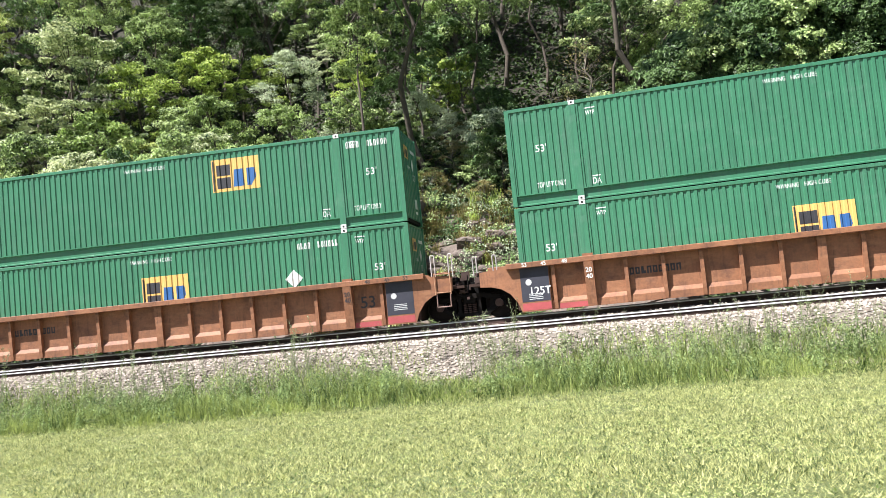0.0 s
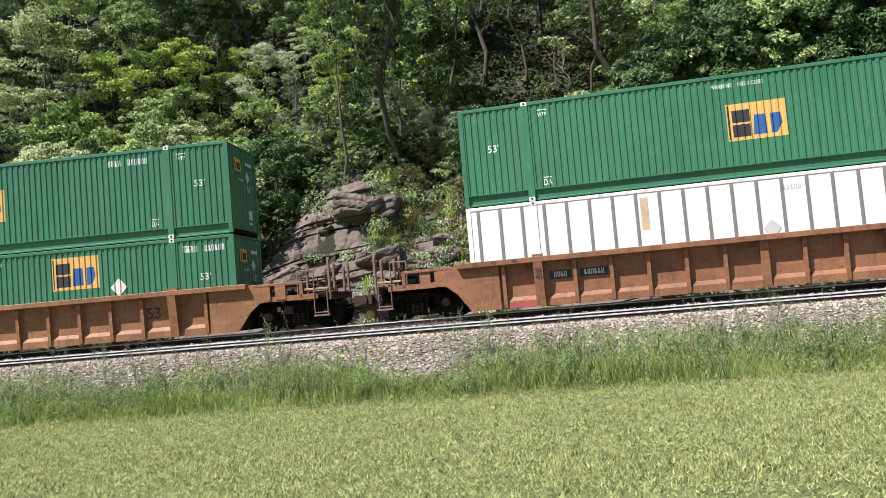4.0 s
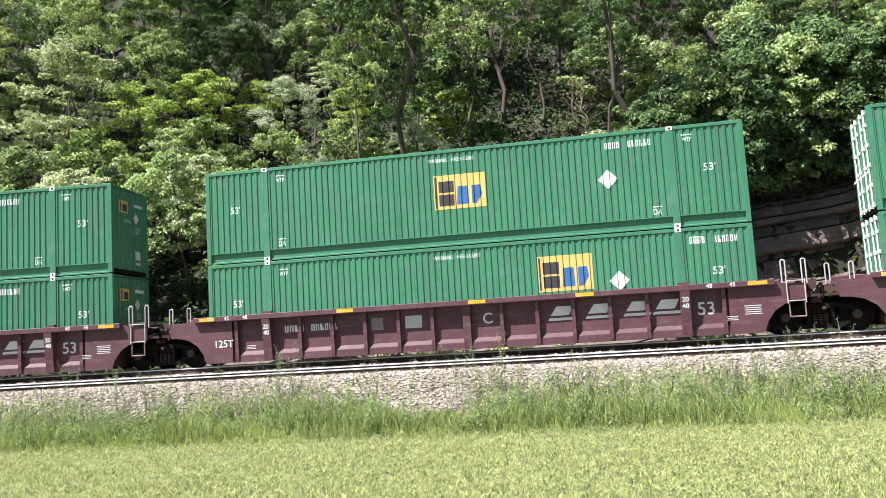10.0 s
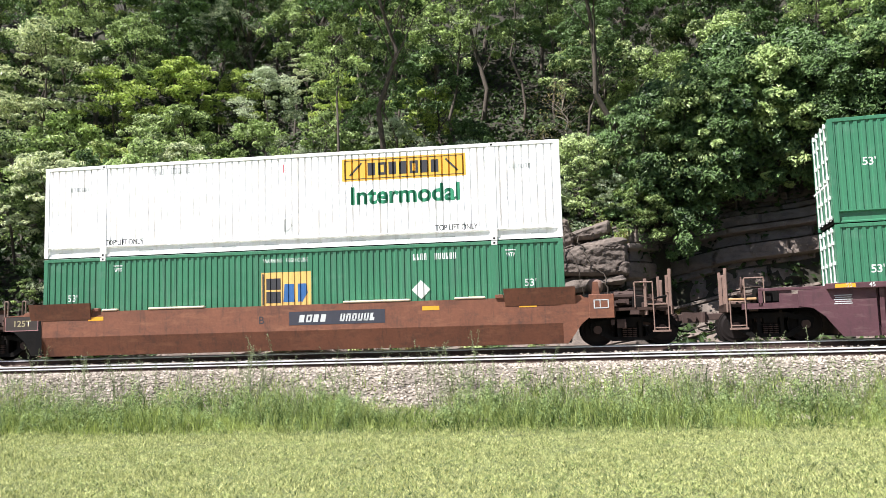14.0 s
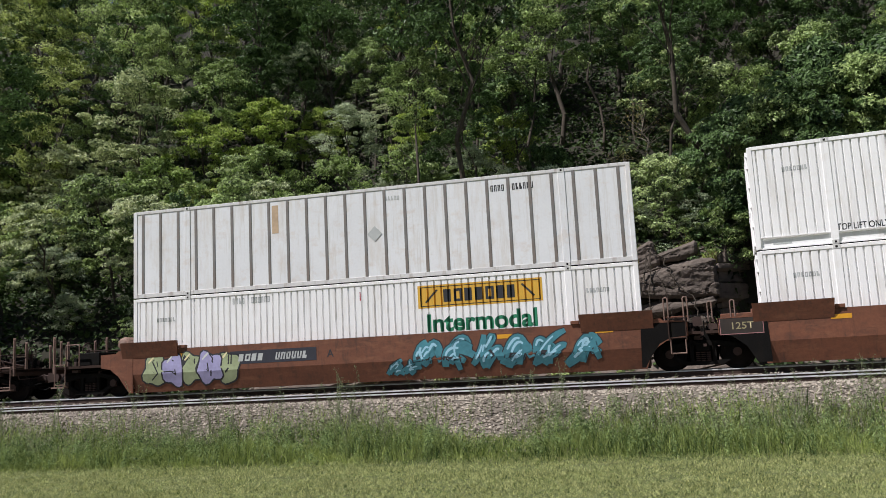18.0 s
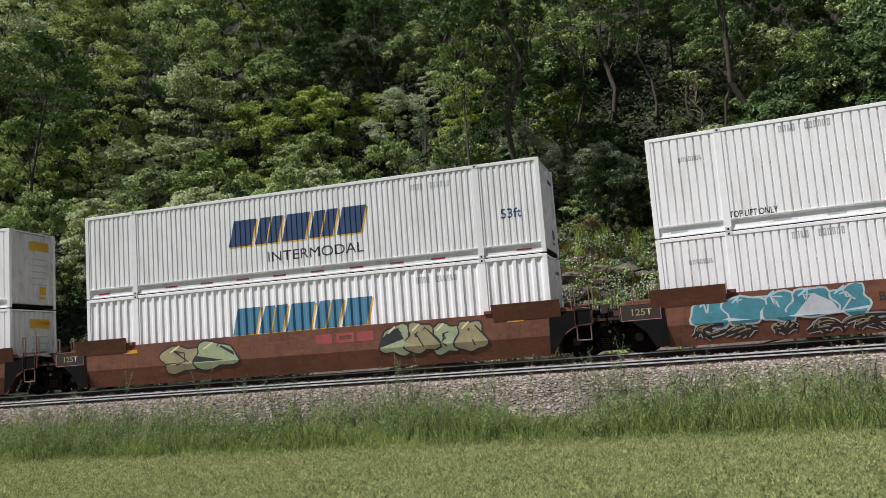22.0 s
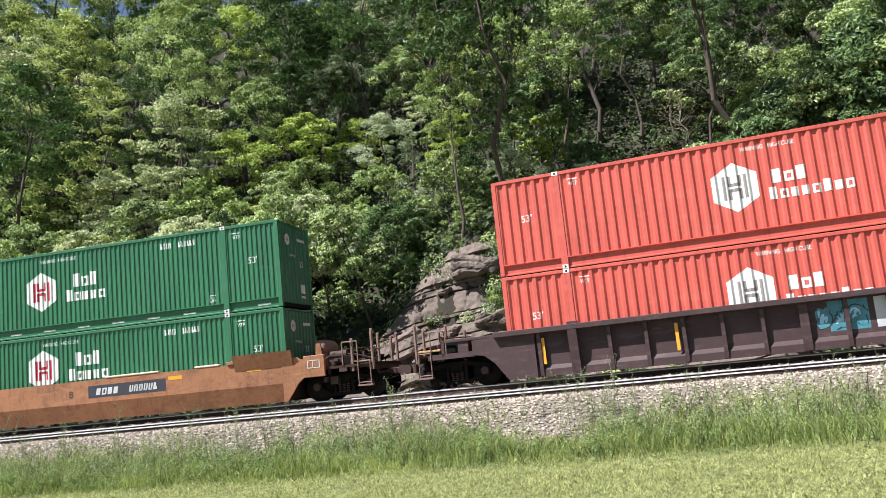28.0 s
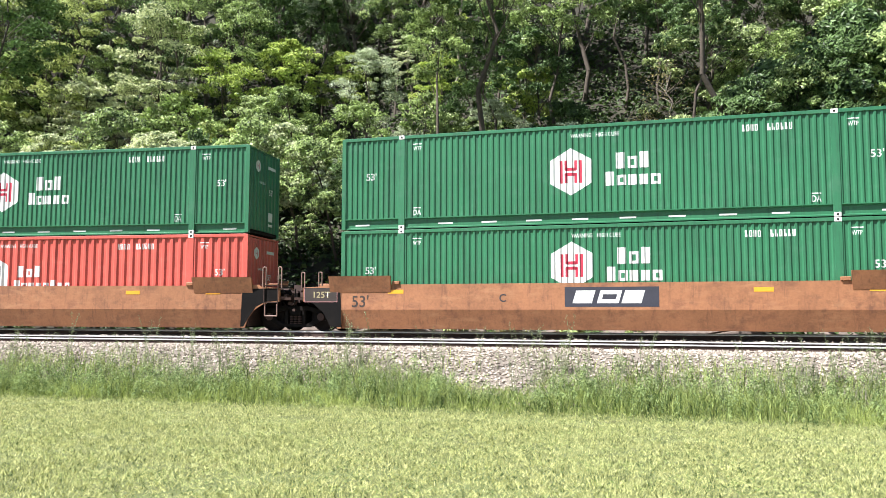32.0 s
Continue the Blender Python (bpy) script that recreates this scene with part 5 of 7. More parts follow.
# ---------------------------------------------------------------- markings
def glyph_rects(n, w, h, gap, rng, slant=0.0, tall=(1.0,)):
    """Plain blocks standing for unreadable or withheld characters."""
    out = []
    x = -(n * w + (n - 1) * gap) / 2
    for i in range(n):
        k = rng.randrange(4) if w < 0.15 else 4
        t = min(w * 0.36, h * 0.34)
        if k == 0:
            rs = [(0, 0, w, h * 0.42), (0, h * 0.42, w * 0.62, h)]
        elif k == 1:
            rs = [(0, 0, t, h), (w - t, 0, w, h), (0, 0, w, t)]
        elif k == 2:
            rs = [(0, 0, t, h), (w - t, 0, w, h), (0, h - t, w, h)]
        else:
            rs = [(0, 0, t, h), (w - t, 0, w, h), (0, 0, w, t), (0, h - t, w, h)]
        if k == 4:
            hh = h * tall[i % len(tall)]
            q = min(w, h) * 0.3
            rs = [(0, 0, w, q), (0, hh - q, w, hh), (0, q, q, hh - q), (w - q, q, w, hh - q)] if i % 3 == 1 else [(0, 0, w * 0.9, hh)]
        out += [[(x + a + slant * b, b), (x + c + slant * b, b), (x + c + slant * d, d), (x + a + slant * d, d)] for a, b, c, d in rs]
        x += w + gap
    return out


def poly_bm(polys):
    bm = bmesh.new()
    for p in polys:
        bm.faces.new([bm.verts.new((x, 0, z)) for x, z in p])
    return bm


TEXTS = {}


def text_bm(words, height, slant=0.0, wide=None):
    """Lettering in x and z, centred, of that capital height (and width)."""
    if words not in TEXTS:
        cu = bpy.data.curves.new("lettering", "FONT")
        cu.body = words
        cu.size = 1.0
        cu.resolution_u = 5
        cu.offset = {"Intermodal": 0.03, "INTERMODAL": 0.0}.get(words, 0.01)
        ob = new("lettering", cu)
        bpy.context.view_layer.update()
        me = bpy.data.meshes.new_from_object(ob.evaluated_get(bpy.context.evaluated_depsgraph_get()))
        bpy.data.objects.remove(ob)
        TEXTS[words] = me
    bm = bmesh.new()
    bm.from_mesh(TEXTS[words])
    bmesh.ops.triangulate(bm, faces=bm.faces[:])
    xs = [v.co.x for v in bm.verts]
    cap = 0.69
    k = height / cap
    kx = k if wide is None else wide / (max(xs) - min(xs))
    mid = (max(xs) + min(xs)) / 2
    for v in bm.verts:
        x, y = v.co.x, v.co.y
        v.co = Vector(((x - mid) * kx + slant * y * k, 0, y * k))
    return bm


def drape(bm, style, x, z, lift=0.004):
    """Lay flat artwork on the corrugated side, at x and z, following its grooves."""
    bmesh.ops.translate(bm, verts=bm.verts[:], vec=(x, 0, z))
    if style in CORR:
        x0, x1 = min(v.co.x for v in bm.verts), max(v.co.x for v in bm.verts)
        for c in edge_xs(style, x0, x1):
            bmesh.ops.bisect_plane(bm, geom=bm.verts[:] + bm.edges[:] + bm.faces[:], plane_co=(c, 0, 0), plane_no=(1, 0, 0))
        xs, wide, slope, deep = CORR[style]
        for v in bm.verts:
            v.co.y = FACE + groove_depth(v.co.x, xs, wide, slope, deep) - lift
    else:
        for v in bm.verts:
            v.co.y = FACE - lift
    bmesh.ops.recalc_face_normals(bm, faces=bm.faces[:])
    return bm


def mark(c, name, bm, material, x, z, lift=0.004, label=""):
    ob = part(name, drape(bm, c["corr"], x, z, lift), M[material], c, label)
    return tagged(ob, kind="stuff") if name in ("serial_block", "small_notice") else ob


def rect(w, h):
    return [(-w / 2, 0), (w / 2, 0), (w / 2, h), (-w / 2, h)]


def shift(poly, dx, dz):
    return [(x + dx, z + dz) for x, z in poly]


def logo_amber(c, x, z, faded=False):
    panel = mark(c, "logo_panel", poly_bm([rect(1.55, 1.02)]), "cream" if faded else "straw", x, z, 0.003, "faded cream emblem panel" if faded else "amber emblem panel")
    d = "txt_black"
    b = "txt_pale" if faded else "txt_blue"
    mark(c, "logo_bar", poly_bm([shift(rect(0.46, 0.34), -0.40, 0.1), shift(rect(0.46, 0.34), -0.40, 0.5), shift(rect(0.05, 0.94), -0.72, 0.04)]), d, x, z, 0.006)
    mark(c, "logo_block", poly_bm([[(-0.10, 0.12), (0.26, 0.12), (0.24, 0.66), (-0.06, 0.66)], [(0.36, 0.12), (0.50, 0.12), (0.66, 0.38), (0.62, 0.66), (0.36, 0.66)]]), b, x, z, 0.006)


def logo_carrier(c, x, z):
    mark(c, "logo_panel", poly_bm([rect(3.75, 0.68)]), "yellow", x, z, 0.003, "amber emblem panel")
    rng = random.Random(3)
    mark(c, "logo_block", poly_bm([shift(p, 0.0, 0.15) for p in glyph_rects(7, 0.25, 0.38, 0.07, rng)]), "txt_black", x, z, 0.007)
    fr = [shift(rect(3.6, 0.02), 0, 0.05), shift(rect(3.6, 0.02), 0, 0.61), shift(rect(0.02, 0.58), -1.79, 0.05), shift(rect(0.02, 0.58), 1.79, 0.05)]
    for sx in (-1, 1):
        fr.append([(sx * 1.25, 0.52), (sx * 1.30, 0.55), (sx * 1.66, 0.18), (sx * 1.61, 0.15)])
    mark(c, "logo_frame", poly_bm(fr), "txt_black", x, z, 0.006)
    mark(c, "lettering", text_bm("Intermodal", 0.50, wide=3.3), "txt_green", x + 0.03, z - 0.70)


def logo_stripe(c, x, z, colour, sub):
    # five slanted blocks, split by one thin line each
    polys = []
    for k in range(5):
        for x0, x1 in ((0.0, 0.38), (0.44, 0.82)) if k % 2 else ((0.0, 0.82),):
            polys.append([(px - 2.35 + 0.97 * k + 0.28 * pz, pz) for px, pz in ((x0, 0.0), (x1, 0.0), (x1, 0.86), (x0, 0.86))])
    mark(c, "logo_shadow", poly_bm([shift(p, 0.06, -0.05) for p in polys]), "yellow", x, z, 0.003)
    mark(c, "logo_block", poly_bm(polys), colour, x, z, 0.006)
    if sub:
        mark(c, "lettering", text_bm("INTERMODAL", 0.32, wide=3.35), "txt_black", x + 0.75, z - 0.62)


def logo_hex(c, x, z, inner, inc=False):
    hexa = [(0.0, 1.38), (-0.60, 1.03), (-0.60, 0.35), (0.0, 0.0), (0.60, 0.35), (0.60, 1.03)]
    mark(c, "logo_hexagon", poly_bm([hexa]), "txt_white", x, z, 0.003, "white hexagon emblem")
    bars = [shift(rect(0.08, 0.66), -0.28, 0.36), shift(rect(0.08, 0.66), 0.28, 0.36), shift(rect(0.08, 0.28), -0.14, 0.74), shift(rect(0.08, 0.28), 0.14, 0.74), shift(rect(0.08, 0.28), -0.14, 0.36),
            shift(rect(0.08, 0.28), 0.14, 0.36), shift(rect(0.32, 0.09), 0, 0.72), shift(rect(0.32, 0.09), 0, 0.57)]
    mark(c, "logo_bar", poly_bm(bars), inner, x, z, 0.006)
    rng = random.Random(5)
    if inc:
        polys = [shift(p, -0.55, 0.52) for p in glyph_rects(3, 0.25, 0.38, 0.06, rng, 0, (1, 0.74, 1))] + [shift(p, -0.05, 0.08) for p in glyph_rects(8, 0.21, 0.34, 0.06, rng, 0, (1, 0.74, 0.74, 0.74, 0.74, 1, 0.74, 0.74))]
        dx = 1.95
    else:
        polys = [shift(p, 0.0, 0.60) for p in glyph_rects(3, 0.27, 0.46, 0.06, rng, 0, (1, 0.74, 1))] + [shift(p, 0.0, 0.12) for p in glyph_rects(5, 0.26, 0.40, 0.055, rng, 0, (1, 0.74, 0.74, 0.74, 0.74))]
        dx = 1.75
    mark(c, "logo_block", poly_bm(polys), "txt_white", x + dx, z + 0.12, 0.006)


def diamond(c, x, z, r=0.28, m="txt_white"):
    mark(c, "placard", poly_bm([[(0, -r), (r, 0), (0, r), (-r, 0)]]), m, x, z, 0.012, "white diamond placard holder")


def serial(c, x, z, m="txt_white", n=10):
    rng = random.Random(int(abs(x * 100)) + n)
    polys = glyph_rects(4, 0.075, 0.19, 0.035, rng)
    mark(c, "serial_block", poly_bm(polys), m, x - 0.42, z)
    mark(c, "serial_block", poly_bm(glyph_rects(6, 0.075, 0.19, 0.035, rng)), m, x + 0.34, z)


def standard_marks(c, m="txt_white", feet=True, serial_x=4.3, warn=True, da=True):
    if warn:
        mark(c, "lettering", text_bm("WARNING", 0.115, wide=0.6), m, -0.62, 2.52)
        mark(c, "lettering", text_bm("HIGH CUBE", 0.115, wide=0.66), m, 0.14, 2.52)
    if feet:
        mark(c, "lettering", text_bm("53'", 0.205), m, -7.1, 1.55)
        mark(c, "lettering", text_bm("53'", 0.205), m, 7.1, 1.55)
    for x in (-5.6, 6.55):
        mark(c, "lettering", text_bm("WTP", 0.12, wide=0.26), m, x, 2.42)
        mark(c, "mark_line", poly_bm([rect(0.3, 0.03)]), m, x, 2.60)
    if da:
        for x in (-5.6, 5.6):
            mark(c, "lettering", text_bm("DA", 0.17, wide=0.24), m, x, 0.42)
            mark(c, "mark_line", poly_bm([rect(0.24, 0.03)]), m, x, 0.63)
    if serial_x:
        serial(c, serial_x, 2.42, m)


def end_art(c, name, bm, material, y, z, lift=0.0):
    """Artwork on the blind end, at y and z."""
    for v in bm.verts:
        v.co = Vector((HALF - 0.018 + lift, v.co.x + y, v.co.z + z))
    bmesh.ops.recalc_face_normals(bm, faces=bm.faces[:])
    return part(name, bm, M[material], c)


def end_marks(c, m, emblem=None):
    """Small panels, a length mark and an emblem on the blind end."""
    for y, z, w, h in ((0.62, 2.34, 0.62, 0.10), (0.55, 0.55, 0.34, 0.30), (0.55, 0.38, 0.34, 0.08)):
        part("end_mark", B(HALF - 0.028, HALF - 0.018, y - w / 2, y + w / 2, z, z + h), M[m], c)
    if m == "txt_white":
        end_art(c, "lettering", text_bm("53'", 0.2), m, 0.55, 1.45)
        end_art(c, "lettering", text_bm("WARNING", 0.09, wide=0.5), m, -0.2, 1.75)
    if emblem == "hex":
        end_art(c, "logo_hexagon", poly_bm([[(0.0, 0.42), (-0.19, 0.31), (-0.19, 0.11), (0.0, 0.0), (0.19, 0.11), (0.19, 0.31)]]), "txt_white", -0.55, 2.1)
        end_art(c, "logo_bar", poly_bm([shift(rect(0.03, 0.2), -0.07, 0.11), shift(rect(0.03, 0.2), 0.07, 0.11), shift(rect(0.1, 0.03), 0, 0.195)]), "txt_red", -0.55, 2.1, 0.003)
    elif emblem == "amber":
        end_art(c, "logo_panel", poly_bm([rect(0.62, 0.4)]), "straw", -0.45, 2.05)
        end_art(c, "logo_bar", poly_bm([shift(rect(0.08, 0.3), -0.2, 0.05), shift(rect(0.3, 0.24), 0.08, 0.05)]), "txt_black", -0.45, 2.05, 0.003)
        end_art(c, "placard", poly_bm([[(0, -0.2), (0.2, 0), (0, 0.2), (-0.2, 0)]]), "txt_white", 0.45, 1.95)
    elif emblem == "carrier":
        end_art(c, "logo_panel", poly_bm([rect(1.1, 0.34)]), "yellow", 0.35, 2.2)
        for k in range(5):
            end_art(c, "end_slat", poly_bm([rect(0.9, 0.05)]), "txt_faint", 0.35, 0.9 + 0.24 * k)


def green_box(kind_a, serial_x=4.3, logo=0.0, gem=None, gz=1.55, top_lift=False, faded=False, lz=1.1):
    c = container("green" if kind_a == "amber" else "deepgreen", "dark-green corrugated steel shipping container with amber emblem" if kind_a == "amber" else "dark-green corrugated steel container with white hexagon emblem", "std" if kind_a == "amber" else "round")
    standard_marks(c, serial_x=serial_x)
    if kind_a == "amber":
        logo_amber(c, logo, lz, faded)
    else:
        logo_hex(c, logo, lz, "txt_red")
        tape(c, "txt_white")
    if gem is not None:
        diamond(c, gem, gz)
    if top_lift:
        for x in (-6.9, 6.9):
            mark(c, "lettering", text_bm("TOP LIFT ONLY", 0.15, wide=0.85), "txt_white", x, 0.5)
    end_marks(c, "txt_white", kind_a)
    return c


def tape(c, m):
    """Short reflective strips along the bottom rail."""
    for i in range(12):
        x = -7.4 + 14.8 * i / 11
        if min(abs(x - 6.096), abs(x + 6.096)) > 0.4:
            part("reflective_strip", shared(("reflective_strip", m), lambda: B(-0.23, 0.23, -1.217, -1.2125, 0.13, 0.18), M[m]), None, c, at=(x, 0, 0))


def white_box(signed=False):
    c = container("white", "white corrugated intermodal container with amber emblem panel", "fine")
    logo_carrier(c, 3.45, 1.97)
    serial(c, -3.9, 2.5, "txt_faint")
    for x in (-5.4, 5.0):
        mark(c, "lettering", text_bm("TOP LIFT ONLY", 0.17, wide=1.25), "txt_black", x, 0.36)
    tape(c, "txt_faint")
    diamond(c, -0.2, 0.72, 0.22, "casting")
    mark(c, "red_tick", poly_bm([rect(0.03, 0.26)]), "txt_red", -0.25, 2.34)
    mark(c, "small_notice", poly_bm([shift(p, 0, 0) for p in glyph_rects(7, 0.07, 0.13, 0.025, random.Random(2))]), "txt_faint", 6.9, 2.1)
    mark(c, "small_notice", poly_bm(glyph_rects(7, 0.07, 0.13, 0.025, random.Random(4))), "txt_faint", -6.9, 2.1)
    if signed:
        mark(c, "sign_panel", poly_bm([rect(1.98, 0.58)]), "txt_navy2", -4.65, 1.82, 0.004, "navy-blue sign panel")
        mark(c, "logo_block", poly_bm(glyph_rects(5, 0.2, 0.36, 0.07, random.Random(1))), "txt_white", -4.65, 1.93, 0.008)
        mark(c, "lettering", text_bm("SHIPPING SUPPLY SPECIALISTS", 0.13, wide=1.95), "txt_navy", -4.65, 1.63)
    end_marks(c, "yellow", "carrier")
    return c


M["txt_faint"] = mat("worn_grey_lettering", (0.50, 0.52, 0.51), 0.6, vary=0.1, scale=2, fine=20, bump=0.0)
M["txt_navy2"] = mat("navy_sign", (0.03, 0.09, 0.22), 0.5, vary=0.1, scale=2, fine=20, bump=0.0)


def stripe_box(upper):
    c = container("grey" if upper else "white", "pale-grey corrugated container with slanted blue emblem blocks", "std" if upper else "wide")
    logo_stripe(c, -0.1, 1.25, "txt_navy" if upper else "txt_steel", upper)
    serial(c, 4.6, 2.35, "txt_faint")
    if upper:
        tape(c, "txt_red")
        mark(c, "lettering", text_bm("53ft", 0.28), "txt_navy", 7.1, 1.15)
    end_marks(c, "txt_navy")
    return c


def plate_box():
    c = container("plate", "white flat-panel container with dark vertical ribs", "plate")
    serial(c, 4.6, 2.4, "txt_black")
    diamond(c, 0.3, 1.45, 0.24, "txt_faint")
    mark(c, "small_notice", poly_bm(glyph_rects(5, 0.07, 0.13, 0.025, random.Random(2))), "txt_faint", 0.9, 2.45)
    mark(c, "rust_streak", poly_bm([rect(0.22, 0.9)]), "sandrust", -3.0, 1.75, 0.003, "tan rust-stained patch")
    return c


M["sandrust"] = mat("tan_stain", (0.55, 0.40, 0.26), 0.7, vary=0.2, scale=3, fine=20, bump=0.0)


def red_box(low=False):
    c = container("red", "faded-red corrugated container with white hexagon emblem", "wide")
    standard_marks(c, serial_x=4.1, da=False)
    logo_hex(c, -1.18, 0.88, "txt_redbar", True)
    end_marks(c, "txt_white", "hex")
    if low:
        mark(c, "paint_patch", poly_bm([rect(1.1, 2.3)]), "freshred", 5.2, 0.3, 0.003, "fresher bright-red repair patch")
    return c


M["txt_redbar"] = mat("dull_grey_bars", (0.22, 0.20, 0.19), 0.6, vary=0.1, scale=2, fine=20, bump=0.0)
M["freshred"] = mat("fresh_red_patch", (0.40, 0.02, 0.02), 0.45, vary=0.15, scale=1.5, fine=14, bump=0.0)

# ---------------------------------------------------------------- well cars
GAP_ART = 9.725
WEB, CHORD, PLATE = -1.335, -1.62, -1.4835
TRUCK_END = 9.85


def wheelset():
    bm = bmesh.new()
    rod(bm, (0, -1.0, 0.46), (0, 1.0, 0.46), 0.08, n=10)
    for s in (-1, 1):
        rod(bm, (0, s * 0.70, 0.46), (0, s * 0.83, 0.46), 0.46, 0.45, n=26)
        rod(bm, (0, s * 0.685, 0.46), (0, s * 0.715, 0.46), 0.485, n=26)
        rod(bm, (0, s * 0.83, 0.46), (0, s * 0.86, 0.46), 0.40, 0.34, n=26)
        rod(bm, (0, s * 0.86, 0.46), (0, s * 0.95, 0.46), 0.13, n=12)
        for i in range(4):
            a = i * math.pi / 2 + 0.4
            box(bm, 0.25 * math.cos(a) - 0.03, 0.25 * math.cos(a) + 0.03, s * 0.845 - 0.02, s * 0.845 + 0.02, 0.46 + 0.25 * math.sin(a) - 0.03, 0.46 + 0.25 * math.sin(a) + 0.03)
    bmesh.ops.translate(bm, verts=bm.verts[:], vec=(0, 0, -0.46))
    return bm


def side_frame(y):
    """A cast side frame: arched top, sagging bottom, columns and pedestals."""
    bm = bmesh.new()
    prism(bm, [(-1.1, 0.50), (-1.1, 0.64), (-0.42, 0.80), (0.42, 0.80), (1.1, 0.64), (1.1, 0.50), (0.42, 0.66), (-0.42, 0.66)], y - 0.06, y + 0.06)
    prism(bm, [(-1.0, 0.42), (-0.5, 0.13), (0.5, 0.13), (1.0, 0.42), (0.82, 0.46), (0.42, 0.24), (-0.42, 0.24), (-0.82, 0.46)], y - 0.055, y + 0.055)
    for x in (-0.3, 0.3):
        box(bm, x - 0.05, x + 0.05, y - 0.05, y + 0.05, 0.2, 0.7)
    for x in (-0.9, 0.9):
        box(bm, x - 0.17, x - 0.12, y - 0.06, y + 0.06, 0.36, 0.58)
        box(bm, x + 0.12, x + 0.17, y - 0.06, y + 0.06, 0.36, 0.58)
    return bm


def truck(parent, x):
    """A two-axle bogie under a car's end."""
    t = part("bogie", shared(("bogie", 0), lambda: box(box(B(-0.2, 0.2, -1.05, 1.05, 0.5, 0.78, bevel=0.03), -0.35, 0.35, -0.3, 0.3, 0.72, 0.82), -0.32, 0.32, -0.9, 0.9, 0.2, 0.7), M["black"]), None, parent, at=(x, 0, RAIL_Z - DATUM))
    # last box: an added black filler standing for the shade behind the springs
    for y in (-1.02, 1.02):
        part("side_frame", shared(("side_frame", y), lambda: side_frame(y), M["black"]), None, t)
        for xx in (-0.9, 0.9):
            part("bearing_cap", shared(("bearing_cap", y), lambda: rod(bmesh.new(), (0, y - 0.11, 0), (0, y + 0.11, 0), 0.12, n=12), M["rust"]), None, t, at=(xx, 0, 0.46))
        for xx in (-0.14, 0.0, 0.14):
            part("spring", shared(("spring", y), lambda: spring(y), M["rust"]), None, t, at=(xx, 0, 0))
    for i, xx in enumerate((-0.9, 0.9)):
        w = part("wheelset", shared(("wheelset", 0), wheelset, M["wheel"]), None, t, at=(xx, 0, 0.46))
        WHEELS[i].append(w)
    return t


WHEELS = [[], []]


def spring(y):
    bm = bmesh.new()
    for k in range(5):
        rod(bm, (0, y, 0.24 + k * 0.055), (0, y, 0.27 + k * 0.055), 0.062, n=8)
    return bm


def ladder(h0, h1, w=0.42):
    bm = bmesh.new()
    for x in (-w / 2, w / 2):
        rod(bm, (x, 0, h0), (x, 0, h1), 0.018, n=6)
    n = max(2, round((h1 - h0) / 0.3))
    for i in range(n):
        z = h0 + 0.06 + i * (h1 - h0 - 0.1) / (n - 1)
        rod(bm, (-w / 2, 0, z), (w / 2, 0, z), 0.015, n=6)
    return bm


def loop_rail(w, z0, z1):
    return tube(bmesh.new(), [(-w / 2, 0, z0), (-w / 2, 0, z1), (w / 2, 0, z1), (w / 2, 0, z0)], 0.02)


def narrow_loop(w, z0, z1):
    """A tall hooped grab iron."""
    return tube(bmesh.new(), [(-w / 2, 0, z0), (-w / 2, 0, z1 - 0.03), (-w / 4, 0, z1), (w / 4, 0, z1), (w / 2, 0, z1 - 0.03), (w / 2, 0, z0)], 0.021)


def air_tank():
    """A riveted cylinder with domed ends, lying across the deck."""
    bm = bmesh.new()
    prof = [(-0.66, 0.04), (-0.62, 0.16), (-0.54, 0.22), (-0.45, 0.245), (0.45, 0.245), (0.54, 0.22), (0.62, 0.16), (0.66, 0.04)]
    for (a, ra), (b, rb) in zip(prof, prof[1:]):
        rod(bm, (8.95, a, 1.86), (8.95, b, 1.86), ra, rb, 18, caps=False)
    for y in (-0.66, 0.66):
        rod(bm, (8.95, y - 0.01, 1.86), (8.95, y + 0.01, 1.86), 0.04, n=8)
    return bm


def rigging(x0, x1, z0, z1, seed, boxes, pipes=0):
    """Brake gear under and over the deck: levers, brackets, bent pipes."""
    rng = random.Random(seed)
    bm = bmesh.new()
    for i in range(boxes):
        x, z, y = rng.uniform(x0, x1), rng.uniform(z0, z1), rng.uniform(-1.36, -0.5) * rng.choice((1, 1, -1))
        w, h, d = rng.uniform(0.03, 0.16), rng.uniform(0.03, 0.13), rng.uniform(0.03, 0.12)
        box(bm, max(x0, x - w), min(x1, x + w), y - d, y + d, z - h, z + h)
    for i in range(pipes):
        y = rng.uniform(-1.38, 1.2)
        a = Vector((rng.uniform(x0, x1), y, rng.uniform(z0, z1)))
        b = Vector((rng.uniform(x0, x1), y + rng.uniform(-0.1, 0.1), a.z + rng.uniform(-0.1, 0.1)))
        c = Vector((b.x, b.y, rng.uniform(z0, z1)))
        tube(bm, [a, b, c], rng.uniform(0.015, 0.035), 5)
    return bm


def coupler():
    bm = B(-0.1, 0.55, -0.09, 0.09, 0.78, 0.98, bevel=0.02)
    prism(bm, [(0.5, 0.72), (0.5, 1.04), (0.85, 1.02), (0.9, 0.9), (0.85, 0.74)], -0.17, 0.04)
    rod(bm, (0.62, 0.12, 0.74), (0.62, 0.12, 1.02), 0.09, n=10)
    return bm


def hose():
    pts = [(0, 0, 0.9), (0.12, 0, 0.66), (0.32, 0, 0.50), (0.55, 0, 0.47), (0.72, 0, 0.55)]
    return tube(bmesh.new(), pts, 0.028)


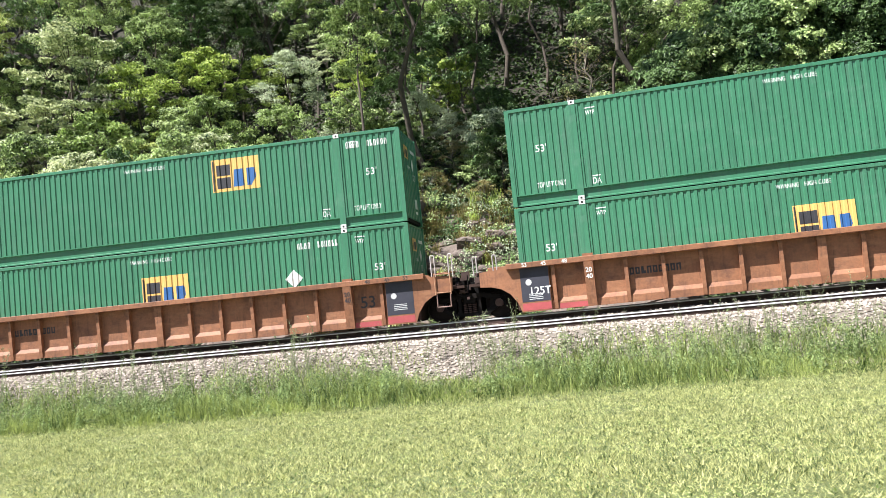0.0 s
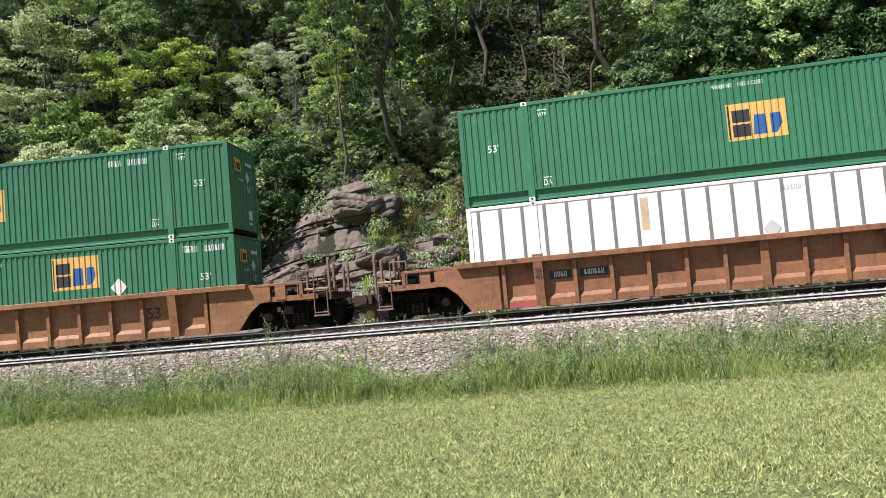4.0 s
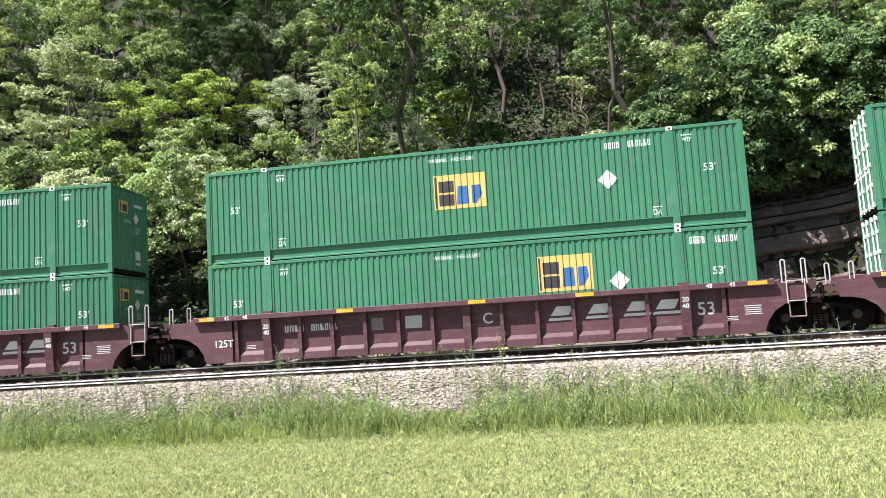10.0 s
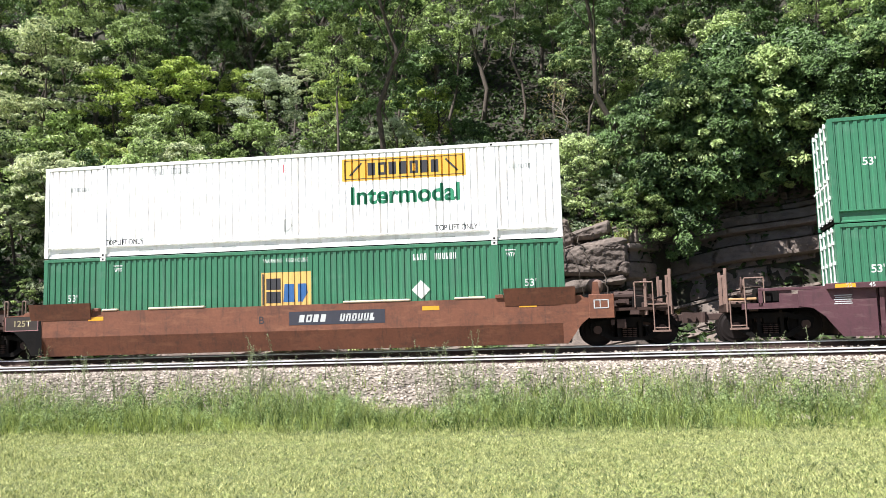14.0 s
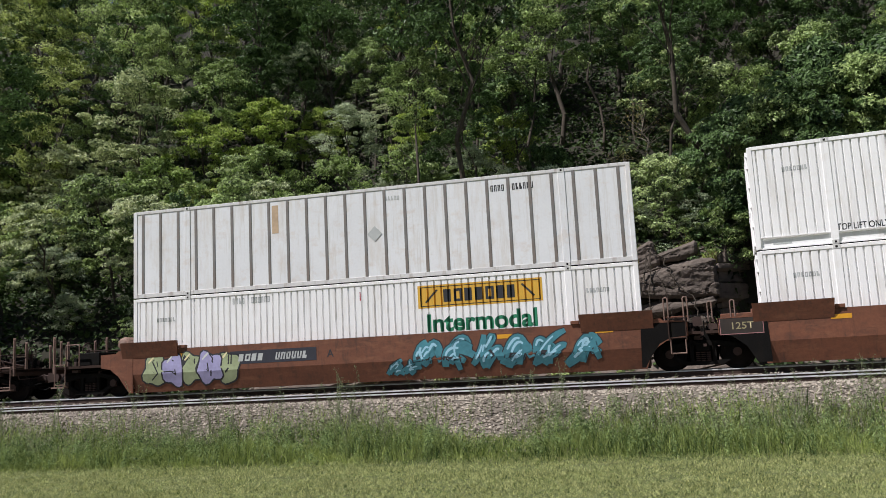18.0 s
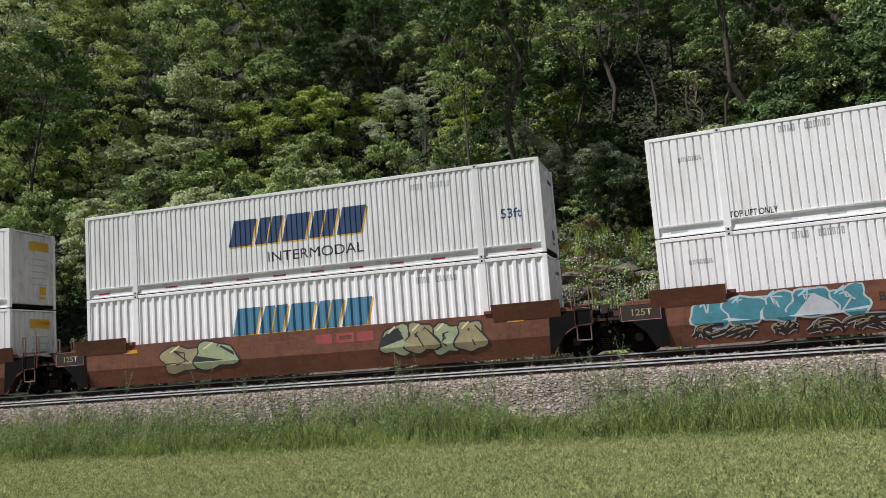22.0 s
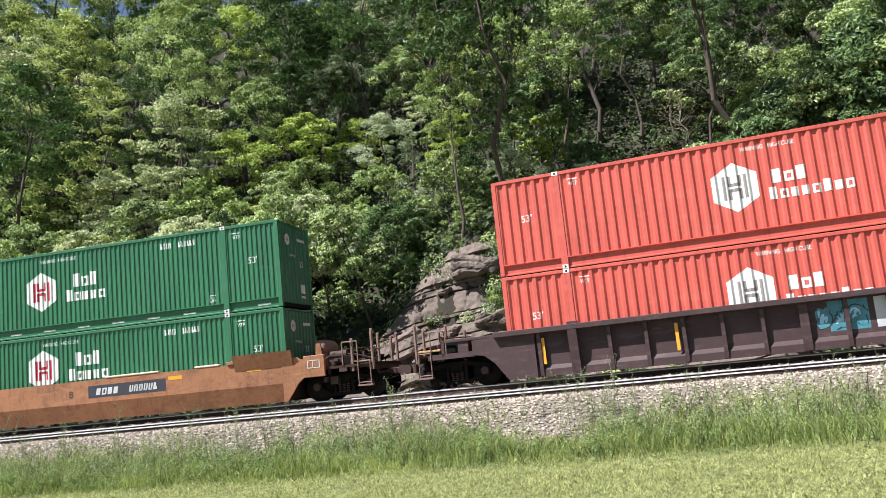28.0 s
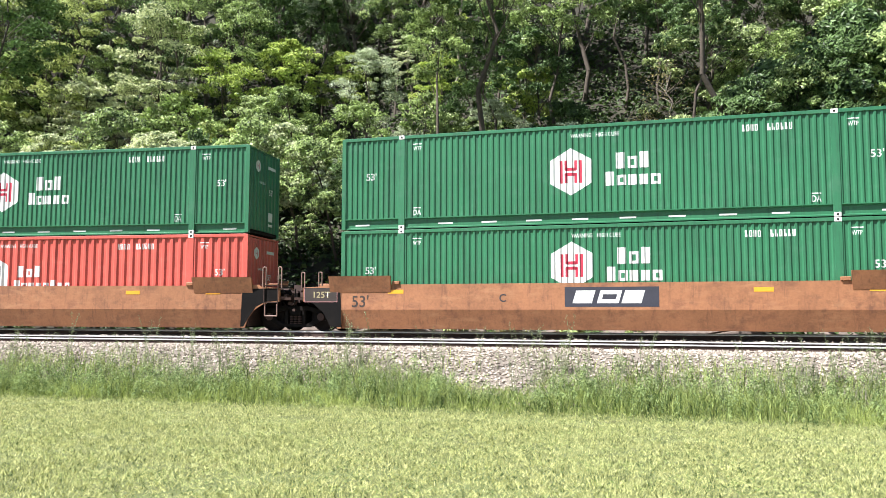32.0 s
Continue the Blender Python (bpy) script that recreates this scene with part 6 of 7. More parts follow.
def end_gear(car, sx, kind, m, style, owner):
    """What stands beyond the well at one end: deck, truck, coupler, ladders, rails."""
    face = Matrix.Identity(4) if sx > 0 else flip_y()
    near = -1 if sx > 0 else 1

    def P(name, key, make, mt=m, at=None, label=""):
        mm = face if at is None else face @ Matrix.Translation(at)
        ob = part(name, shared((name, key, mt.name), make, mt), None, car, label, at=mm)
        return tagged(ob, kind="stuff") if name in ("brake_rigging", "pipework") else ob

    x0 = 7.24 if style == "r" else 7.98
    for s in (-1, 1):
        if kind == "art":
            poly = [(x0, 0.24), (x0, 1.60), (8.55, 1.60), (8.62, 1.54), (9.26, 1.50), (9.26, 1.07), (8.95, 1.05), (8.66, 0.97), (8.4, 0.80), (8.2, 0.52), (8.1, 0.24)]
        else:
            poly = [(x0, 0.24), (x0, 1.60), (8.5, 1.60), (8.6, 1.52), (9.15, 1.50), (9.15, 1.08), (8.8, 1.02), (8.5, 0.78), (8.3, 0.5), (8.1, 0.24)]
        P("end_plate", (kind, s, sx, style), lambda: prism(bmesh.new(), poly, s * 1.45 - 0.03, s * 1.45 + 0.03))
    deck = 9.6 if kind == "art" else 11.05
    P("end_deck", kind, lambda: box(B(8.2, deck, -1.41, 1.41, 1.12, 1.20), 8.15, 8.22, -1.4, 1.4, 0.3, 1.5), M["deck"])
    P("bolster", kind, lambda: box(B(9.0, deck - 0.05, -0.45, 0.45, 0.92, 1.12), 8.2, 9.1, -0.9, 0.9, 0.95, 1.12), M["black"])
    if kind == "art":
        P("connector", 0, lambda: rod(box(B(9.3, 9.7, -0.3, 0.3, 0.85, 1.2, bevel=0.03), 9.35, 9.6, -0.55, 0.55, 1.24, 1.36), (9.7, 0, 0.8), (9.7, 0, 1.3), 0.28, n=14), M["black"])
        if owner:
            truck(car, sx * GAP_ART)
        if sx > 0:
            P("ladder", "art", lambda: ladder(0.98, 1.62, 0.46), (M["rail_pale"] if "maroon" in m.name else M["step_paint"]) if style == "r" else M["deck"], at=(8.98, near * 1.52, 0))
            P("stirrup", "art", lambda: loop_rail(0.4, 1.0, 0.62), M["ladder"], at=(8.98, near * 1.5, 0))
            for k in (8.72, 9.24):
                P("handrail", "art", lambda: narrow_loop(0.11, 1.5, 2.16), M["rail_pale"] if style == "r" else M["ladder"], at=(k, near * 1.42, 0))
            P("tread", "art", lambda: B(-0.34, 0.34, -0.1, 0.3, 1.6, 1.64, bevel=0.01), at=(8.98, near * 1.30, 0))
        else:
            for k in (8.85, 9.45):
                P("handrail", "artL", lambda: narrow_loop(0.11, 1.45, 2.0), M["rail_pale"] if style == "r" else M["ladder"], at=(k, near * 1.1, 0))
            P("deck_box", "artL", lambda: box(B(8.35, 9.2, -0.4, 0.5, 1.2, 1.66, bevel=0.02), 8.5, 9.15, -0.5, -0.4, 1.3, 1.6))
            P("side_bracket", "artL", lambda: box(B(8.92, 9.22, -0.1, 0.02, 1.1, 1.52, bevel=0.015), 9.0, 9.14, -0.13, -0.1, 1.2, 1.42), M["rust"], at=(0, near * 1.47 + (0.05 if near < 0 else -0.05), 0))
        P("brake_rigging", ("art", sx), lambda: rigging(9.28, 9.72, 0.62, 1.5, 7 if sx > 0 else 8, 12), M["rust"])
        P("pipework", ("art", sx), lambda: rigging(9.15, 9.72, 0.7, 1.6, 17 if sx > 0 else 18, 0, 9), M["black"])
        P("brake_pipe", "art", lambda: tube(bmesh.new(), [(8.3, -0.9, 1.4), (8.9, -0.8, 1.5), (9.5, -0.7, 1.38)], 0.03), M["rust"])
        P("valve", "art", lambda: B(8.95, 9.3, -0.75, -0.45, 1.2, 1.5, bevel=0.02), M["rust"])
        P("reservoir", "art", lambda: rod(bmesh.new(), (9.05, -0.98, 1.34), (9.42, -0.98, 1.34), 0.11, n=12), M["black"])
        P("locking_box", "art", lambda: B(8.6, 8.85, 0.1, 0.5, 1.2, 1.6, bevel=0.02), M["rust"])
        P("brake_rod", "art", lambda: tube(bmesh.new(), [(8.5, -1.1, 1.28), (9.0, -1.2, 1.42), (9.5, -1.05, 1.30)], 0.022), M["black"])
        P("hose", "art", lambda: tube(bmesh.new(), [(9.2, -1.15, 1.18), (9.35, -1.2, 0.95), (9.55, -1.18, 0.86), (9.72, -1.12, 0.95)], 0.026), M["black"])
        P("cross_bar", "art", lambda: B(9.32, 9.42, -1.3, 1.3, 1.2, 1.3, bevel=0.01), M["rust"])
    else:
        truck(car, sx * TRUCK_END)
        P("coupler", 0, coupler, M["rust"], at=(10.95, 0, 0))
        P("air_hose", 0, hose, M["black"], at=(11.0, -0.45, 0))
        P("end_sill", 0, lambda: B(10.85, 11.05, -1.42, 1.42, 0.98, 1.22, bevel=0.015), M["deck"])
        for x, y, top in ((10.98, -1.38, 2.25), (10.98, -0.72, 2.12), (10.98, 1.38, 2.2), (10.98, 0.7, 2.05), (10.3, -1.34, 2.0)):
            P("stanchion", top, lambda: box(B(-0.045, 0.045, -0.02, 0.02, 0.98, top, bevel=0.006), -0.02, 0.02, -0.05, 0.05, 0.98, top - 0.05), M["ladder"], at=(x, y, 0))
        P("brake_rigging", ("end", sx), lambda: rigging(9.3, 10.95, 0.75, 1.5, 27, 26), M["rust"])
        P("pipework", ("end", sx), lambda: rigging(9.2, 11.0, 0.62, 1.75, 29, 4, 20), M["black"])
        P("draft_box", "end", lambda: box(B(9.9, 11.0, -0.38, 0.38, 0.72, 1.12, bevel=0.02), 9.4, 10.2, 0.3, 1.2, 1.2, 1.62, bevel=0.02), M["black"])
        P("handrail", "end", lambda: tube(bmesh.new(), [(10.97, -1.38, 1.62), (10.97, -0.7, 1.62)], 0.018), M["ladder"])
        P("ladder", "end", lambda: ladder(0.55, 1.3, 0.4), M["ladder"], at=(10.7, near * 1.46, 0))
        P("step", "end", lambda: B(-0.24, 0.24, -0.06, 0.14, 0.5, 0.55), M["ladder"], at=(10.7, near * 1.44, 0))
        P("handrail", "endloop", lambda: loop_rail(0.5, 1.2, 1.9), M["ladder"], at=(10.25, near * 1.42, 0))
        if style == "r":
            P("end_frame", sx, lambda: box(box(box(B(8.45, 10.15, -1.44, -1.36, 1.52, 1.60, bevel=0.008), 8.45, 10.6, -1.44, -1.36, 1.04, 1.20), 9.30, 9.62, -1.46, -1.4, 1.1, 1.56), 10.05, 10.15, -1.44, -1.36, 1.1, 1.56), at=None if sx > 0 else (0, 2.80, 0))
            P("platform", "r", lambda: B(10.2, 10.95, -1.42, -0.6, 1.30, 1.36, bevel=0.01), M["reflect2"], at=None if sx > 0 else (0, 2.0, 0))
        else:
            P("tank_stand", 0, lambda: prism(bmesh.new(), [(8.78, 1.2), (8.88, 2.0), (9.02, 2.0), (9.12, 1.2)], -0.75, -0.7))
        if style != "r":
            P("air_tank", 0, air_tank, M["tank"])
        if style != "r":
            for yy in (-0.38, 0.38):
                P("tank_bracket", 0, lambda: B(8.8, 9.1, -0.04, 0.04, 1.2, 1.7), at=(0, yy, 0))
        P("brake_cylinder", 0, lambda: rod(B(9.4, 9.9, -0.85, -0.35, 1.24, 1.42, bevel=0.02), (9.45, -0.95, 1.55), (10.0, -0.95, 1.55), 0.13, n=12), M["rust"])
        P("cross_bar", "end", lambda: B(10.2, 10.3, -1.3, 1.3, 1.2, 1.34, bevel=0.01), M["rust"])
        P("valve", "end", lambda: B(9.95, 10.3, -1.15, -0.8, 1.2, 1.5, bevel=0.02), M["black"])
        P("hose", "end", lambda: tube(bmesh.new(), [(10.6, -0.95, 1.1), (10.85, -1.0, 0.8), (11.2, -0.85, 0.62), (11.5, -0.6, 0.7)], 0.028), M["black"])
        P("uncoupling_lever", "end", lambda: tube(bmesh.new(), [(11.1, -1.35, 1.0), (11.12, -1.3, 0.86), (11.12, -0.3, 0.9), (11.3, -0.1, 1.0)], 0.018), M["rust"])
        P("walk_plate", "end", lambda: B(10.35, 10.85, -1.4, -0.5, 1.26, 1.3), M["ladder"])
        if style != "r":
            P("notice_plate", "end", lambda: frame_plate(), M["txt_faint"])
        P("brake_rod", "end", lambda: tube(bmesh.new(), [(9.3, -0.6, 1.5), (9.9, -0.62, 1.72), (10.5, 0.3, 1.72)], 0.022), M["rust"])
        P("brake_wheel", 0, lambda: brake_wheel(), M["rust"], at=(10.5, 0.35, 1.75))
        P("brake_mast", 0, lambda: box(bmesh.new(), 10.44, 10.52, 0.3, 0.4, 1.2, 1.75), M["rust"])
        if style != "r":
            P("grab_panel", 0, lambda: B(8.72, 9.42, -1.52, -1.40, 0.92, 1.60, bevel=0.015))
        P("brake_pipe", "end", lambda: tube(bmesh.new(), [(9.1, -1.0, 1.36), (9.6, -1.05, 1.62), (10.3, -0.95, 1.5), (10.9, -0.7, 1.3)], 0.03), M["rust"])


M["cream_pad"] = mat("cream_padding", (0.62, 0.52, 0.38), 0.8, vary=0.12, scale=3, fine=30, bump=0.1)


def frame_plate():
    bm = bmesh.new()
    for a in ((8.85, 8.88, 1.2, 1.45), (9.24, 9.27, 1.2, 1.45), (8.85, 9.27, 1.2, 1.225), (8.85, 9.27, 1.425, 1.45), (9.02, 9.04, 1.2, 1.45)):
        box(bm, a[0], a[1], -1.527, -1.521, a[2], a[3])
    return bm


def brake_wheel():
    """A ring with three spokes that cross its hub."""
    bm = bmesh.new()
    n, k, r = 16, 5, 0.018
    ring = []
    for i in range(n):
        a = 2 * math.pi * i / n
        ring.append([bm.verts.new((r * math.sin(2 * math.pi * j / k), (0.24 + r * math.cos(2 * math.pi * j / k)) * math.cos(a), (0.24 + r * math.cos(2 * math.pi * j / k)) * math.sin(a))) for j in range(k)])
    for i in range(n):
        for j in range(k):
            bm.faces.new((ring[i][j], ring[(i + 1) % n][j], ring[(i + 1) % n][(j + 1) % k], ring[i][(j + 1) % k]))
    for i in (0, 5, 11):
        a = 2 * math.pi * i / n
        rod(bm, (0, 0, 0), (0, 0.24 * math.cos(a), 0.24 * math.sin(a)), 0.012, n=5)
    return bm


M["deck"] = mat("grimy_deck_steel", (0.045, 0.027, 0.021), 0.8, spec=0.2, vary=0.35, scale=3, fine=25, bump=0.2, stain=(0.10, 0.05, 0.035), stain_amt=0.5)
M["tank"] = mat("faded_tank_paint", (0.24, 0.15, 0.115), 0.6, vary=0.25, scale=4, fine=30, bump=0.08)
M["step_paint"] = mat("worn_orange_step_paint", (0.36, 0.19, 0.10), 0.65, vary=0.25, scale=4, fine=30, bump=0.1)
M["reflect2"] = mat("faded_yellow_platform", (0.42, 0.26, 0.12), 0.7, vary=0.3, scale=4, fine=30, bump=0.1)
M["rail_pale"] = mat("pale_handrail_paint", (0.40, 0.36, 0.34), 0.6, vary=0.2, scale=4, fine=30, bump=0.05)
M["ladder"] = mat("worn_ladder_paint", (0.21, 0.135, 0.105), 0.65, vary=0.25, scale=4, fine=30, bump=0.1)


def flat_mark(car, name, polys_or_bm, material, x, z, y=WEB - 0.0015, label=""):
    bm = polys_or_bm if isinstance(polys_or_bm, bmesh.types.BMesh) else poly_bm(polys_or_bm)
    bmesh.ops.translate(bm, verts=bm.verts[:], vec=(x, y, z))
    bmesh.ops.recalc_face_normals(bm, faces=bm.faces[:])
    return part(name, bm, M[material], car, label)


def ribbed_car(colour, label, left, right, owner_left=True):
    m = M[colour]
    car = new("well_car")
    tagged(car, label, "railcar", group="well cars of the train")

    def P(name, key, make, mt=m, at=None):
        return part(name, shared((name, key, mt.name), make, mt), None, car, at=at)

    for s in (0, 1):
        at = flip_y() if s else Matrix.Identity(4)
        P("top_chord", "r", lambda: B(-8.45, 8.45, CHORD, -1.31, 1.50, 1.655, bevel=0.012), at=at)
        P("side_web", "r", lambda: B(-7.25, 7.25, WEB, -1.312, 0.55, 1.51), at=at)
        P("bottom_sill", "r", lambda: prism_x(bmesh.new(), [(WEB, 0.56), (-1.40, 0.46), (-1.41, 0.44), (-1.41, 0.24), (-1.15, 0.24), (-1.15, 0.56)], -7.25, 7.25), at=at)
        for i in range(-7, 8):
            if abs(i) == 6:
                continue
            wide = 0.11 if i == 0 else 0.052
            P("side_post", wide, lambda: prism_x(bmesh.new(), [(WEB, 1.5), (-1.50, 1.5), (-1.455, 0.45), (-1.43, 0.26), (WEB, 0.26)], -wide, wide), at=at @ Matrix.Translation((i * 1.016, 0, 0)))
        for x in (-6.096, 6.096):
            P("guide_post", "r", lambda: box(prism_x(bmesh.new(), [(WEB, 1.5), (CHORD - 0.01, 1.5), (-1.47, 0.24), (WEB, 0.24)], -0.13, 0.13), -0.15, 0.15, -1.5, -1.33, 1.655, 1.73), at=at @ Matrix.Translation((x, 0, 0)))
    P("well_floor", "r", lambda: box(box(B(-8.2, 8.2, -1.3, 1.3, 0.26, 0.36), -8.2, -8.1, -1.3, 1.3, 0.3, 1.3), 8.1, 8.2, -1.3, 1.3, 0.3, 1.3), M["black"])
    end_gear(car, -1, left, m, "r", owner_left)
    end_gear(car, 1, right, m, "r", False)
    return car


def flare(bm):
    """Lean the top of a guide plate outwards."""
    for v in bm.verts:
        if v.co.z > 1.6:
            v.co.y -= 0.15
    return bm


def smooth_car(colour, label, left, right, owner_left=True):
    m = M[colour]
    car = new("well_car")
    tagged(car, label, "railcar", group="well cars of the train")

    def P(name, key, make, mt=m, at=None):
        return part(name, shared((name, key, mt.name), make, mt), None, car, at=at)

    for s in (0, 1):
        at = flip_y() if s else None
        P("side_sill", "s", lambda: prism_x(bmesh.new(), [(-1.47, 1.58), (-1.47, 0.82), (-1.31, 0.24), (-1.2, 0.24), (-1.36, 0.82), (-1.36, 1.58)], -8.0, 8.0), at=at)
        for sx in (-1, 1):
            poly = [(sx * 6.32, 1.84), (sx * 8.35, 1.84), (sx * 8.35, 1.34), (sx * 6.36, 1.34)]
            P("end_guide", sx, lambda: flare(prism(bmesh.new(), poly if sx > 0 else poly[::-1], -1.48, -1.40)), at=at)
            P("guide_lug", sx, lambda: B(sx * 6.2 - 0.12, sx * 6.2 + 0.12, -1.52, -1.36, 1.58, 1.68, bevel=0.01), at=at)
    P("well_floor", "r", lambda: box(box(B(-8.2, 8.2, -1.3, 1.3, 0.26, 0.36), -8.2, -8.1, -1.3, 1.3, 0.3, 1.3), 8.1, 8.2, -1.3, 1.3, 0.3, 1.3), M["black"])
    end_gear(car, -1, left, m, "s", owner_left)
    end_gear(car, 1, right, m, "s", False)
    return car


def code_bars(car, x, z, n, h, m, y, slant=0.0, seed=1, w=None):
    w = w or h * 0.62
    flat_mark(car, "code_block", glyph_rects(n, w, h, w * 0.28, random.Random(seed), slant), m, x, z, y)


def capacity_marks(car, y=WEB - 0.0015, m="txt_white", one25=True):
    if one25:
        flat_mark(car, "lettering", text_bm("125T", 0.21), "txt_white", -7.5, 0.72, PLATE - 0.003)
    flat_mark(car, "lettering", text_bm("53", 0.34), m, 6.65, 0.82, y)
    for sx in (-1, 1):
        for k, word in ((6.75, "48"), (7.35, "45"), (7.9, "53")):
            flat_mark(car, "lettering", text_bm(word, 0.11), m, sx * k, 1.53, CHORD - 0.002)
        for k, word in ((1.2, "20"), (1.02, "40")):
            flat_mark(car, "lettering", text_bm(word, 0.13), m, sx * 6.096, k, CHORD - 0.012 + (1.37 - k) * 0.127)


def ribbon(pts, w):
    """A stroke of width w along pts, as quads."""
    out = []
    pts = [Vector(p) for p in pts]
    side = []
    for i, p in enumerate(pts):
        d = pts[min(i + 1, len(pts) - 1)] - pts[max(i - 1, 0)]
        nrm = Vector((-d.y, d.x)).normalized() * (w / 2) * (0.55 + 0.45 * math.sin(math.pi * (i + 0.6) / (len(pts) + 0.2)))
        side.append((p + nrm, p - nrm))
    for (a, b), (c, d) in zip(side, side[1:]):
        out.append([tuple(a), tuple(c), tuple(d), tuple(b)])
    return out


def face_in(z, y):
    """How far the smooth sill's lower facet leans in at z."""
    return (0.82 - z) / 0.58 * 0.16 - 0.006 if y > -1.48 and y < -1.47 and z < 0.82 else 0.0


def bubbles(car, x0, x1, z0, z1, fills, edge, seed, y=-1.474):
    """Graffiti: swollen overlapping blobs with dark rims, notches and a pale shine; no readable words."""
    rng = random.Random(seed)
    n = len(fills)
    w = (x1 - x0) / n
    for i, fill in enumerate(fills):
        cx, cz = x0 + w * (i + 0.5), (z0 + z1) / 2 + rng.uniform(-0.04, 0.04)
        ph, k3, k2 = rng.uniform(0, 6.28), rng.uniform(0.06, 0.16), rng.uniform(0.05, 0.14)
        rx, rz = w * rng.uniform(0.72, 0.84), (z1 - z0) * 0.5

        def ring(grow):
            out = []
            for j in range(26):
                a = 2 * math.pi * j / 26
                c, q = math.cos(a), math.sin(a)
                r = (abs(c) ** 3 + abs(q) ** 3) ** (-1 / 3) * (1 + k3 * math.sin(3 * a + ph) + k2 * math.sin(5 * a - ph)) * 0.86
                out.append((cx + c * (r * rx + grow), max(z0, min(z1, cz + q * (r * rz + grow)))))
            return out

        notch = [p for m in range(2) for p in ribbon([(cx + rng.uniform(-0.3, 0.3) * rx, cz + rng.uniform(-0.5, 0.1) * rz + 0.12 * t) for t in range(4)], 0.05)]
        shine = ribbon([(cx - 0.45 * rx + 0.1 * rx * t, cz + 0.45 * rz + 0.05 * t) for t in range(5)], 0.06)
        pale = {"teal": "txt_pale", "lilac": "txt_white"}.get(fill, "cream")
        for d, polys, mt in ((0.0, [ring(0.0)], edge), (0.0012, [ring(-0.055)], fill), (0.0022, notch, edge), (0.0030, shine, pale)):
            bm = poly_bm(polys)
            bmesh.ops.bisect_plane(bm, geom=bm.verts[:] + bm.edges[:] + bm.faces[:], plane_co=(0, 0, 0.82), plane_no=(0, 0, 1))
            for v in bm.verts:
                v.co.y = y - d - 0.0032 * (i % 2) + face_in(v.co.z, y)
            bmesh.ops.recalc_face_normals(bm, faces=bm.faces[:])
            part("spray_paint", bm, M[mt], car, "%s graffiti blob" % M[mt].name.replace("_", " "))


def scrawl(car, x, z, h, n, seed, y):
    """Loose black line work, one looping stroke after another; not words."""
    rng = random.Random(seed)
    for k in range(n):
        pts = []
        a0, turn = rng.uniform(0, 6.28), rng.choice((-1, 1)) * rng.uniform(3.5, 5.6)
        for j in range(13):
            a = a0 + turn * j / 12
            pts.append((x + h * 0.4 + h * 0.42 * math.cos(a) + h * 0.1 * j / 12, z + h / 2 + h * 0.5 * math.sin(a)))
        bm = bmesh.new()
        for p in ribbon(pts, 0.075):
            bm.faces.new([bm.verts.new((px, y - 0.0006 * k + face_in(pz, y), pz)) for px, pz in p])
        bmesh.ops.recalc_face_normals(bm, faces=bm.faces[:])
        part("graffiti_line", bm, M["txt_black"], car, "black graffiti scrawl")
        x += h * 0.95


def spray(car, x0, x1, z0, z1, fill, edge, seed, y=-1.474, name="spray_paint", n=6, bold=1.0):
    """Graffiti: swelling curved strokes with rims and highlights; no readable words."""
    rng = random.Random(seed)
    w = (x1 - x0) / n
    h = z1 - z0
    rim, body, shine = [], [], []
    for i in range(n):
        cx = x0 + w * (i + 0.5)
        for k in range(5):
            a = (cx + rng.uniform(-0.55, 0.1) * w, z0 + h * rng.uniform(0.08, 0.35))
            b = (cx + rng.uniform(-0.5, 0.5) * w, z0 + h * rng.uniform(0.3, 0.95))
            c = (cx + rng.uniform(-0.1, 0.6) * w, z0 + h * rng.uniform(0.1, 0.9))
            pts = []
            for j in range(11):
                t = j / 10
                pts.append(((1 - t) ** 2 * a[0] + 2 * t * (1 - t) * b[0] + t * t * c[0], max(z0 + 0.03, min(z1 - 0.03, (1 - t) ** 2 * a[1] + 2 * t * (1 - t) * (b[1] * 1.25 - z0 * 0.25) + t * t * c[1]))))
            th = rng.uniform(0.2, 0.34) * min(1.0, h) * bold
            rim.append(ribbon(pts, th + 0.07))
            body.append(ribbon(pts, th))
            shine.append(ribbon([(px - 0.02, pz + 0.02) for px, pz in pts[2:8]], th * 0.28))
    pale = {"teal": "txt_pale", "lilac": "txt_white", "rose": "sand", "sage": "cream", "sand": "cream", "plum": "rose", "umber": "sand"}.get(fill, "txt_white")
    words = "%s graffiti stroke" % M[fill].name.replace("_", " ")
    for strokes, mt, d in ((rim, edge, 0.0), (body, fill, -0.0012), (shine, pale, -0.0024)):
        for i, polys in enumerate(strokes):
            bm = bmesh.new()
            for p in polys:
                bm.faces.new([bm.verts.new((px, y + d - 0.0003 * (i % 10) + face_in(max(z0, min(z1, pz)), y), max(z0, min(z1, pz)))) for px, pz in p])
            bmesh.ops.remove_doubles(bm, verts=bm.verts[:], dist=0.0005)
            bmesh.ops.recalc_face_normals(bm, faces=bm.faces[:])
            part(name, bm, M[mt], car, words)


# ---------------------------------------------------------------- the train
OFFSETS = [0, 19.48, 38.96, 62.5, 86.0, 105.45, 124.9, 148.5, 167.95, 187.4, 211.0, 230.4, 249.8, 273.35, 296.9, 316.35, 335.8]
TRAIN = []


def couple(i, car, low, up):
    TRAIN.append((i, car, Matrix.Identity(4)))
    TRAIN.append((i, low, Matrix.Translation((0, 0, 0.365))))
    TRAIN.append((i, up, Matrix.Translation((0, 0, 0.365 + CH + 0.012))))


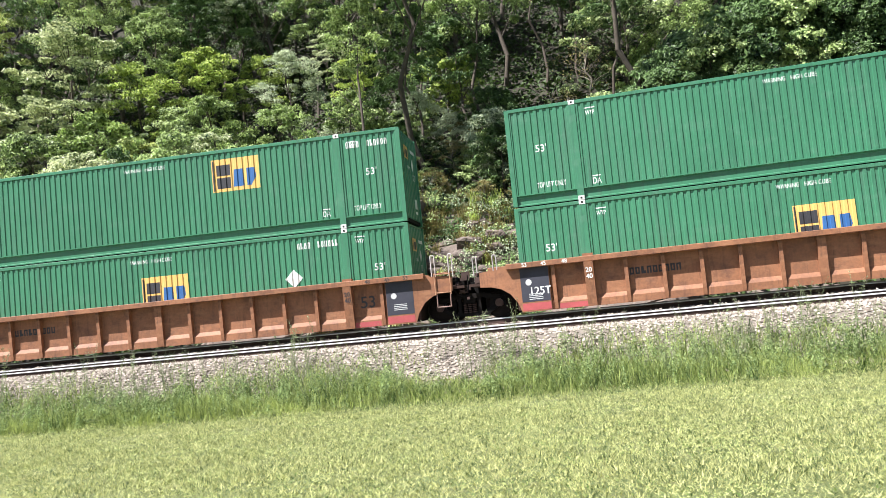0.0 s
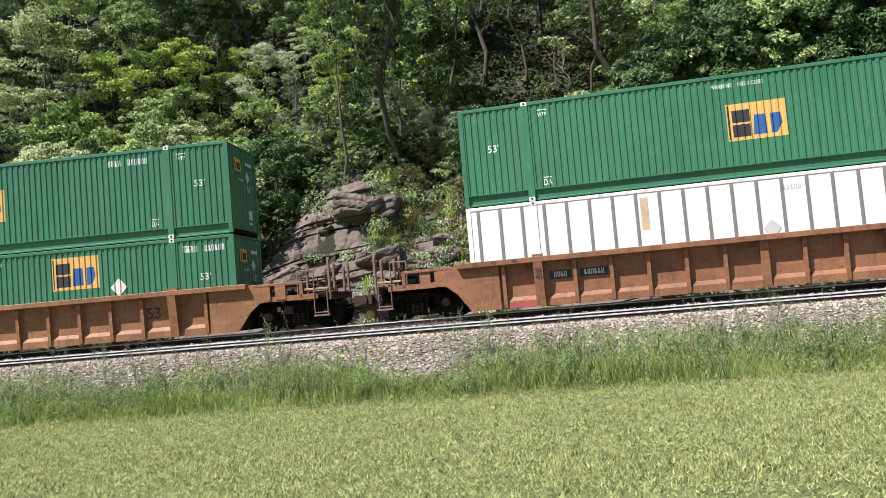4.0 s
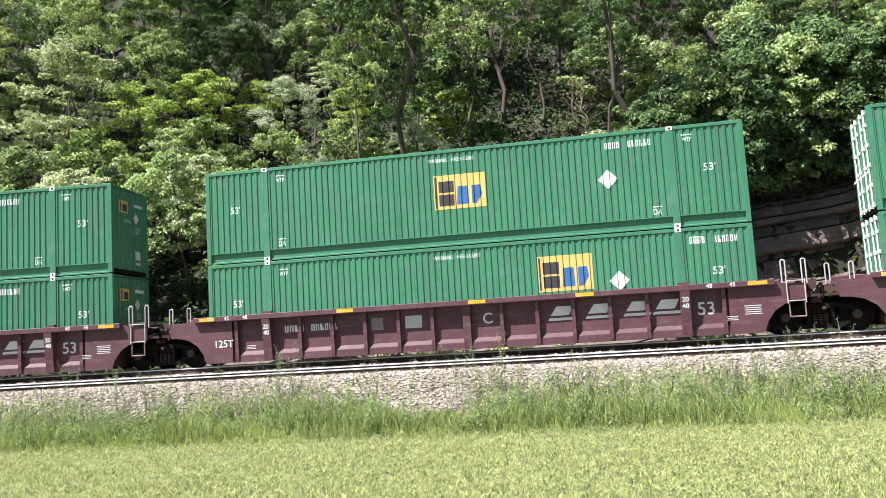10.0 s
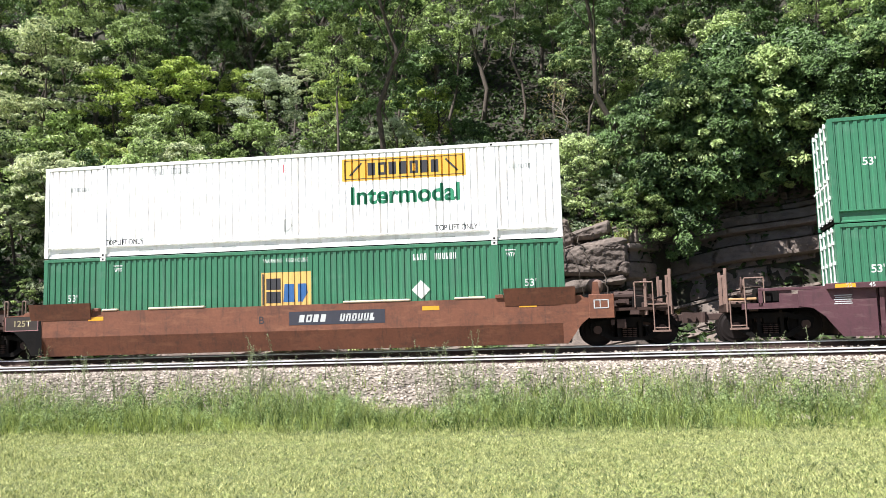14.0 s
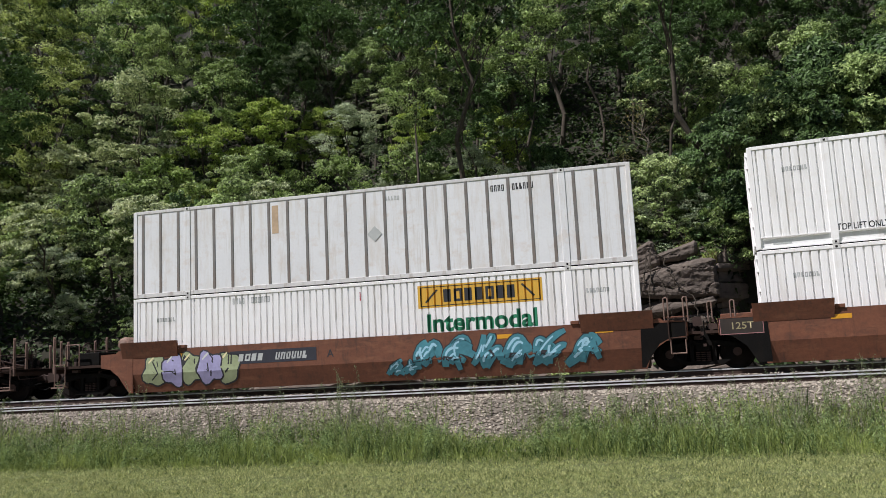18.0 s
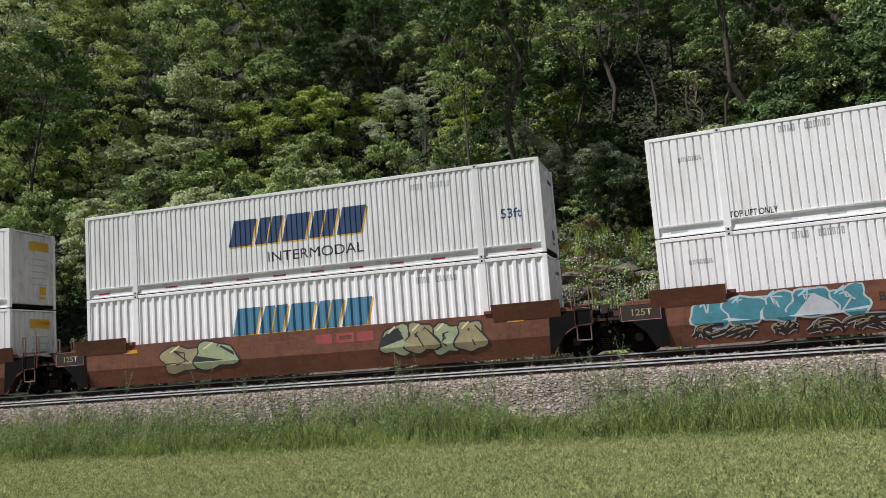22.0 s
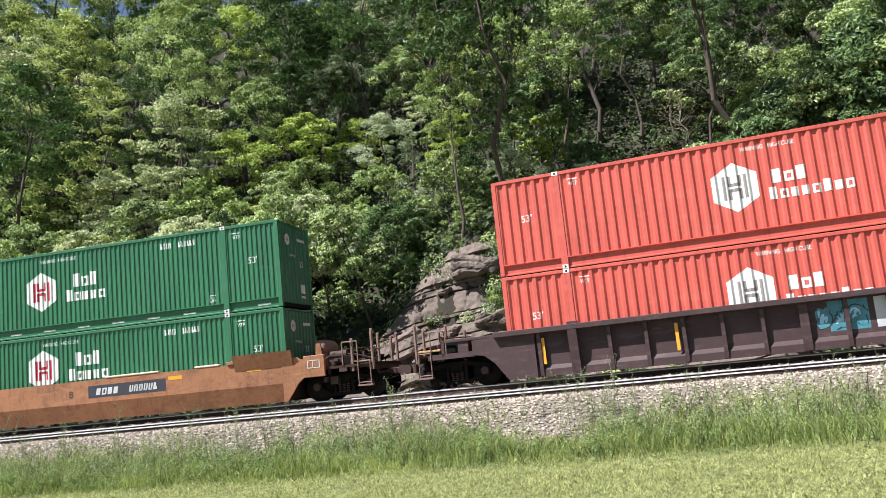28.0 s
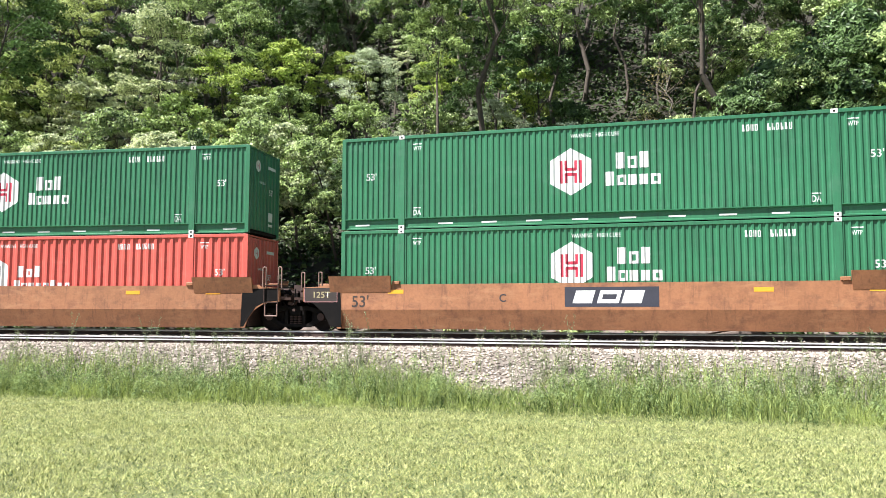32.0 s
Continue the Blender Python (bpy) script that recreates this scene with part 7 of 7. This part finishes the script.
def build_train():
    ends = {0: ("art", "coupler"), 1: ("art", "art"), 2: ("coupler", "art"), 3: ("coupler", "coupler"), 4: ("art", "coupler"), 5: ("art", "art"), 6: ("coupler", "art"), 7: ("art", "coupler"), 8: ("art", "art"),
            9: ("coupler", "art"), 10: ("art", "coupler"), 11: ("art", "art"), 12: ("coupler", "art"), 13: ("coupler", "coupler"), 14: ("art", "coupler"), 15: ("art", "art"), 16: ("art", "art")}
    A = "amber"
    for i in range(17):
        le, ri = ends[i]
        if i < 3:
            car = ribbed_car("rusty", "weathered rust-orange ribbed double-stack well car", le, ri)
            capacity_marks(car, m="txt_black" if i else "txt_white", one25=le == "art")
            for x in (-7.66, 7.66) if le == "art" else (7.66,):
                flat_mark(car, "patch", [rect(0.82, 1.0)], "patch", x, 0.52, PLATE - 0.0005)
                flat_mark(car, "red_patch", [rect(0.82, 0.2)], "pink", x, 0.28, PLATE - 0.001)
                flat_mark(car, "small_notice", [shift(rect(0.4, 0.02), 0, k * 0.05) for k in range(4)], "txt_faint", x, 0.66 if x > 0 else 0.58, PLATE - 0.003)
                flat_mark(car, "small_notice", [[(0.09 * math.cos(a / 5 * math.pi), 0.09 * math.sin(a / 5 * math.pi)) for a in range(10)]], "txt_faint", x - 0.18, 1.08, PLATE - 0.003)
            flat_mark(car, "red_patch", [rect(0.8, 0.15)], "pink", 6.62, 0.25, -1.4125)
            flat_mark(car, "red_patch", [rect(0.8, 0.15)], "pink", -6.62, 0.25, -1.4125)
            if i == 2:
                for x, w, n in ((-5.5, 0.62, 4), (-4.55, 0.8, 6)):
                    flat_mark(car, "patch", [rect(w, 0.24)], "patch", x, 0.98, WEB - 0.001)
                    code_bars(car, x, 1.03, n, 0.15, "txt_faint", WEB - 0.004, seed=n, w=0.075)
            else:
                code_bars(car, -4.3, 1.0, 9, 0.2, "txt_black", WEB - 0.0015, seed=i)
        elif i == 3:
            car = ribbed_car("ochre", "weathered ochre-orange ribbed double-stack well car, coupled singly", le, ri)
            flat_mark(car, "patch", [rect(0.85, 0.26)], "patch", -5.4, 1.0, WEB - 0.001)
            flat_mark(car, "patch", [rect(0.75, 0.26)], "patch", -4.3, 1.0, WEB - 0.001)
            code_bars(car, -5.4, 1.06, 4, 0.16, "txt_white", WEB - 0.004, seed=2)
            code_bars(car, -4.3, 1.06, 6, 0.16, "txt_white", WEB - 0.004, seed=3, w=0.085)
            flat_mark(car, "lettering", text_bm("53", 0.34), "txt_black", 5.4, 0.85, WEB - 0.0015)
        elif i < 7:
            car = ribbed_car("purple", "dark maroon ribbed double-stack well car with white lettering", le, ri)
            capacity_marks(car, one25=le == "art")
            code_bars(car, -5.3, 1.05, 4, 0.2, "txt_white", WEB - 0.0015, seed=4)
            code_bars(car, -4.35, 1.05, 6, 0.2, "txt_white", WEB - 0.0015, seed=5, w=0.11)
            flat_mark(car, "lettering", text_bm({4: "A", 5: "C", 6: "B"}[i], 0.3), "txt_white", 0.6, 0.95, WEB - 0.0015)
            for k, x in enumerate((2.7, 3.75, 4.8, 5.6)):
                flat_mark(car, "emblem_block", [[(-0.3, 0.16), (0.22, 0.16), (0.36, 0.42), (-0.12, 0.42)], [(-0.38, 0.02), (0.36, 0.02), (0.40, 0.10), (-0.34, 0.10)]], "txt_white", x, 0.88, WEB - 0.0015)
            for x, w, h in ((-2.7, 0.36, 0.36), (-1.6, 0.5, 0.36)):
                flat_mark(car, "notice", [rect(w, h)], "txt_faint" if w > 0.4 else "rib", x, 0.95, WEB - 0.0015)
            for x in (-3.6, 3.4, 0.35, 8.0, -8.0):
                flat_mark(car, "reflector", [rect(0.5, 0.1)], "reflect", x, 1.53, CHORD - 0.002)
            for x in (7.85, -8.05) if le != "art" else (7.85,):
                flat_mark(car, "small_notice", [shift(rect(0.45 - 0.05 * (k % 2), 0.022), 0, k * 0.055) for k in range(5)], "txt_faint", x, 0.75 if x > 0 else 1.1, PLATE)
            for x in (-6.7, 7.3):
                flat_mark(car, "small_notice", [shift(rect(0.3 - 0.04 * (k % 2), 0.018), 0, k * 0.045) for k in range(3)], "txt_faint", x, 0.62, WEB - 0.0015 if abs(x) < 7.2 else PLATE)
        elif i == 13:
            car = ribbed_car("dark", "faded dark maroon ribbed well car with silver graffiti", le, ri)
            for x in (1.05, 2.15, 3.2):
                flat_mark(car, "spray_panel", [rect(0.95, 0.78)], "silver" if x > 1.1 else "teal", x + 0.02, 0.68, WEB - 0.001, "silver sprayed panel")
            spray(car, 0.3, 1.5, 0.70, 1.4, "teal", "txt_black", 9, WEB - 0.005, n=3)
            spray(car, 3.3, 4.2, 0.72, 1.4, "teal", "txt_black", 4, WEB - 0.005, n=3)
            flat_mark(car, "graffiti_line", [[(1.9, 0.9), (2.2, 1.3), (2.24, 1.27), (1.96, 0.9)], [(2.2, 1.3), (2.9, 1.2), (2.9, 1.16), (2.2, 1.25)], [(2.6, 0.8), (3.1, 1.3), (3.15, 1.27), (2.66, 0.8)]], "txt_black", 0, 0, WEB - 0.04)
            for x in (-7.0, -3.24, 4.32):
                flat_mark(car, "reflector", [rect(0.09, 0.75)], "reflect", x, 0.6, -1.4375)
        else:
            colour = "orange" if i >= 14 else "brown"
            car = smooth_car(colour, "smooth-sided %s double-stack well car" % ("rusty orange" if i >= 14 else "rust-brown"), le, ri)
            letter = {7: "B", 8: "C", 9: "A", 10: "B", 11: "C", 12: "A", 14: "B", 15: "C", 16: "A"}[i]
            y = -1.474
            flat_mark(car, "lettering", text_bm(letter, 0.22), "txt_black", {7: -0.9, 8: -2.9, 9: -1.2, 14: 0.3, 15: -2.9}.get(i, -2.6), 1.05, y)
            for x in (-6.2, 4.2, 7.0):
                flat_mark(car, "reflector", [rect(0.5, 0.12)], "reflect", x, 1.3, y)
            if i in (8, 15):
                flat_mark(car, "patch", [rect(2.6, 0.56)], "patch", 0.2, 0.9, y, "black emblem patch")
                flat_mark(car, "emblem_block", glyph_rects(3, 0.6, 0.36, 0.08, random.Random(6), 0.3), "txt_white", 0.1, 1.0, y - 0.003)
            elif i in (7, 9, 10, 12, 14):
                x = {7: 1.4, 9: -3.1, 10: 4.2, 12: -3.9, 14: 2.4}[i]
                flat_mark(car, "patch", [rect(2.9, 0.40)], "patch", x, 0.98, y)
                code_bars(car, x - 0.75, 1.06, 4, 0.22, "txt_faint", y - 0.003, 0.2, seed=7, w=0.17)
                code_bars(car, x + 0.6, 1.06, 6, 0.22, "txt_faint", y - 0.003, 0.2, seed=8, w=0.14)
            if le == "art":
                flat_mark(car, "grime", [[(-0.62, 0.05), (-0.3, -0.02), (0.05, -0.30), (0.3, -0.75), (0.66, -0.75), (0.62, 0.46), (-0.62, 0.46)]], "black", -8.62, 1.03, PLATE + 0.0016, "black-grimed end of the side sill")
                flat_mark(car, "patch", [rect(1.1, 0.42)], "umber", -8.66, 1.06, PLATE - 0.0004)
                flat_mark(car, "patch_edge", [shift(rect(1.12, 0.018), 0, 0.0), shift(rect(0.018, 0.42), -0.55, 0.0), shift(rect(0.018, 0.42), 0.55, 0.0)], "rose", -8.66, 1.05, PLATE - 0.0012)
                flat_mark(car, "lettering", text_bm("125T", 0.18, wide=0.56), "sand", -8.62, 1.19, PLATE - 0.002)
            if ri == "art":
                flat_mark(car, "grime", [[(-0.40, -0.78), (-0.30, -0.78), (-0.1, -0.45), (0.12, -0.15), (0.42, 0.0), (0.86, 0.03), (0.86, 0.42), (-0.36, 0.42)]], "black", 8.36, 1.06, PLATE + 0.0012, "black-grimed end of the side sill")
            if i >= 14 and le == "art":
                flat_mark(car, "lettering", text_bm("53'", 0.34), "umber", -7.35, 0.9, y)
            if i in (7, 14):
                for xa, xb in ((-4.5, -2.7), (1.6, 3.6), (4.9, 5.8), (-6.0, -5.5)):
                    part("top_pad", B(xa, xb, -1.49, -1.34, 1.585, 1.65, bevel=0.02), M["cream_pad"], car, "cream padding strip on the sill")
            if i == 9:
                bubbles(car, -7.5, -4.3, 0.34, 1.5, ("sage", "lilac", "sage", "lilac", "sage"), "txt_black", 3)
                spray(car, 1.4, 6.8, 0.35, 1.57, "teal", "txt_black", 13, n=6)
                spray(car, 0.5, 1.6, 0.35, 0.9, "teal", "txt_black", 15, n=2)
            if i == 10:
                bubbles(car, -7.2, -3.0, 0.62, 1.55, ("teal",) * 5, "silver", 21)
                spray(car, -7.4, -2.6, 0.32, 0.8, "umber", "silver", 22, n=5)
                spray(car, -2.0, 3.0, 0.35, 1.5, "plum", "umber", 23, n=6, bold=0.45)
                spray(car, 5.2, 8.0, 0.35, 1.45, "umber", "sand", 26, n=4)
            if i == 11:
                bubbles(car, -4.9, -2.4, 0.5, 1.55, ("sand", "sage"), "txt_black", 31)
                bubbles(car, 2.9, 6.0, 0.46, 1.56, ("sage", "sand", "sage", "sand"), "txt_black", 33)
                flat_mark(car, "emblem_block", glyph_rects(3, 0.6, 0.3, 0.1, random.Random(6), 0.0), "pink", 1.6, 1.1, y)
            if i == 12:
                scrawl(car, -7.2, 0.9, 0.62, 4, 5, y)
                scrawl(car, -7.6, 0.4, 0.3, 5, 6, y)
                scrawl(car, 3.0, 0.9, 0.5, 4, 9, y)
        if i == 0:
            low, up = green_box(A, logo=0.2, lz=1.0), green_box(A, None, logo=6.0, top_lift=True)
        elif i == 1:
            low, up = green_box(A, logo=0.2, gem=4.4, serial_x=5.2, lz=1.05), green_box(A, logo=2.8, serial_x=7.0, top_lift=True, lz=1.57)
        elif i == 2:
            low, up = plate_box(), green_box(A, logo=0.2, gem=4.3, serial_x=4.9, lz=1.02)
        elif i == 3:
            low, up = green_box(A, logo=2.9, gem=4.3, serial_x=7.1, lz=1.6), green_box(A, logo=-0.1, serial_x=4.8, lz=1.05)
        elif i == 4:
            low, up = green_box(A, logo=0.0, gem=4.1, serial_x=4.8, lz=1.3), green_box(A, logo=2.8, gem=4.1, serial_x=7.0, faded=True, lz=1.55)
        elif i == 5:
            low, up = green_box(A, logo=2.9, gem=4.4, serial_x=7.0, lz=1.37), green_box(A, logo=0.0, gem=4.3, serial_x=4.9, lz=1.1)
        elif i == 6:
            low, up = green_box(A, logo=2.7, gem=-3.2, gz=2.0, lz=1.5), green_box(A, logo=2.5, gem=4.0, faded=True, lz=1.6)
        elif i == 7:
            low, up = green_box(A, logo=-0.2, gem=3.9, lz=1.2), white_box()
        elif i in (8, 10):
            low, up = white_box(), white_box()
        elif i == 9:
            low, up = white_box(), plate_box()
        elif i == 11:
            low, up = stripe_box(False), stripe_box(True)
        elif i == 12:
            low, up = white_box(True), white_box()
        elif i == 13:
            low, up = red_box(True), red_box()
        elif i in (14, 15):
            low, up = green_box("hex", logo=-0.92, serial_x=4.4, lz=1.03), green_box("hex", logo=-0.92, serial_x=4.4, lz=0.84)
        else:
            low, up = red_box(), green_box("hex", logo=-0.92, serial_x=4.4, lz=0.84)
        couple(i, car, low, up)


build_train()

# ---------------------------------------------------------------- movement
# how far the leading unit has come along the curve, second by second
TRAVEL = [4.80, 14.31, 23.86, 33.36, 43.02, 52.69, 62.36, 71.98, 81.61, 91.25, 100.88, 110.52, 120.17, 129.83, 139.40, 148.97, 158.56, 168.28, 178.00, 187.69, 197.38, 207.07, 216.77, 226.49, 236.20, 245.92,
          255.62, 265.26, 274.88, 284.50, 294.24, 303.98, 313.71]


def motions():
    for i, thing, place in TRAIN:
        walk(thing, [(t, unit_pose(TRAVEL[t] - OFFSETS[i]) @ place) for t in range(33)])
    for x, wheels in ((-0.9, WHEELS[0]), (0.9, WHEELS[1])):
        rows = []
        for k in range(481):
            gone = float(np.interp(k / 15, range(33), TRAVEL))
            rows.append((k / 15, Matrix.Translation((x, 0, 0.46)) @ Matrix.Rotation(gone / 0.46, 4, "Y")))
        walk(wheels[0], rows)
        for w in wheels[1:]:
            w.rotation_mode = "QUATERNION"
            w.animation_data_create()
            w.animation_data.action = wheels[0].animation_data.action
            w.animation_data.action_slot = wheels[0].animation_data.action_slot


motions()
